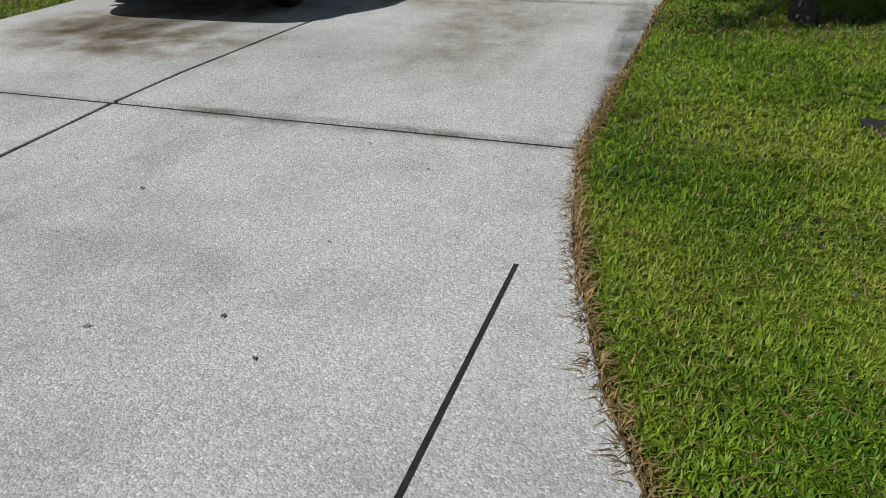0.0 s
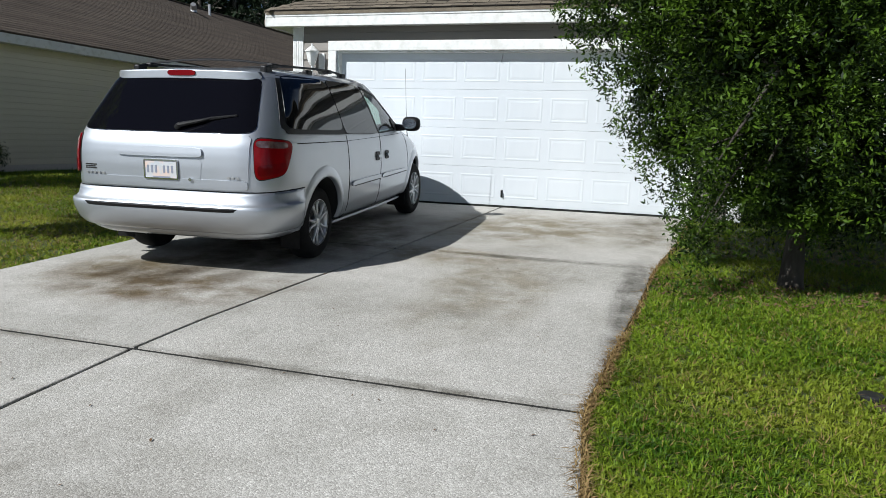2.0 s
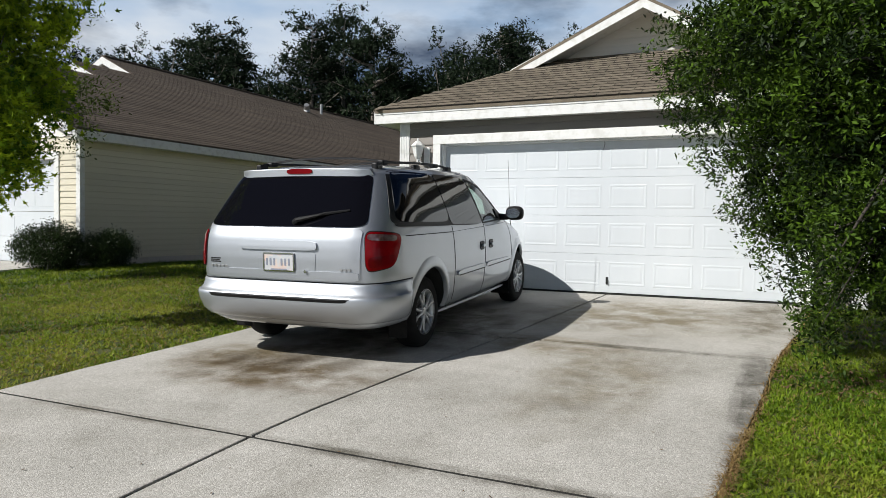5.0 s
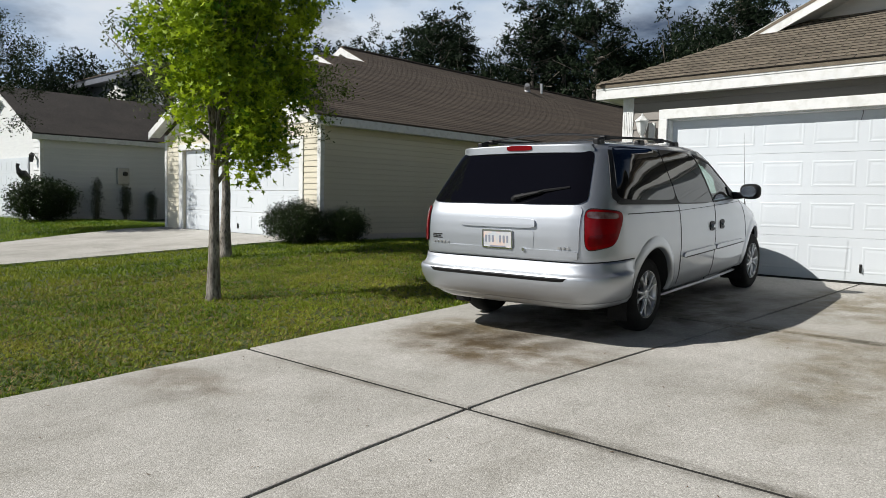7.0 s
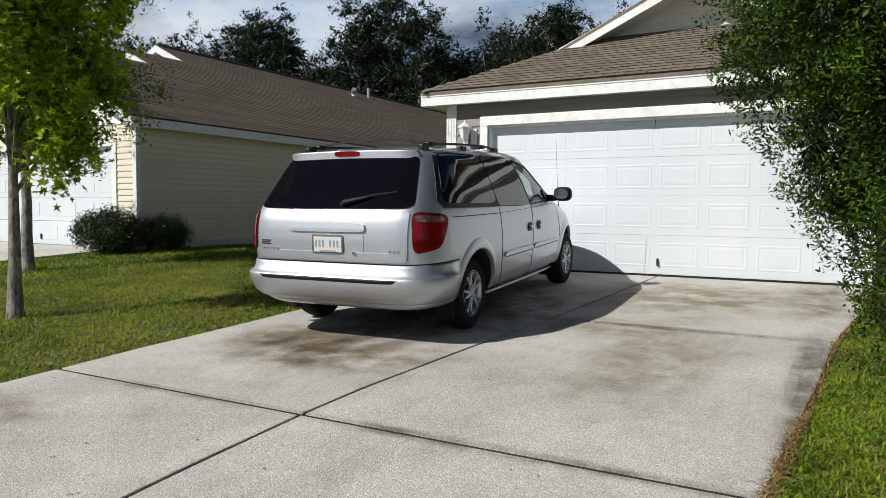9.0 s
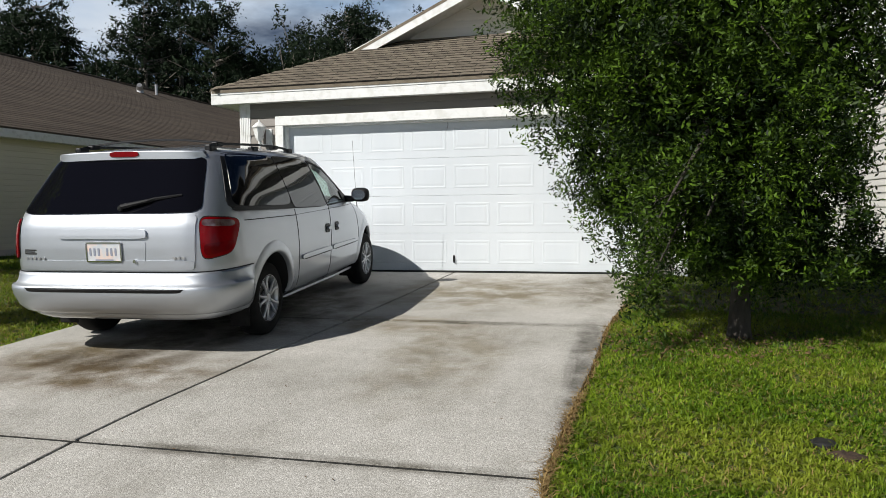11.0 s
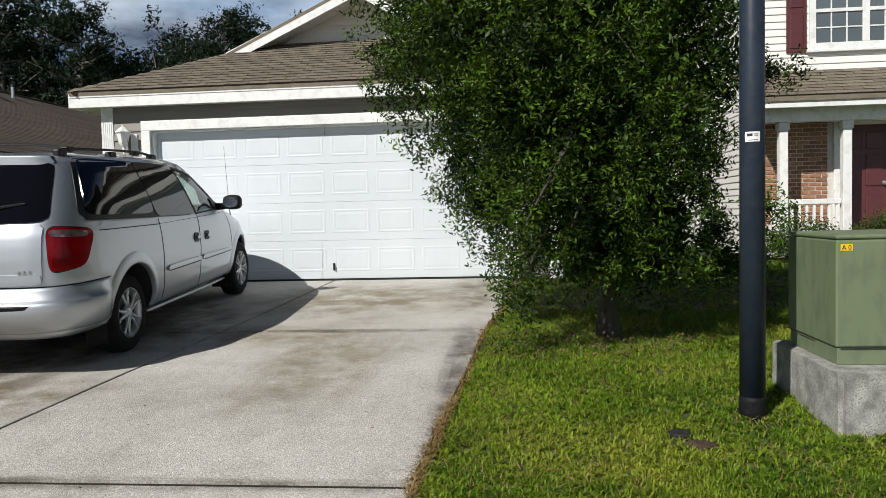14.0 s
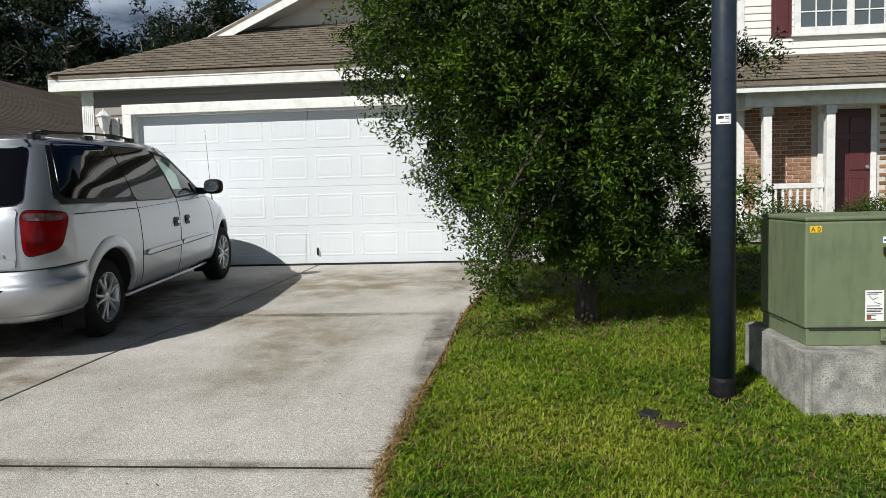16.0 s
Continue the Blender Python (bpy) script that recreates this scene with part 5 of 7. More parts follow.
def van_shell():
    bm = bmesh.new()
    zs = sorted(set([round(z, 3) for z in np.concatenate([np.linspace(0.30, 1.6, 57), np.linspace(1.6, 1.73, 14)])]))
    k = 56
    th = [math.pi * (i / k) for i in range(k)]
    loop = []
    for side in (1, -1):
        for i in range(2 * k):
            loop.append((side, i))
    rings = []
    for z in zs:
        w, r, f = van_row(z)
        ring = []
        for i in range(4 * k):
            a = math.tau * i / (4 * k)
            s, c = math.sin(a), math.cos(a)
            n, half = (NR, UC - r) if c > 0 else (NF_, f - UC)
            x = math.copysign(w * abs(s) ** (2 / n), s)
            u = UC - math.copysign(half * abs(c) ** (2 / n), c)
            ring.append(bm.verts.new((x, u, z)))
        rings.append(ring)
    m = 4 * k
    for a, b in zip(rings, rings[1:]):
        for i in range(m):
            bm.faces.new((a[i], a[(i + 1) % m], b[(i + 1) % m], b[i]))
    bm.faces.new(rings[0][::-1])
    bm.faces.new(rings[-1])
    bmesh.ops.recalc_face_normals(bm, faces=bm.faces)
    return bm


def carved(me, cutters, name):
    """The mesh less the cutters' volumes."""
    ob = new(name, me)
    tmp = []
    for c in cutters:
        bmesh.ops.recalc_face_normals(c, faces=c.faces)
        cm = mesh_of(c, "cutter", SEAM)
        co = new("cutter", cm)
        tmp.append(co)
        md = ob.modifiers.new("cut", "BOOLEAN")
        md.operation, md.object, md.solver = "DIFFERENCE", co, "EXACT"
        md.material_mode = "TRANSFER"
    out = bpy.data.meshes.new_from_object(ob.evaluated_get(bpy.context.evaluated_depsgraph_get()))
    for o in [ob] + tmp:
        bpy.data.objects.remove(o)
    return out


WZ_, WB = 0.335, 3.00
cutters = []
for u in (0.0, WB):
    for sx in (-1, 1):
        cutters.append(tube(bmesh.new(), [(sx * 0.60, u, WZ_ + 0.02), (sx * 1.2, u, WZ_ + 0.02)], [0.405, 0.405], 40))
FRONTWIN = [(1.50, 1.125), (2.36, 1.145), (2.02, 1.33), (1.70, 1.48), (1.33, 1.555)]
cutters.append(prism(bmesh.new(), FRONTWIN, -1.3, 1.3, axis="x"))
cutters.append(prism(bmesh.new(), [(1.0, 1.02), (2.2, 1.02), (2.3, 1.15), (3.2, 1.15), (2.75, 1.53), (1.0, 1.58)], -0.66, 0.66, axis="x"))
cutters.append(prism(bmesh.new(), [(1.1, 1.06), (2.2, 1.06), (2.3, 1.14), (2.1, 1.34), (1.75, 1.47), (1.1, 1.52)], -0.78, 0.78, axis="x"))
cutters.append(prism(bmesh.new(), [(-0.745, 1.2), (0.745, 1.2), (0.735, 2.12), (0.70, 2.36), (0.655, 2.62), (0.60, 3.3), (-0.60, 3.3), (-0.655, 2.62), (-0.70, 2.36), (-0.735, 2.12)], 1.155, 1.515))
shell_me = mesh_of(van_shell(), "body", SILVER)
shell = carved(shell_me, cutters, "body")
clean = bmesh.new()
clean.from_mesh(shell)
seen, doomed = set(), set()
for f0 in list(clean.faces):
    if f0 in seen:
        continue
    island, todo = {f0}, [f0]
    while todo:
        for e in todo.pop().edges:
            for f in e.link_faces:
                if f not in island:
                    island.add(f)
                    todo.append(f)
    seen |= island
    if len(island) < 400:
        # slivers that the cuts left loose
        doomed |= island
if doomed:
    bmesh.ops.delete(clean, geom=list(doomed), context="FACES")
clean.to_mesh(shell)
clean.free()
shell.polygons.foreach_set("use_smooth", [True] * len(shell.polygons))
body_ob = part("body", shell, SILVER, van, "silver metallic body")
shell.set_sharp_from_angle(angle=radians(38))


def squircle(s, t, n):
    m = max(abs(s), abs(t))
    if m < 1e-9:
        return 0.0, 0.0
    k = (abs(s / m) ** n + abs(t / m) ** n) ** (-1 / n)
    return s * k, t * k


def patch(quad, at, name, mat, parent, n=10, res=(14, 10), out=0.006, back=0.012, label=""):
    """A skin piece with rounded corners that follows the body: quad is four corners (bottom-left, bottom-right, top-right, top-left) in the skin's two coordinates."""
    bm = bmesh.new()
    nu, nv = res

    def coord(i, j):
        s, t = squircle(2 * i / nu - 1, 2 * j / nv - 1, n)
        s, t = (s + 1) / 2, (t + 1) / 2
        return [(1 - s) * (1 - t) * quad[0][k] + s * (1 - t) * quad[1][k] + s * t * quad[2][k] + (1 - s) * t * quad[3][k] for k in (0, 1)]
    g = [[bm.verts.new(at(*coord(i, j), out)) for i in range(nu + 1)] for j in range(nv + 1)]
    for j in range(nv):
        for i in range(nu):
            bm.faces.new((g[j][i], g[j][i + 1], g[j + 1][i + 1], g[j + 1][i]))
    rim = [(i, 0) for i in range(nu)] + [(nu, j) for j in range(nv)] + [(i, nv) for i in range(nu, 0, -1)] + [(0, j) for j in range(nv, 0, -1)]
    inner = [bm.verts.new(at(*coord(i, j), out - back)) for i, j in rim]
    outer = [bm.verts.new(g[j][i].co) for i, j in rim]
    for k in range(len(rim)):
        q = (k + 1) % len(rim)
        bm.faces.new((outer[k], outer[q], inner[q], inner[k]))
    return part(name, bm, mat, parent, label, smooth=True)


def flank(sx):
    return lambda u, z, out: (sx * (van_side(u, z) + out), u, z)


def tail(x, z, out):
    return (x, van_rear(x, z) - out, z)


def wrap(th, z, out):
    return van_wrap(th, z, out)


# rear bumper: a moulded band round the tail
def band(z_lo, z_hi, th, prof, name, mat, label=""):
    bm, rows = bmesh.new(), []
    m = 64
    for i in range(m + 1):
        a = -th + 2 * th * i / m
        fade = min(1.0, (1 - abs(a) / th) * 9 + 0.15)
        rows.append([bm.verts.new(van_wrap(a, z_lo + (z_hi - z_lo) * q, o * (fade if o > 0 else 1))) for q, o in prof])
    for a, b in zip(rows, rows[1:]):
        for i in range(len(prof) - 1):
            bm.faces.new((a[i], b[i], b[i + 1], a[i + 1]))
    bm.faces.new(rows[0]), bm.faces.new(rows[-1][::-1])
    return part(name, bm, mat, van, label, smooth=True)


TH_B = 1.322
bumper = band(0.36, 0.70, TH_B, [(0.0, -0.03), (0.0, 0.02), (0.06, 0.055), (0.2, 0.082), (0.45, 0.098), (0.62, 0.098), (0.68, 0.090), (0.70, 0.082), (0.72, 0.060), (0.80, 0.038), (0.93, 0.020), (1.0, 0.012), (1.0, -0.02)], "rear_bumper", SILVER, "silver moulded rear bumper")
patch([(-0.74, 0.0), (0.74, 0.0), (0.71, 1.0), (-0.71, 1.0)], lambda x, t, o: (x, van_rear(x, 0.6) - 0.104 + t * 0.080 - (0.003 if o > 0 else -0.01), 0.572 + t * 0.046 + (0.004 if o > 0 else -0.02)), "step_pad", TRIM, bumper, 8, (24, 4), label="black ribbed step pad")
part("bumper_gap", band(0.700, 0.709, TH_B, [(0, -0.01), (0, 0.0035), (1, 0.0035), (1, -0.01)], "gap", SEAM).data, SEAM, bumper)
bpy.data.objects.remove(next(o for o in van.children if o.name.startswith("gap")))

# tailgate
gate = part("tailgate", bmesh.new(), SILVER, van, "silver tailgate")
gate.data = patch([(-0.765, 0.72), (0.765, 0.72), (0.775, 1.155), (-0.775, 1.155)], tail, "t", SILVER, van, 26, (30, 16), out=0.010, back=0.02).data
bpy.data.objects.remove(next(o for o in van.children if o.name == "t"))
gate.data.name = "tailgate"
patch([(-0.795, 1.17), (0.795, 1.17), (0.685, 1.612), (-0.685, 1.612)], tail, "rear_window", REAR_TINT, gate, 14, (36, 16), out=0.012, back=0.03, label="dark tinted rear window")
patch([(-0.39, 0.972), (0.39, 0.972), (0.385, 1.050), (-0.385, 1.050)], tail, "lift_handle", SILVER, gate, 6, (30, 8), out=0.030, back=0.032, label="silver handle bar over the plate")
patch([(-0.36, 0.752), (0.36, 0.752), (0.38, 0.966), (-0.38, 0.966)], tail, "plate_recess", SILVER, gate, 9, (26, 10), out=0.0135, back=0.01)
PLATEWHITE = material("number_plate", (0.58, 0.58, 0.58), (0.50, 0.53, 0.57), rough=0.35, scale=9, third=(0.70, 0.55, 0.48), fine=16)
plate = patch([(-0.135, 0.795), (0.165, 0.795), (0.165, 0.940), (-0.135, 0.940)], tail, "number_plate", PLATEWHITE, gate, 16, (8, 6), out=0.024, back=0.01, label="white plate with dark bars, chrome frame")
for i in range(7):
    x = -0.112 + 0.037 * i
    if i != 3:
        patch([(x, 0.838), (x + 0.018, 0.838), (x + 0.018, 0.900), (x, 0.900)], tail, "plate_bar", material("slate_print", (0.25, 0.27, 0.33), rough=0.5) if i == 0 else bpy.data.materials["slate_print"], plate, 10, (2, 2), out=0.026, back=0.003)
for q in ([(-0.142, 0.787), (0.172, 0.787), (0.172, 0.800), (-0.142, 0.800)], [(-0.142, 0.935), (0.172, 0.935), (0.172, 0.947), (-0.142, 0.947)],
          [(-0.142, 0.80), (-0.130, 0.80), (-0.130, 0.935), (-0.142, 0.935)], [(0.160, 0.80), (0.172, 0.80), (0.172, 0.935), (0.160, 0.935)]):
    patch(q, tail, "plate_frame", CHROME, plate, 12, (4, 2), out=0.029, back=0.008)
patch([(-0.06, 0.80), (0.10, 0.80), (0.10, 0.812), (-0.06, 0.812)], tail, "plate_bar", bpy.data.materials["slate_print"], plate, 12, (3, 2), out=0.031, back=0.003)
part("lock", tube(bmesh.new(), [(0.28, -0.98, 0.795), (0.28, -1.035, 0.795)], [0.014, 0.014], 12), CHROME, gate, "round lock")
# crease over the bumper
patch([(-0.76, 0.722), (0.76, 0.722), (0.76, 0.800), (-0.76, 0.800)], tail, "lower_panel", SILVER, gate, 16, (30, 6), out=0.018, back=0.012)
for x0, z0, w in ((0.60, 0.80, 0.10), ):
    for i in range(3):
        patch([(x0 + i * 0.036, z0 + 0.01), (x0 + i * 0.036 + 0.026, z0 + 0.01), (x0 + i * 0.036 + 0.026, z0 + 0.03), (x0 + i * 0.036, z0 + 0.03)], tail, "badge_bar", GREYMETAL, gate, 10, (2, 2), out=0.0215, back=0.006)
for i in range(5):
    patch([(-0.72 + i * 0.042, 0.805), (-0.72 + i * 0.042 + 0.028, 0.805), (-0.72 + i * 0.042 + 0.028, 0.825), (-0.72 + i * 0.042, 0.825)], tail, "badge_bar", GREYMETAL, gate, 10, (2, 2), out=0.0215, back=0.006)
for i in range(3):
    patch([(-0.73, 0.846 + i * 0.015), (-0.60 - 0.015 * (i % 2), 0.846 + i * 0.015), (-0.60 - 0.015 * (i % 2), 0.857 + i * 0.015), (-0.73, 0.857 + i * 0.015)], tail, "badge_bar", SEAM, gate, 10, (3, 1), out=0.012, back=0.003)
# wiper
wip = part("wiper", tube(bmesh.new(), [(0.13, van_rear(0.13, 1.21) - 0.02, 1.205), (0.16, van_rear(0.16, 1.215) - 0.05, 1.222), (0.36, van_rear(0.36, 1.265) - 0.045, 1.265), (0.42, van_rear(0.42, 1.285) - 0.035, 1.285)], [0.028, 0.022, 0.012, 0.008], 8), TRIM, gate, "black wiper arm and blade")
part("blade", tube(bmesh.new(), [(0.20, van_rear(0.2, 1.225) - 0.02, 1.222), (0.40, van_rear(0.40, 1.27) - 0.024, 1.275), (0.62, van_rear(0.62, 1.305) - 0.02, 1.305)], [0.010, 0.014, 0.008], 6), TRIM, wip)
# brake lamp in the spoiler, spoiler lip
def lip(x, t, o):
    """The spoiler: up over the window's top edge, then forward on to the roof."""
    y = van_rear(x, 1.61) - 0.040 * (1 - (x / 0.82) ** 4) + 0.30 * max(0.0, t - 0.45)
    z = 1.598 + 0.072 * math.sin(min(t / 0.6, 1.0) * math.pi / 2) + (0.0 if o > 0 else -0.012)
    return (x, y - (o if o > 0 else -0.03), z - 0.014 * (x / 0.7) ** 2)


spo = patch([(-0.69, 0.0), (0.69, 0.0), (0.62, 1.0), (-0.62, 1.0)], lip, "spoiler", SILVER, van, 12, (30, 14), out=0.001, back=0.02, label="silver roof spoiler lip")
patch([(-0.135, 0.10), (0.135, 0.10), (0.125, 0.42), (-0.125, 0.42)], lip, "brake_lamp", REDDEEP, spo, 4, (14, 6), out=0.010, back=0.009, label="red high brake lamp")

# tail lamps round the corners
for sx in (1, -1):
    def corner(a, z, out, sx=sx):
        return van_wrap(sx * a, z, out)
    tl = patch([(0.46, 0.800), (1.02, 0.838), (1.19, 1.105), (0.475, 1.14)], corner, "tail_lamp", REDLENS, van, 5, (16, 12), out=0.020, back=0.03, label="red tail lamp with clear upper lens")
    patch([(0.51, 1.065), (1.08, 1.045), (1.07, 1.097), (0.52, 1.118)], corner, "clear_lens", CLEARLENS, tl, 5, (12, 4), out=0.0225, back=0.008)
    patch([(0.51, 0.83), (0.96, 0.86), (1.05, 0.935), (0.51, 0.925)], corner, "lower_lens", REDDEEP, tl, 5, (10, 6), out=0.0222, back=0.008)
    patch([(0.45, 0.79), (1.03, 0.83), (1.205, 1.11), (0.465, 1.15)], corner, "lamp_gasket", SEAM, tl, 5, (16, 12), out=0.007, back=0.016)

# glass and trim along both flanks
for sx in (1, -1):
    fl = flank(sx)
    patch([(-0.69, 1.165), (1.50, 1.085), (1.27, 1.605), (-0.43, 1.655)], fl, "window_surround", TRIM, van, 9, (40, 12), out=0.004, back=0.012, label="black window surround")
    patch([(-0.60, 1.20), (0.545, 1.155), (0.435, 1.628), (-0.395, 1.640)], fl, "quarter_window", TINT, van, 8, (24, 12), out=0.009, back=0.012, label="dark tinted rear side window")
    patch([(0.565, 1.125), (1.465, 1.098), (1.245, 1.592), (0.455, 1.625)], fl, "sliding_door_window", TINT, van, 14, (24, 12), out=0.009, back=0.012, label="dark tinted sliding door window")
    patch([(-0.62, 1.160), (0.56, 1.118), (0.555, 1.150), (-0.60, 1.196)], fl, "window_ledge", TRIM, van, 10, (20, 3), out=0.014, back=0.012)
    patch([(1.50, 1.112), (2.38, 1.132), (1.74, 1.492), (1.30, 1.572)], fl, "front_door_window", CLEARGLASS, van, 12, (20, 12), out=0.003, back=0.004, label="clear green-tinted front door window")
    for q in ([(1.475, 1.095), (2.42, 1.115), (2.42, 1.132), (1.475, 1.112)], [(1.475, 1.11), (1.505, 1.11), (1.315, 1.585), (1.285, 1.585)], [(2.37, 1.125), (2.43, 1.125), (1.75, 1.515), (1.725, 1.485)], [(1.29, 1.565), (1.73, 1.487), (1.75, 1.512), (1.29, 1.592)]):
        patch(q, fl, "window_seal", TRIM, van, 16, (16, 2), out=0.008, back=0.012)
    patch([(2.08, 1.125), (2.42, 1.13), (2.30, 1.20), (2.05, 1.25)], fl, "mirror_base", TRIM, van, 8, (8, 4), out=0.016, back=0.014)
    # panel gaps
    for q in ([(0.600, 0.26), (0.610, 0.26), (0.573, 1.12), (0.563, 1.12)], [(1.497, 0.27), (1.506, 0.27), (1.512, 1.10), (1.502, 1.10)], [(-0.50, 1.073), (0.565, 1.050), (0.565, 1.058), (-0.50, 1.081)],
              [(2.57, 0.65), (2.578, 0.65), (2.50, 1.11), (2.492, 1.11)], [(1.51, 1.062), (2.50, 1.070), (2.50, 1.074), (1.51, 1.066)], [(0.57, 1.053), (1.50, 1.060), (1.50, 1.064), (0.57, 1.057)]):
        patch(q, fl, "panel_gap", SEAM, van, 30, (24, 1) if abs(q[1][0] - q[0][0]) > 0.1 else (1, 24), out=0.0022, back=0.004)
    # rub strips
    for q in ([(0.645, 0.600), (1.485, 0.605), (1.485, 0.662), (0.645, 0.655)], [(1.52, 0.606), (2.48, 0.612), (2.46, 0.655), (1.52, 0.662)]):
        st_ = patch(q, fl, "rub_strip", SILVER, van, 6, (20, 4), out=0.022, back=0.024, label="silver rub strip")
        # black line laid along the lower edge as the strip's shade
        patch([(q[0][0] + 0.01, q[0][1] + 0.002), (q[1][0] - 0.01, q[1][1] + 0.002), (q[1][0] - 0.01, q[1][1] + 0.013), (q[0][0] + 0.01, q[0][1] + 0.013)], fl, "strip_shadow_line", TRIM, st_, 8, (20, 2), out=0.0235, back=0.004)
    for u0 in (1.335, 1.635):
        hd = patch([(u0, 0.812), (u0 + 0.125, 0.812), (u0 + 0.125, 0.908), (u0, 0.908)], fl, "door_handle", TRIM, van, 4, (10, 8), out=0.008, back=0.01, label="black door handle cup with silver grip")
        patch([(u0 + 0.03, 0.845), (u0 + 0.115, 0.845), (u0 + 0.115, 0.875), (u0 + 0.03, 0.875)], fl, "grip", SILVER, hd, 4, (8, 4), out=0.03, back=0.02)
    # sill and arch lips
    patch([(0.40, 0.262), (2.58, 0.262), (2.58, 0.285), (0.40, 0.285)], fl, "sill", SILVER, van, 14, (24, 3), out=0.005, back=0.03)
    for uw in (0.0, WB):
        bm = bmesh.new()
        rows = []
        for i in range(33):
            a = math.pi * (-0.02 + 1.04 * i / 32)
            row = []
            for r, o in ((0.400, -0.02), (0.400, 0.014), (0.415, 0.020), (0.45, 0.016), (0.50, 0.003), (0.51, -0.004)):
                u, z = uw + r * math.cos(a), WZ_ + 0.02 + r * math.sin(a)
                z = max(z, 0.24)
                row.append(bm.verts.new((sx * (van_side(u, z) + o), u, z)))
            rows.append(row)
        for p, q in zip(rows, rows[1:]):
            for i in range(5):
                bm.faces.new((p[i], q[i], q[i + 1], p[i + 1]))
        part("wheel_arch", bm, SILVER, van, smooth=True)
    # mirror
    mb = part("mirror", bmesh.new(), TRIM, van, "black door mirror")
    bm = bmesh.new()
    bmesh.ops.create_uvsphere(bm, u_segments=20, v_segments=12, radius=1.0)
    for v in bm.verts:
        c = v.co
        e = lambda q, k: math.copysign(abs(q) ** k, q)
        v.co = Vector((sx * 1.085 + e(c.x, 0.7) * 0.115, 2.30 + e(c.y, 0.8) * 0.075 - 0.02 * c.x * sx, 1.185 + e(c.z, 0.7) * 0.085))
    mb.data = mesh_of(bm, "mirror", TRIM, True)
    part("stalk", tube(bmesh.new(), [(sx * 0.90, 2.24, 1.14), (sx * 1.0, 2.27, 1.14), (sx * 1.03, 2.29, 1.155)], [0.045, 0.036, 0.04], 10), TRIM, mb, smooth=True)
    bm = bmesh.new()
    bmesh.ops.create_circle(bm, cap_ends=True, segments=24, radius=1)
    for v in bm.verts:
        v.co = Vector((sx * 1.085 + v.co.x * 0.085, 2.222, 1.185 + v.co.y * 0.06))
    part("mirror_glass", bm, CHROME, mb)

# roof rack
for sx in (1, -1):
    pts = [(sx * 0.615, u, z) for u, z in ((-0.40, 1.668), (-0.33, 1.712), (-0.1, 1.726), (0.6, 1.734), (1.1, 1.722), (1.30, 1.698), (1.38, 1.655))]
    rr = part("roof_rail", tube(bmesh.new(), pts, [0.018, 0.015, 0.011, 0.010, 0.011, 0.014, 0.017], 10), TRIM, van, "black roof rail", smooth=True)
    for u in (-0.36, 0.45, 1.28):
        part("foot", boxed((sx * 0.615 - 0.03, u - 0.06, 1.64), (sx * 0.615 + 0.03, u + 0.06, 1.716), 0.015), TRIM, rr)
for u in (-0.22, 0.95):
    pts = [(x, u, 1.735 + 0.038 * (1 - (x / 0.6) ** 2)) for x in (-0.60, -0.3, 0, 0.3, 0.60)]
    cb = part("cross_bar", tube(bmesh.new(), pts, [0.010] * 5, 8), TRIM, van, "black roof cross bar")
    for sx in (-1, 1):
        part("clamp", boxed((sx * 0.60 - 0.035, u - 0.055, 1.700), (sx * 0.60 + 0.035, u + 0.055, 1.742), 0.016), TRIM, cb)
part("antenna", tube(bmesh.new(), [(0.80, 3.05, 0.99), (0.79, 3.05, 1.10), (0.77, 3.03, 1.86)], [0.010, 0.003, 0.002], 6), DARKMETAL, van, "thin whip antenna")
# windscreen, cabin and seats
patch([(-0.72, 1.13), (0.72, 1.13), (0.69, 1.55), (-0.69, 1.55)], lambda x, z, o: (x, UC + (van_row(z)[2] - UC) * (1 - (abs(x) / van_row(z)[0]) ** NF_) ** (1 / NF_) + o, z), "windscreen", CLEARGLASS, van, 12, (20, 12), out=0.003, back=0.004, label="clear windscreen")
part("dashboard", boxed((-0.68, 2.02, 1.03), (0.68, 2.25, 1.13), 0.03), SEATCLOTH, van)
for sx in (1, -1):
    s_ = part("front_seat", boxed((sx * 0.38 - 0.24, 1.28, 1.02), (sx * 0.38 + 0.24, 1.42, 1.38), 0.05, 3), SEATCLOTH, van, "grey cloth front seat")
    part("headrest", boxed((sx * 0.38 - 0.13, 1.27, 1.385), (sx * 0.38 + 0.13, 1.37, 1.53), 0.04, 3), SEATCLOTH, s_)
# underside
part("underbody", boxed((-0.70, -0.55, 0.24), (0.70, 3.5, 0.32), 0.03), RUBBER, van, "dark underbody")
part("fuel_tank", boxed((-0.45, 0.6, 0.20), (0.2, 1.4, 0.245), 0.03), RUBBER, van)
part("rear_axle", tube(bmesh.new(), [(-0.72, 0, WZ_), (0.72, 0, WZ_)], [0.045, 0.045], 12), DARKMETAL, van)
part("silencer", tube(bmesh.new(), [(0.42, -0.60, 0.36), (0.42, -0.56, 0.36), (0.42, -0.25, 0.36), (0.42, -0.2, 0.36)], [0.03, 0.07, 0.07, 0.03], 14), DARKMETAL, van, "dull exhaust silencer")
for sx in (1, -1):
    part("mud_flap", boxed((sx * 0.83 - 0.09, -0.42, 0.16), (sx * 0.83 + 0.09, -0.405, 0.46), 0.006), RUBBER, van, "black mud flap")
    part("mud_flap", boxed((sx * 0.80 - 0.12, WB - 0.42, 0.16), (sx * 0.80 + 0.12, WB - 0.405, 0.46), 0.006), RUBBER, van, "black mud flap")


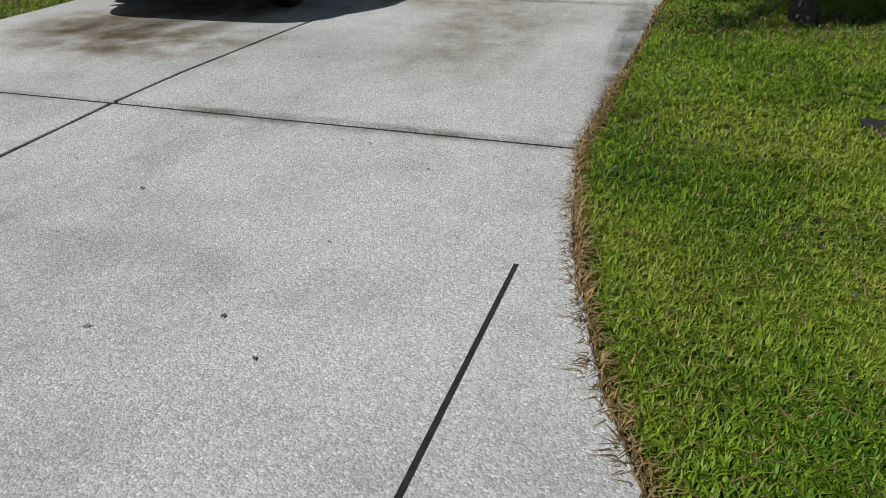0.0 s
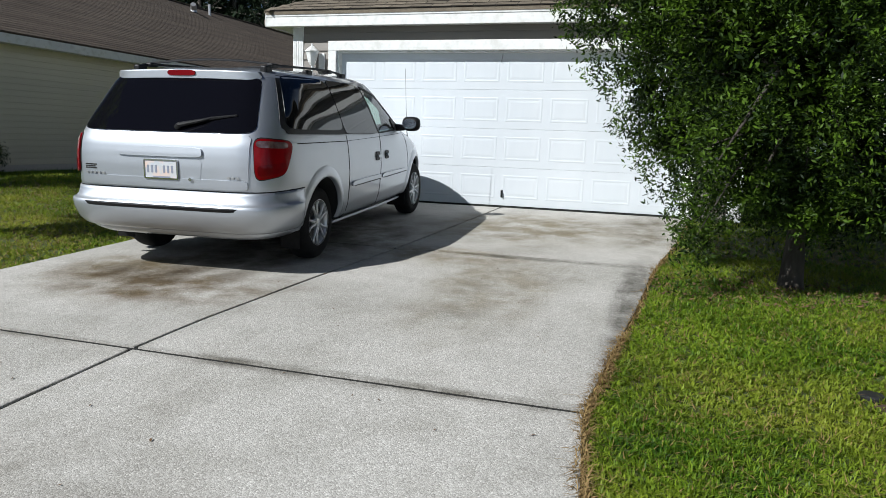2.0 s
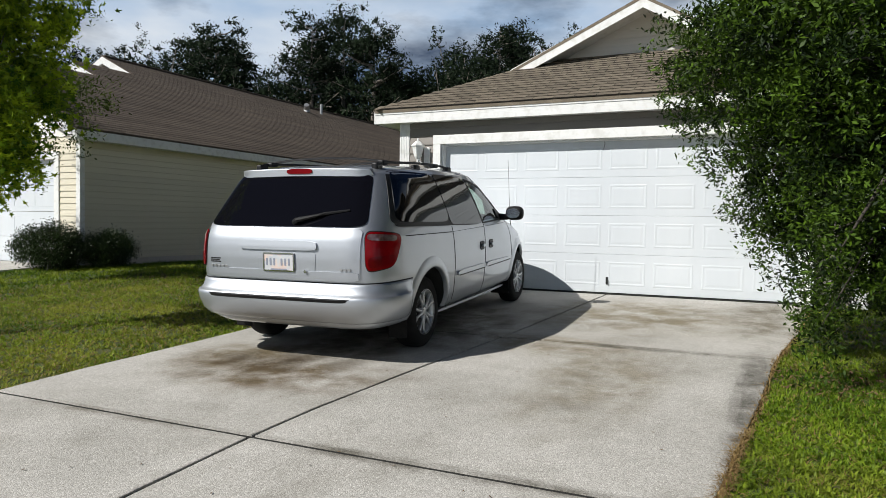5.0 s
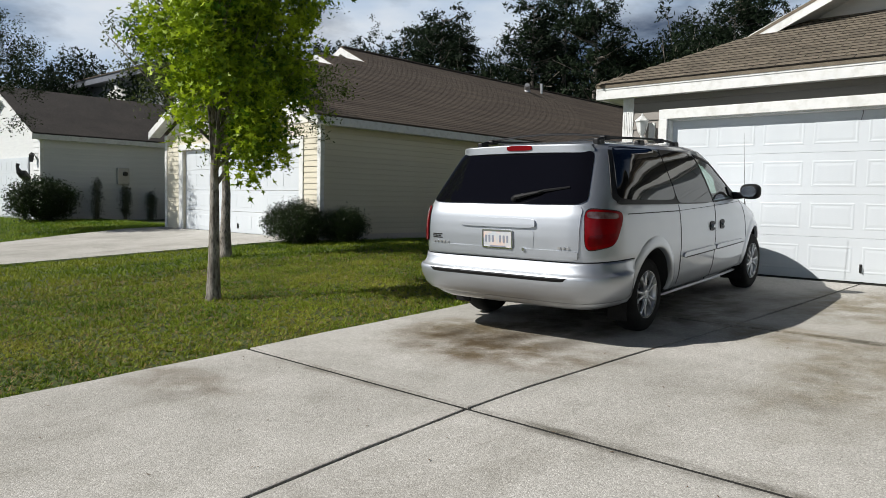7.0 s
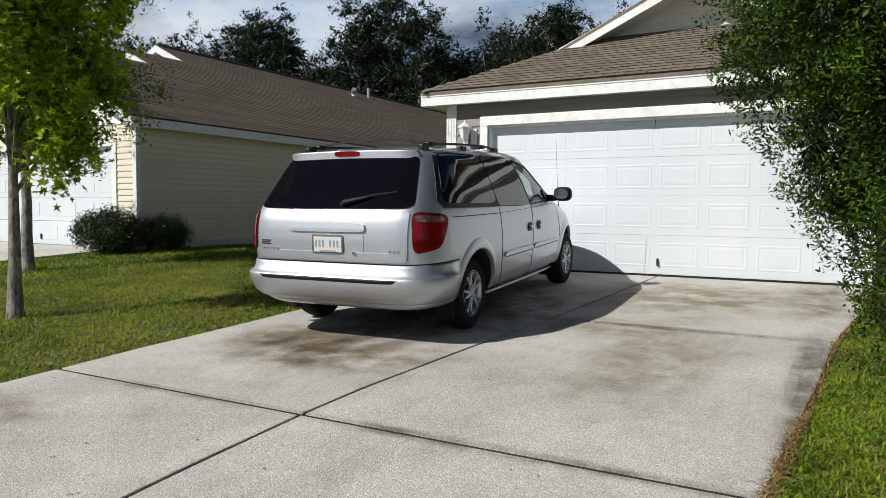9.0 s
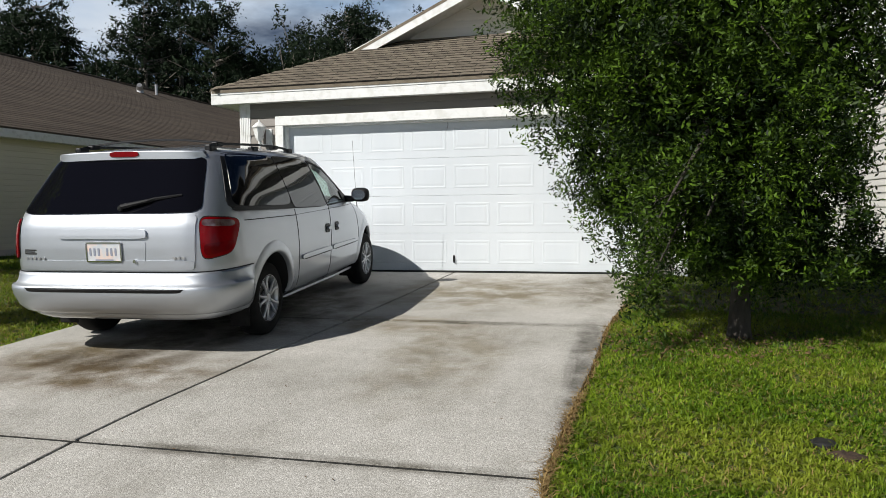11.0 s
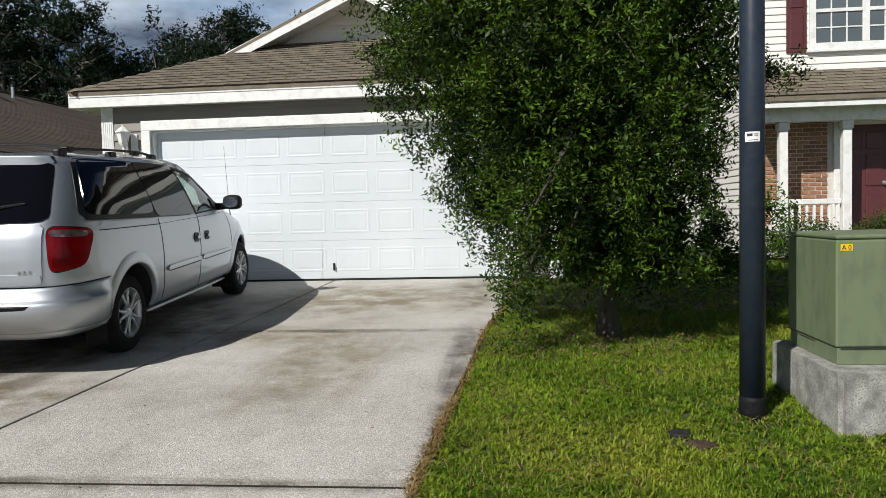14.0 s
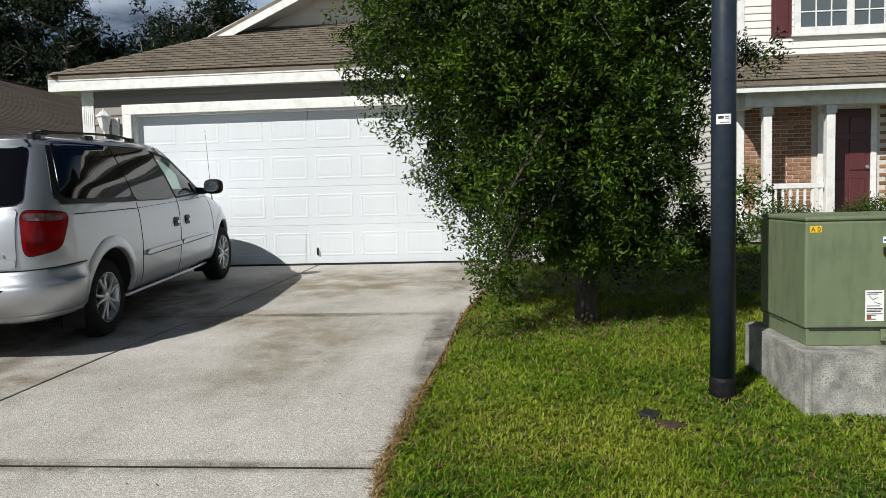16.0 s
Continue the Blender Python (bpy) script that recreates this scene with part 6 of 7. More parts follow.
# wheels
def lathe(prof, seg=40):
    """A turned ring about the x axis from (x, radius) pairs."""
    bm = bmesh.new()
    rows = [[bm.verts.new((x, r * math.cos(math.tau * k / seg), r * math.sin(math.tau * k / seg))) for x, r in prof] for k in range(seg)]
    for k in range(seg):
        a, b = rows[k], rows[(k + 1) % seg]
        for i in range(len(prof) - 1):
            bm.faces.new((a[i], a[i + 1], b[i + 1], b[i]))
    return bm


tyre_prof = [(-0.10, 0.200), (-0.108, 0.24), (-0.105, 0.29), (-0.085, 0.322), (-0.05, 0.334), (0, 0.336), (0.05, 0.334), (0.085, 0.322), (0.105, 0.29), (0.108, 0.24), (0.10, 0.200)]
rim_prof = [(-0.10, 0.203), (0.0, 0.185), (0.075, 0.186), (0.092, 0.196), (0.101, 0.206), (0.103, 0.212), (0.096, 0.212)]
tyre_me = mesh_of(lathe(tyre_prof), "tyre", RUBBER, True)
rim_me = mesh_of(lathe(rim_prof), "rim", ALLOY, True)
bm = lathe([(0.045, 0.03), (0.045, 0.186)], 32)
dish_me = mesh_of(bm, "dish", DARKMETAL)
bm = bmesh.new()
tube(bm, [(0.05, 0, 0), (0.088, 0, 0), (0.094, 0, 0)], [0.062, 0.056, 0.035], 20)
hub_me = mesh_of(bm, "hub", ALLOY, True)
bm = bmesh.new()
for off in (-1, 1):
    tube(bm, [(0.084, off * 0.012, 0.045), (0.088, off * 0.020, 0.10), (0.086, off * 0.034, 0.15), (0.092, off * 0.052, 0.193)], [0.016, 0.013, 0.012, 0.015], 8)
spoke_me = mesh_of(bm, "spoke", ALLOY, True)
bm = tube(bmesh.new(), [(0.086, 0, 0), (0.099, 0, 0)], [0.008, 0.007], 6)
nut_me = mesh_of(bm, "wheel_nut", CHROME)
for u in (0.0, WB):
    for sx in (1, -1):
        wh = part("wheel", bmesh.new(), RUBBER, van)
        wh.data = tyre_me
        wh.name = "wheel"
        wh["label"] = "black tyre on a silver spoked wheel"
        wh.matrix_basis = Matrix.Translation((sx * 0.815, u, WZ_)) @ Matrix.Rotation(0 if sx > 0 else math.pi, 4, "Z") @ Matrix.Rotation(0.3 + u, 4, "X")
        part("rim", rim_me, ALLOY, wh, "silver alloy rim")
        part("dish", dish_me, DARKMETAL, wh)
        part("hub", hub_me, ALLOY, wh)
        for k in range(5):
            part("spoke", spoke_me, ALLOY, wh).matrix_basis = Matrix.Rotation(math.tau * k / 5, 4, "X")
            part("wheel_nut", nut_me, CHROME, wh).matrix_basis = Matrix.Rotation(math.tau * (k + 0.5) / 5, 4, "X") @ Matrix.Translation((0, 0, 0.04))


# ---------------------------------------------------------------- grass
def in_drive(x, y):
    return (x > edge_x(LEFT_EDGE, y) - 0.0) & (x < edge_x(RIGHT_EDGE, y) + 0.0)


def in_neighbour_drive(x, y):
    left = np.interp(-y, [0, 1, 2.9, 4.7, 7, 13], [-18.1, -18.3, -17.4, -16.4, -15.8, -15.9])
    right = np.interp(-y, [0, 1.2, 6.1, 13], [-11.0, -11.2, -11.5, -11.4])
    return (x > left) & (x < right)


def patches(x, y, scale):
    """Smooth noise between 0 and 1 over the lawn."""
    out = np.zeros(len(x))
    for k, (fx, fy, ph) in enumerate(((1.0, 0.3, 0.0), (-0.4, 1.1, 1.3), (0.8, -0.9, 2.1), (1.7, 0.9, 0.7), (-1.3, 1.9, 4.0), (2.9, -1.1, 5.0))):
        out += np.sin((fx * x + fy * y) * scale + ph) / (1 + 0.35 * k)
    return 0.5 + 0.5 * out / 3.4


def blades(name, region, n, tall, wide, mat, keep, label, lean=0.7, lift=-0.035, clump=0.0, simple=False, tuft=1):
    """Grass blades over a region; with tuft, several fan out from each root."""
    x0, x1, y0, y1 = region
    m = n // tuft
    cx, cy = np.repeat(rng.uniform(x0, x1, m), tuft), np.repeat(rng.uniform(y0, y1, m), tuft)
    n = m * tuft
    dx, dy = rng.normal(size=n) * 0.006, rng.normal(size=n) * 0.006
    big = np.repeat(rng.uniform(0.7, 1.3, m), tuft)
    x, y = cx + dx, cy + dy
    ok = keep(x, y)
    x, y, dx, dy, big = x[ok], y[ok], dx[ok], dy[ok], big[ok]
    n = len(x)
    p = np.stack([x, y, gza(y) + lift], 1)
    a = np.arctan2(dy, dx) + rng.normal(size=n) * 0.4
    d = np.stack([np.cos(a), np.sin(a), np.zeros(n)], 1)
    s = np.stack([-np.sin(a), np.cos(a), np.zeros(n)], 1)
    h = tall * rng.uniform(0.55, 1.2, n) * big * (1 + clump * (patches(x, y, 5.0) - 0.5))
    w = wide * rng.uniform(0.7, 1.3, n)
    ln = h * lean * rng.uniform(0.2, 1.5, n)
    up = np.array([0, 0, 1.0])
    if simple:
        v = np.stack([p - s * w[:, None] * 0.6, p + s * w[:, None] * 0.6, p + up * (h * np.clip(1 - 0.25 * ln / h, 0.4, 1))[:, None] + d * ln[:, None]], 1)
        ob = new(name, raw_mesh(name, v.reshape(-1, 3), np.arange(3 * n).reshape(-1, 3), mat))
        return tagged(ob, label, "grass", kind="stuff")
    v = np.empty((n, 5, 3))
    v[:, 0], v[:, 1] = p - s * w[:, None] / 2, p + s * w[:, None] / 2
    mid = p + up * (h * 0.6)[:, None] + d * (ln * 0.35)[:, None]
    v[:, 2], v[:, 3] = mid + s * w[:, None] * 0.45, mid - s * w[:, None] * 0.45
    v[:, 4] = p + up * (h * np.clip(1 - 0.25 * ln / h, 0.4, 1))[:, None] + d * ln[:, None]
    base = np.arange(n)[:, None] * 5
    f = np.concatenate([base + np.array([[0, 1, 2]]), base + np.array([[0, 2, 3]]), base + np.array([[3, 2, 4]])], 1).reshape(-1, 3)
    ob = new(name, raw_mesh(name, v.reshape(-1, 3), f, mat))
    return tagged(ob, label, "grass", kind="stuff")


def near_lawn(x, y):
    bare = np.hypot(x - 3.4, (y + 3.3) * 1.1) < 0.35 + 0.5 * patches(x, y, 3)
    pad = (x > 4.29) & (x < 5.9) & (y > -6.0) & (y < -4.9)
    pad |= (np.hypot(x - 3.47, y + 5.99) < 0.06) | (np.hypot(x - 3.54, (y + 6.17) * 1.1) < 0.065)
    return (x > edge_x(RIGHT_EDGE, y) + 0.012 + 0.05 * patches(x, y, 6.0) * rng.random(len(x))) & ~pad & ~(bare & (rng.random(len(x)) < 0.6))


blades("lawn_grass", (2.0, 5.0, -10.5, -6.4), 150000, 0.036, 0.0060, GRASS, near_lawn, "mown bright green lawn beside the driveway", clump=0.6, lean=1.1, tuft=7)
blades("lawn_grass", (2.2, 4.2, -10.2, -7.4), 60000, 0.030, 0.0075, GRASS, near_lawn, "short green grass close to the driveway", clump=0.4, lean=1.3, tuft=5, simple=True)
blades("lawn_grass", (2.0, 5.0, -6.4, -4.5), 52000, 0.038, 0.0075, GRASS, near_lawn, "mown bright green lawn beside the driveway", clump=0.6, lean=1.1, tuft=7)
blades("lawn_grass", (5.0, 7.5, -9.0, -4.5), 42000, 0.042, 0.0075, GRASS, near_lawn, "mown bright green lawn beside the driveway", clump=0.6, lean=1.1, tuft=7, simple=True)
blades("lawn_grass", (2.2, 6.0, -4.5, -2.4), 62000, 0.042, 0.0085, GRASS, near_lawn, "mown green lawn under the tree", clump=0.5, simple=True, lean=1.1, tuft=6)
blades("lawn_grass", (2.4, 9.0, -2.4, 2.4), 26000, 0.05, 0.0145, GRASS, near_lawn, "green grass behind the tree", clump=0.5, simple=True, lean=1.1, tuft=6)
blades("lawn_grass", (2.6, 12.0, -12.9, -4.5), 30000, 0.045, 0.020, GRASS, lambda x, y: near_lawn(x, y) & ((x > 7.5) | (y < -9.0) | ((x > 5.0) & (y < -8.9)) | ((x > 4.95) & (y < -10.4))), "green lawn towards the street", clump=0.5, simple=True, lean=1.2, tuft=6)


def left_lawn(x, y):
    return (x < edge_x(LEFT_EDGE, y) - 0.01) & ~in_neighbour_drive(x, y) & ~((x < NX1) & (y > -0.05))


blades("lawn_grass", (-7.5, -2.7, -10.0, 1.0), 140000, 0.046, 0.0092, LEFT_GRASS, left_lawn, "mown green lawn with long tree shadows", clump=0.5, simple=True, lean=1.1, tuft=7)
blades("lawn_grass", (-11.6, -7.5, -9.0, 1.0), 56000, 0.055, 0.013, LEFT_GRASS, left_lawn, "mown green lawn before the cream house", clump=0.5, simple=True, tuft=6)
blades("lawn_grass", (-10.6, -3.3, 1.0, 12.0), 30000, 0.065, 0.014, GRASS, left_lawn, "grass strip between two houses", clump=0.5, simple=True)
blades("lawn_grass", (-30.0, -16.0, -9.0, 1.5), 50000, 0.07, 0.022, GRASS, lambda x, y: ~in_neighbour_drive(x, y) & ~((x < FX1) & (y > FF)), "green lawn strip before the white house", simple=True)
# dry rim along the concrete
yy = rng.uniform(-9.5, -0.3, 9000)


def rim(x, y):
    e = edge_x(RIGHT_EDGE, y)
    return (x > e - 0.025 * rng.random(len(x))) & (x < e + 0.012 + 0.06 * patches(x, y, 4.0) * rng.random(len(x)))


blades("dry_grass_rim", (2.0, 3.6, -10.2, -5.4), 190000, 0.04, 0.005, THATCH, rim, "dry brown grass along the concrete edge", lean=1.6, lift=-0.02)
blades("dry_grass_rim", (2.0, 3.0, -5.4, -0.3), 45000, 0.035, 0.006, THATCH, rim, "dry brown grass along the concrete edge", lean=1.6, lift=-0.02)
blades("dry_thatch", (2.2, 7.0, -9.5, -1.0), 26000, 0.03, 0.0045, THATCH, near_lawn, "dry stems between green grass", lean=1.8, lift=-0.015, simple=True)
blades("dry_thatch", (-8.5, -2.9, -9.5, 0.0), 26000, 0.035, 0.006, THATCH, left_lawn, "dry stems between green grass", lean=1.8, lift=-0.015, simple=True)


# ---------------------------------------------------------------- trees
LEAF = [(-0.5, 0, 0), (0.0, -0.18, 0.03), (0.0, 0.18, 0.03), (0.55, 0, 0)]
LEAF_F = [(0, 1, 2), (1, 3, 2)]
star = []
for i, r in enumerate((0.68, 0.20, 0.50, 0.15, 0.40, 0.14, 0.44, 0.15, 0.50, 0.20)):
    star.append((1.12 * r * math.cos(math.tau * i / 10), 0.92 * r * math.sin(math.tau * i / 10), 0.07 if i % 2 == 0 else 0.0))
star.append((0.0, 0.0, 0.03))
STAR_F = [(10, i, (i + 1) % 10) for i in range(10)]


def clumps_of(centre, radii, n, inner=0.55, seed=1, rag=0.22, groups=0, tight=0.10):
    """Twig ends through the outer shell of an uneven crown."""
    g = np.random.default_rng(seed)
    d = g.normal(size=(n, 3))
    d /= np.linalg.norm(d, axis=1, keepdims=True)
    r = inner + (1 - inner) * g.random(n) ** 0.6
    if groups:
        near = g.integers(groups, size=n)
        d = d[near] + g.normal(size=(n, 3)) * tight
        d /= np.linalg.norm(d, axis=1, keepdims=True)
        r = np.clip(r[near] + g.normal(size=n) * 0.07, 0.1, 1.1)
    wob = np.array([noise.noise(Vector(v) * 2.1 + Vector((seed, 0, 0))) + 0.6 * noise.noise(Vector(v) * 4.7) for v in d])
    return np.asarray(centre) + d * (r * (1 + rag * wob))[:, None] * np.asarray(radii)


def crown_tree(name, label, base, lean, trunk, height, crown, radii, n_clump, per, spread, leaf, size, mat, shape=LEAF, faces=LEAF_F, seed=1, limbs=12, bark=BARK, keep=None, inner=0.5, rag=0.22, groups=0, core=0.0, fray=0.33, core_n=9000, core_leaf=0.16, extra=(), tight=0.10):
    t = thing(name, label, "tree", base)
    b = Vector(base)
    bm = bmesh.new()
    pts = [(0, 0, -0.1), (lean[0] * 0.02, lean[1] * 0.02, 0.06)] + [(lean[0] * k / 6 + 0.03 * noise.noise((k * 0.7, seed, 0)), lean[1] * k / 6 + 0.03 * noise.noise((k * 0.7, seed, 9)), height * k / 6) for k in range(1, 7)]
    tube(bm, pts, [trunk * 1.5, trunk * 1.15] + [trunk * (1 - 0.12 * k) for k in range(1, 7)], 14)
    part("trunk", bm, bark, t, smooth=True)
    c = Vector(crown) - b
    ends = clumps_of(c, radii, n_clump, inner=inner, seed=seed, rag=rag, groups=groups, tight=tight)
    if keep is not None:
        ends = ends[keep(ends + np.asarray(base))]
    for k, (at, size_of, count) in enumerate(extra):
        ends = np.concatenate([ends, clumps_of(Vector(at) - b, size_of, count, inner=0.1, seed=seed + 40 + k, rag=0.4, groups=max(6, count // 9))])
    bm = bmesh.new()
    g = np.random.default_rng(seed + 5)
    near = limbs > 15
    for i in range(limbs):
        e = Vector(ends[g.integers(len(ends))])
        k = g.uniform(0.35, 0.95)
        s = Vector(pts[2]).lerp(Vector(pts[-1]), k)
        m = s.lerp(e, 0.5) + Vector((0, 0, 0.12 * radii[2] * g.uniform(-0.3, 1)))
        tube(bm, [s, m, e], [trunk * 0.38, trunk * 0.24, trunk * 0.06], 6)
        for _ in range(3):
            e2 = Vector(ends[g.integers(len(ends))])
            if (e2 - m).length < 0.9 * max(radii):
                tube(bm, [m, m.lerp(e2, 0.55) + Vector((0, 0, 0.05)), e2], [trunk * 0.2, trunk * 0.12, trunk * 0.03], 5)
        if near:
            part("limb", bm, bark, t, smooth=True)
            bm = bmesh.new()
    if near:
        bm.free()
    else:
        part("branch_mass", bm, bark, t, smooth=True, kind="stuff")
    g = np.random.default_rng(seed + 9)
    # leaves along short twigs
    axis = g.normal(size=(len(ends), 3)) + (ends - np.asarray(c)) / np.asarray(radii) * 1.2
    axis /= np.linalg.norm(axis, axis=1, keepdims=True)
    tt = g.uniform(-1, 1, (len(ends), per, 1))
    pos = ends[:, None, :] + axis[:, None, :] * tt * spread + g.normal(size=(len(ends), per, 3)) * spread * fray
    part("crown", scatter("crown", shape, faces, pos.reshape(-1, 3), size, mat, up_bias=0.9), mat, t)
    if core:
        # larger leaves added in the heart of the crown to block light and darken it
        d = g.normal(size=(core_n, 3))
        d /= np.linalg.norm(d, axis=1, keepdims=True)
        heart = np.asarray(c) + d * (core * g.random((core_n, 1)) ** 0.4) * np.asarray(radii)
        part("inner_crown", scatter("inner_crown", LEAF, LEAF_F, heart, core_leaf, mat, up_bias=0.3), mat, t)
    return t


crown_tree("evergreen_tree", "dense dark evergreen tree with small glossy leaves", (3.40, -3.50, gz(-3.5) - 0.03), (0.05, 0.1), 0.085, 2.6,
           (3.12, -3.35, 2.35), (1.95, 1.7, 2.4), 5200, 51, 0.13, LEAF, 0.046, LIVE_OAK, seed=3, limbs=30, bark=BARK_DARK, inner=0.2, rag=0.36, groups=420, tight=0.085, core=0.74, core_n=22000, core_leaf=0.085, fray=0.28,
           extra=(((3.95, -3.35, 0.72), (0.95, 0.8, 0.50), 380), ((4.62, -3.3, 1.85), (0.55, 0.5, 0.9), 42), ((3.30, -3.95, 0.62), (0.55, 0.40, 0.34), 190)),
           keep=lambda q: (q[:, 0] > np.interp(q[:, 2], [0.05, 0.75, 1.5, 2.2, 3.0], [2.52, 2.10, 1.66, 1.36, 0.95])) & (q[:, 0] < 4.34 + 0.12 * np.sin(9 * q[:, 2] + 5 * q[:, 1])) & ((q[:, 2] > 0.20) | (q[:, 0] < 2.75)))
crown_tree("young_oak", "young tree with lobed lime-green leaves and slim trunk", (-5.50, -5.57, gz(-5.57) - 0.03), (0.05, 0.0), 0.075, 2.9,
           (-5.36, -5.35, 2.75), (0.90, 1.0, 1.55), 620, 30, 0.16, star, 0.098, LIME_LEAF, shape=star, faces=STAR_F, seed=11, limbs=26, inner=0.2, rag=0.4, groups=70, fray=0.45)
crown_tree("slim_tree", "slim tree with thin dull leaves behind the young oak", (-9.55, -3.0, gz(-3) - 0.03), (-0.35, 0.2), 0.10, 3.4,
           (-9.75, -2.6, 3.6), (2.45, 1.9, 1.9), 680, 50, 0.30, LEAF, 0.075, FINE_LEAF, seed=17, limbs=24, inner=0.15, rag=0.5, groups=120, fray=0.22,
           keep=lambda q: (q[:, 0] < -8.7) | (q[:, 2] < 3.2))


crown_tree("dark_oak", "dark fine-leaved tree before the white house", (-21.3, -4.6, gz(-4.6) - 0.03), (0.1, 0.1), 0.12, 4.2,
           (-21.1, -4.4, 4.3), (2.0, 2.0, 2.3), 520, 70, 0.30, LEAF, 0.085, HEDGE_LEAF, seed=19, limbs=20, inner=0.15, rag=0.5, groups=90, core=0.6, core_n=2500, core_leaf=0.2)


# brown leaves dropped under the tree
n_l = 700
lr, la = 0.75 * np.sqrt(rng.random(n_l)), rng.uniform(0, math.tau, n_l)
lx, ly = 3.05 + 1.5 * lr * np.cos(la), -3.85 + 0.75 * lr * np.sin(la)
keep_l = lx > edge_x(RIGHT_EDGE, ly) + 0.05
lx, ly, n_l = lx[keep_l], ly[keep_l], int(keep_l.sum())
tagged(new("leaf_litter", scatter("leaf_litter", LEAF, LEAF_F, np.stack([lx, ly, gza(ly) + rng.uniform(-0.02, 0.008, n_l)], 1), 0.045, LITTER, up_bias=2.5)), "dry brown leaves under the evergreen tree", "leaf litter", kind="stuff")


def shrub(name, label, base, radii, n, leaf, mat, seed, group=""):
    t = thing(name, label, "shrub", base, group=group)
    g = np.random.default_rng(seed)
    c = (0, 0, radii[2] * 0.95)
    ends = clumps_of(c, radii, n, inner=0.35, seed=seed, rag=0.12)
    ends = ends[ends[:, 2] > 0.02]
    bm = bmesh.new()
    for i in range(14):
        e = Vector(ends[g.integers(len(ends))])
        tube(bm, [(0.05 * g.normal(), 0.05 * g.normal(), -0.03), e * 0.5 + Vector((0, 0, 0.1)), e], [0.018, 0.012, 0.004], 5)
    part("stems", bm, BARK, t)
    pos = (ends[:, None, :] + g.normal(size=(len(ends), 12, 3)) * leaf * 1.2).reshape(-1, 3)
    part("foliage", scatter("foliage", LEAF, LEAF_F, pos, leaf, mat, up_bias=0.5), mat, t)
    return t


shrub("clipped_shrub", "rounded clipped dark shrub by the garage corner", (-10.72, -0.62, -0.05), (0.80, 0.62, 0.46), 1500, 0.05, HEDGE_LEAF, 21)
shrub("clipped_shrub", "smaller rounded dark shrub beside the cream wall", (-9.98, 0.12, -0.03), (0.50, 0.5, 0.38), 900, 0.05, HEDGE_LEAF, 22)
shrub("shrub", "dark shrub before the white house", (-25.0, -0.9, -0.06), (0.8, 1.15, 0.75), 1300, 0.09, HEDGE_LEAF, 23)
for i, yq in enumerate((0.95, 2.0, 3.0, 3.9)):
    shrub("slim_conifer", "slim dark upright conifer by the white wall", (FX1 + 0.5, yq, -0.05), (0.16, 0.16, (0.78, 0.72, 0.58, 0.55)[i]), 160, 0.06, HEDGE_LEAF, 30 + i, group="slim conifers by the wall")
shrub("shrub", "green shrub before the porch", (8.75, 2.3, -0.03), (0.7, 0.45, 0.40), 600, 0.05, LIVE_OAK, 41)
shrub("shrub", "green shrub beside the porch corner", (7.2, 2.2, -0.03), (0.6, 0.5, 0.38), 400, 0.05, LIVE_OAK, 42)
shrub("shrub", "green shrub before the porch", (10.3, 2.3, -0.03), (0.8, 0.5, 0.5), 500, 0.05, LIVE_OAK, 43)


# bits of leaf blown on to the concrete
n_b = 140
bx, by = rng.uniform(-2.7, 2.0, n_b), rng.uniform(-9.2, -0.4, n_b)
tagged(new("leaf_bits", scatter("leaf_bits", LEAF, LEAF_F, np.stack([bx, by, gza(by) + 0.006], 1), 0.028, LITTER, up_bias=6.0)), "small dry leaf bits on the driveway", "leaf litter", kind="stuff")


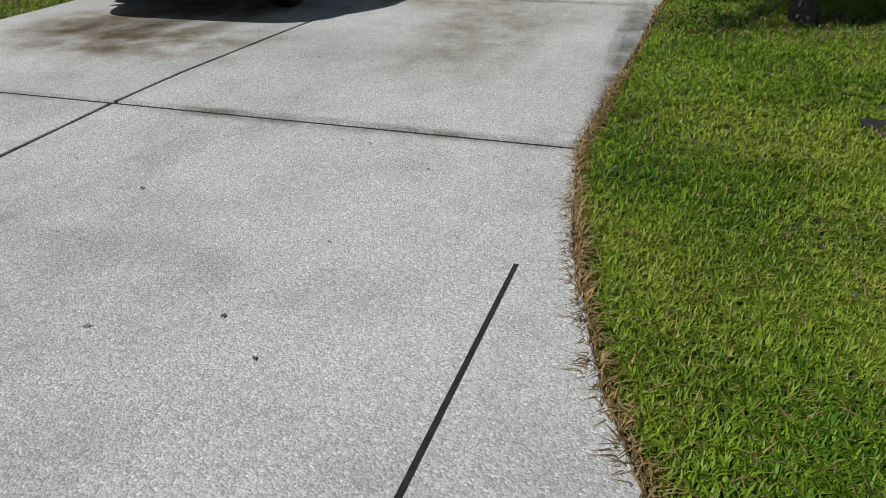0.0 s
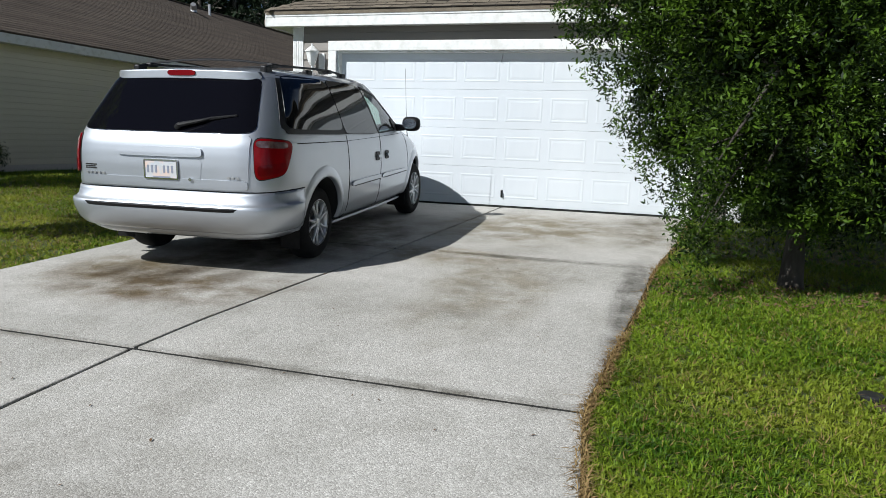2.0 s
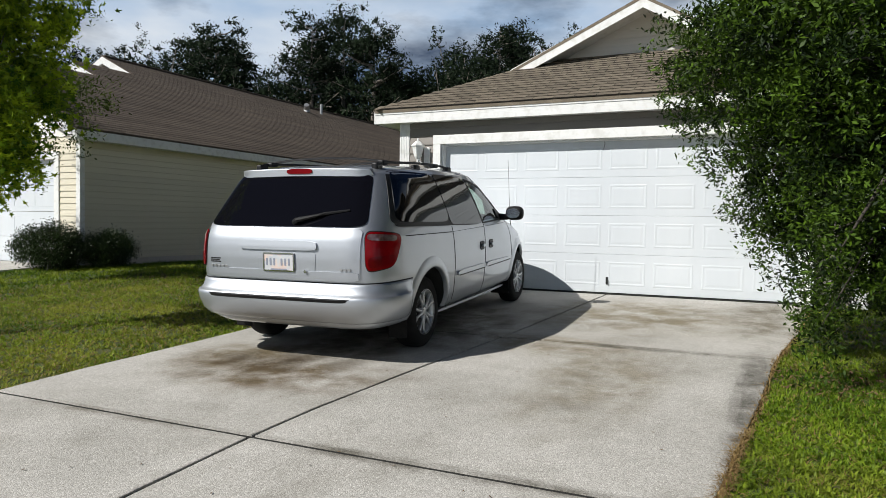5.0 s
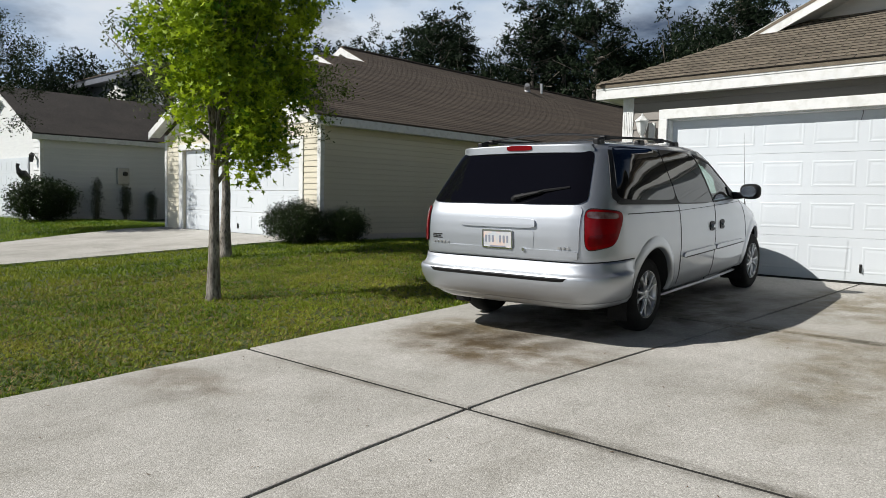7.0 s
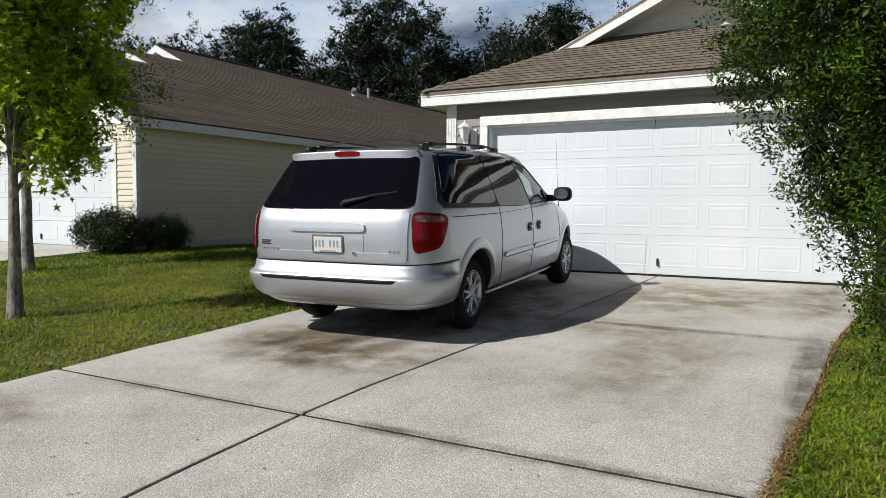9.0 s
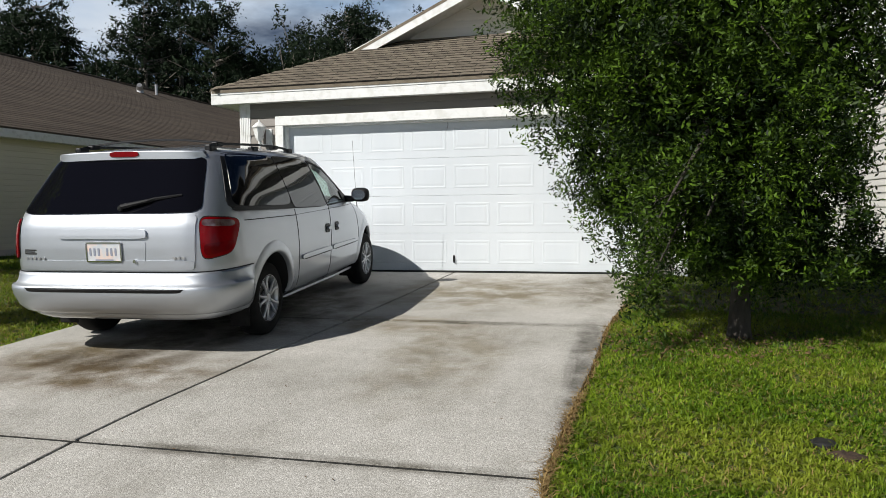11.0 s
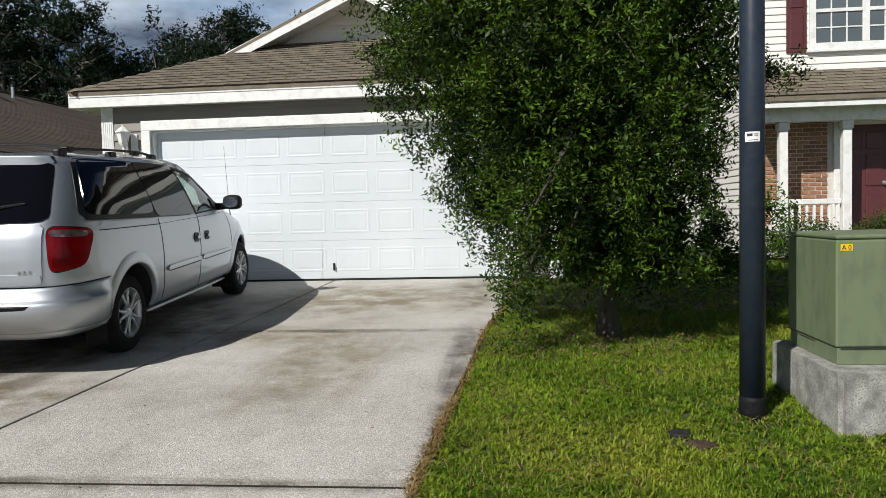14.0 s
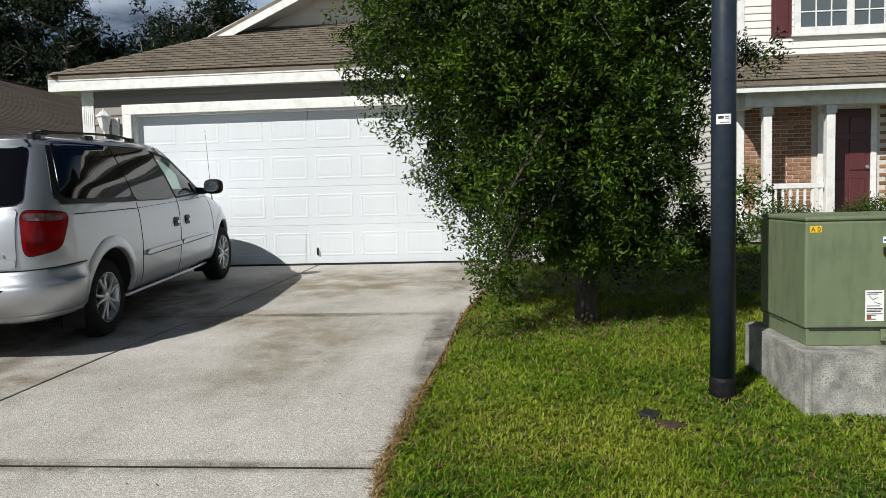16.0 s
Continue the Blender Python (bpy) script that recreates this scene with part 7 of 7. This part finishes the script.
# ---------------------------------------------------------------- woods behind
def pine(base, tall, wide, seed, first=0.4):
    t = thing("pine_tree", "tall dark pine behind the houses", "tree", base, group="pines behind the houses")
    g = np.random.default_rng(seed)
    bm = tube(bmesh.new(), [(0, 0, -0.2), (0.1, 0, tall * 0.5), (0.05, 0.1, tall * 0.96)], [0.24, 0.17, 0.03], 8)
    limbs, ends = bmesh.new(), []
    for i in range(44):
        k = first + (1 - first) * (i + g.random()) / 44
        a = g.uniform(0, math.tau)
        reach = wide * (1.15 - k) ** 0.6 * g.uniform(0.45, 1.1) * (0.6 + 0.8 * min(1, (k - first) * 6))
        s = Vector((0.08, 0.05, tall * k * 0.98))
        e = s + Vector((math.cos(a) * reach, math.sin(a) * reach, reach * g.uniform(0.0, 0.5)))
        tube(limbs, [s, s.lerp(e, 0.5) + Vector((0, 0, -0.1)), e], [0.07, 0.045, 0.015], 5)
        for q in range(5):
            ends.append(s.lerp(e, g.uniform(0.45, 1.05)) + Vector(g.normal(size=3) * 0.35))
    part("trunk", bm, BARK, t)
    part("branch_mass", limbs, BARK, t, kind="stuff")
    ends = np.array(ends)
    pos = (ends[:, None, :] + g.normal(size=(len(ends), 30, 3)) * np.array([0.32, 0.32, 0.19])).reshape(-1, 3)
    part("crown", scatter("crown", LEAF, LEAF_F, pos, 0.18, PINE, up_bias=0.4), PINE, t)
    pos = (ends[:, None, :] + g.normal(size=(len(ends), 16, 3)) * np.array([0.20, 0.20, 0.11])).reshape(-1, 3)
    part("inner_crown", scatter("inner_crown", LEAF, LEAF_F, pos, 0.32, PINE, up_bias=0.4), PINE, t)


def broad(base, radii, seed, per=28, leaf=0.17, core_n=5200, core_leaf=0.30):
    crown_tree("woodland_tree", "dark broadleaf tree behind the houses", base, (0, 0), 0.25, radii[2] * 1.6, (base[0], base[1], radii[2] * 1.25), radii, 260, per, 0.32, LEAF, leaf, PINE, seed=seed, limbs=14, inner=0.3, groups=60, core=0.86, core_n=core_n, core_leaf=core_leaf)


WOODS = ((60, 88, 0), (142, 58, 0), (250, 100, 0), (590, 48, 0), (640, 36, 0), (690, 62, 0), (735, 46, 1), (772, 22, 1), (805, 62, 1), (835, 92, 0), (872, 78, 0), (932, -8, 1), (988, -30, 1), (1042, -8, 1), (1085, 42, 0), (1118, 34, 0),
         (1162, 20, 0), (1202, 4, 0), (1245, -6, 0), (1282, -36, 1), (1322, -30, 1), (1370, -26, 0), (1420, -24, 1), (1485, -20, 1), (1555, -24, 1), (1650, -34, 1), (1800, -30, 1), (2050, -40, 1), (2500, -40, 1))
# bearing and top of each tree along the edge of the wood, seen from the foot of the driveway
for i, (across, top, is_pine) in enumerate(WOODS):
    bearing = radians(42.66) - math.atan((across - 784) / 1288)
    dist = 47 + 4 * math.sin(i * 2.3)
    x, y = 2.3 - dist * math.sin(bearing), -10 + dist * math.cos(bearing)
    tall = 0.9 + dist * math.tan(math.atan((441 - top) / 1288 * math.cos(radians(42.66) - bearing)) - radians(3.7))
    if is_pine:
        pine((x, y, 0), tall - 0.2, 2.7, 60 + i)
    else:
        broad((x, y, 0), (2.9, 2.9, (tall - 0.4) / 2.25), 60 + i)
for i in range(16):
    bearing = radians(66 - 5.2 * i)
    broad((2.3 - 54 * math.sin(bearing), -10 + 54 * math.cos(bearing), 0), (3.8, 3.8, 3.9 if i < 6 else 5.7 if i == 7 else 6.6), 130 + i, 10, 0.36, 4400, 0.46)
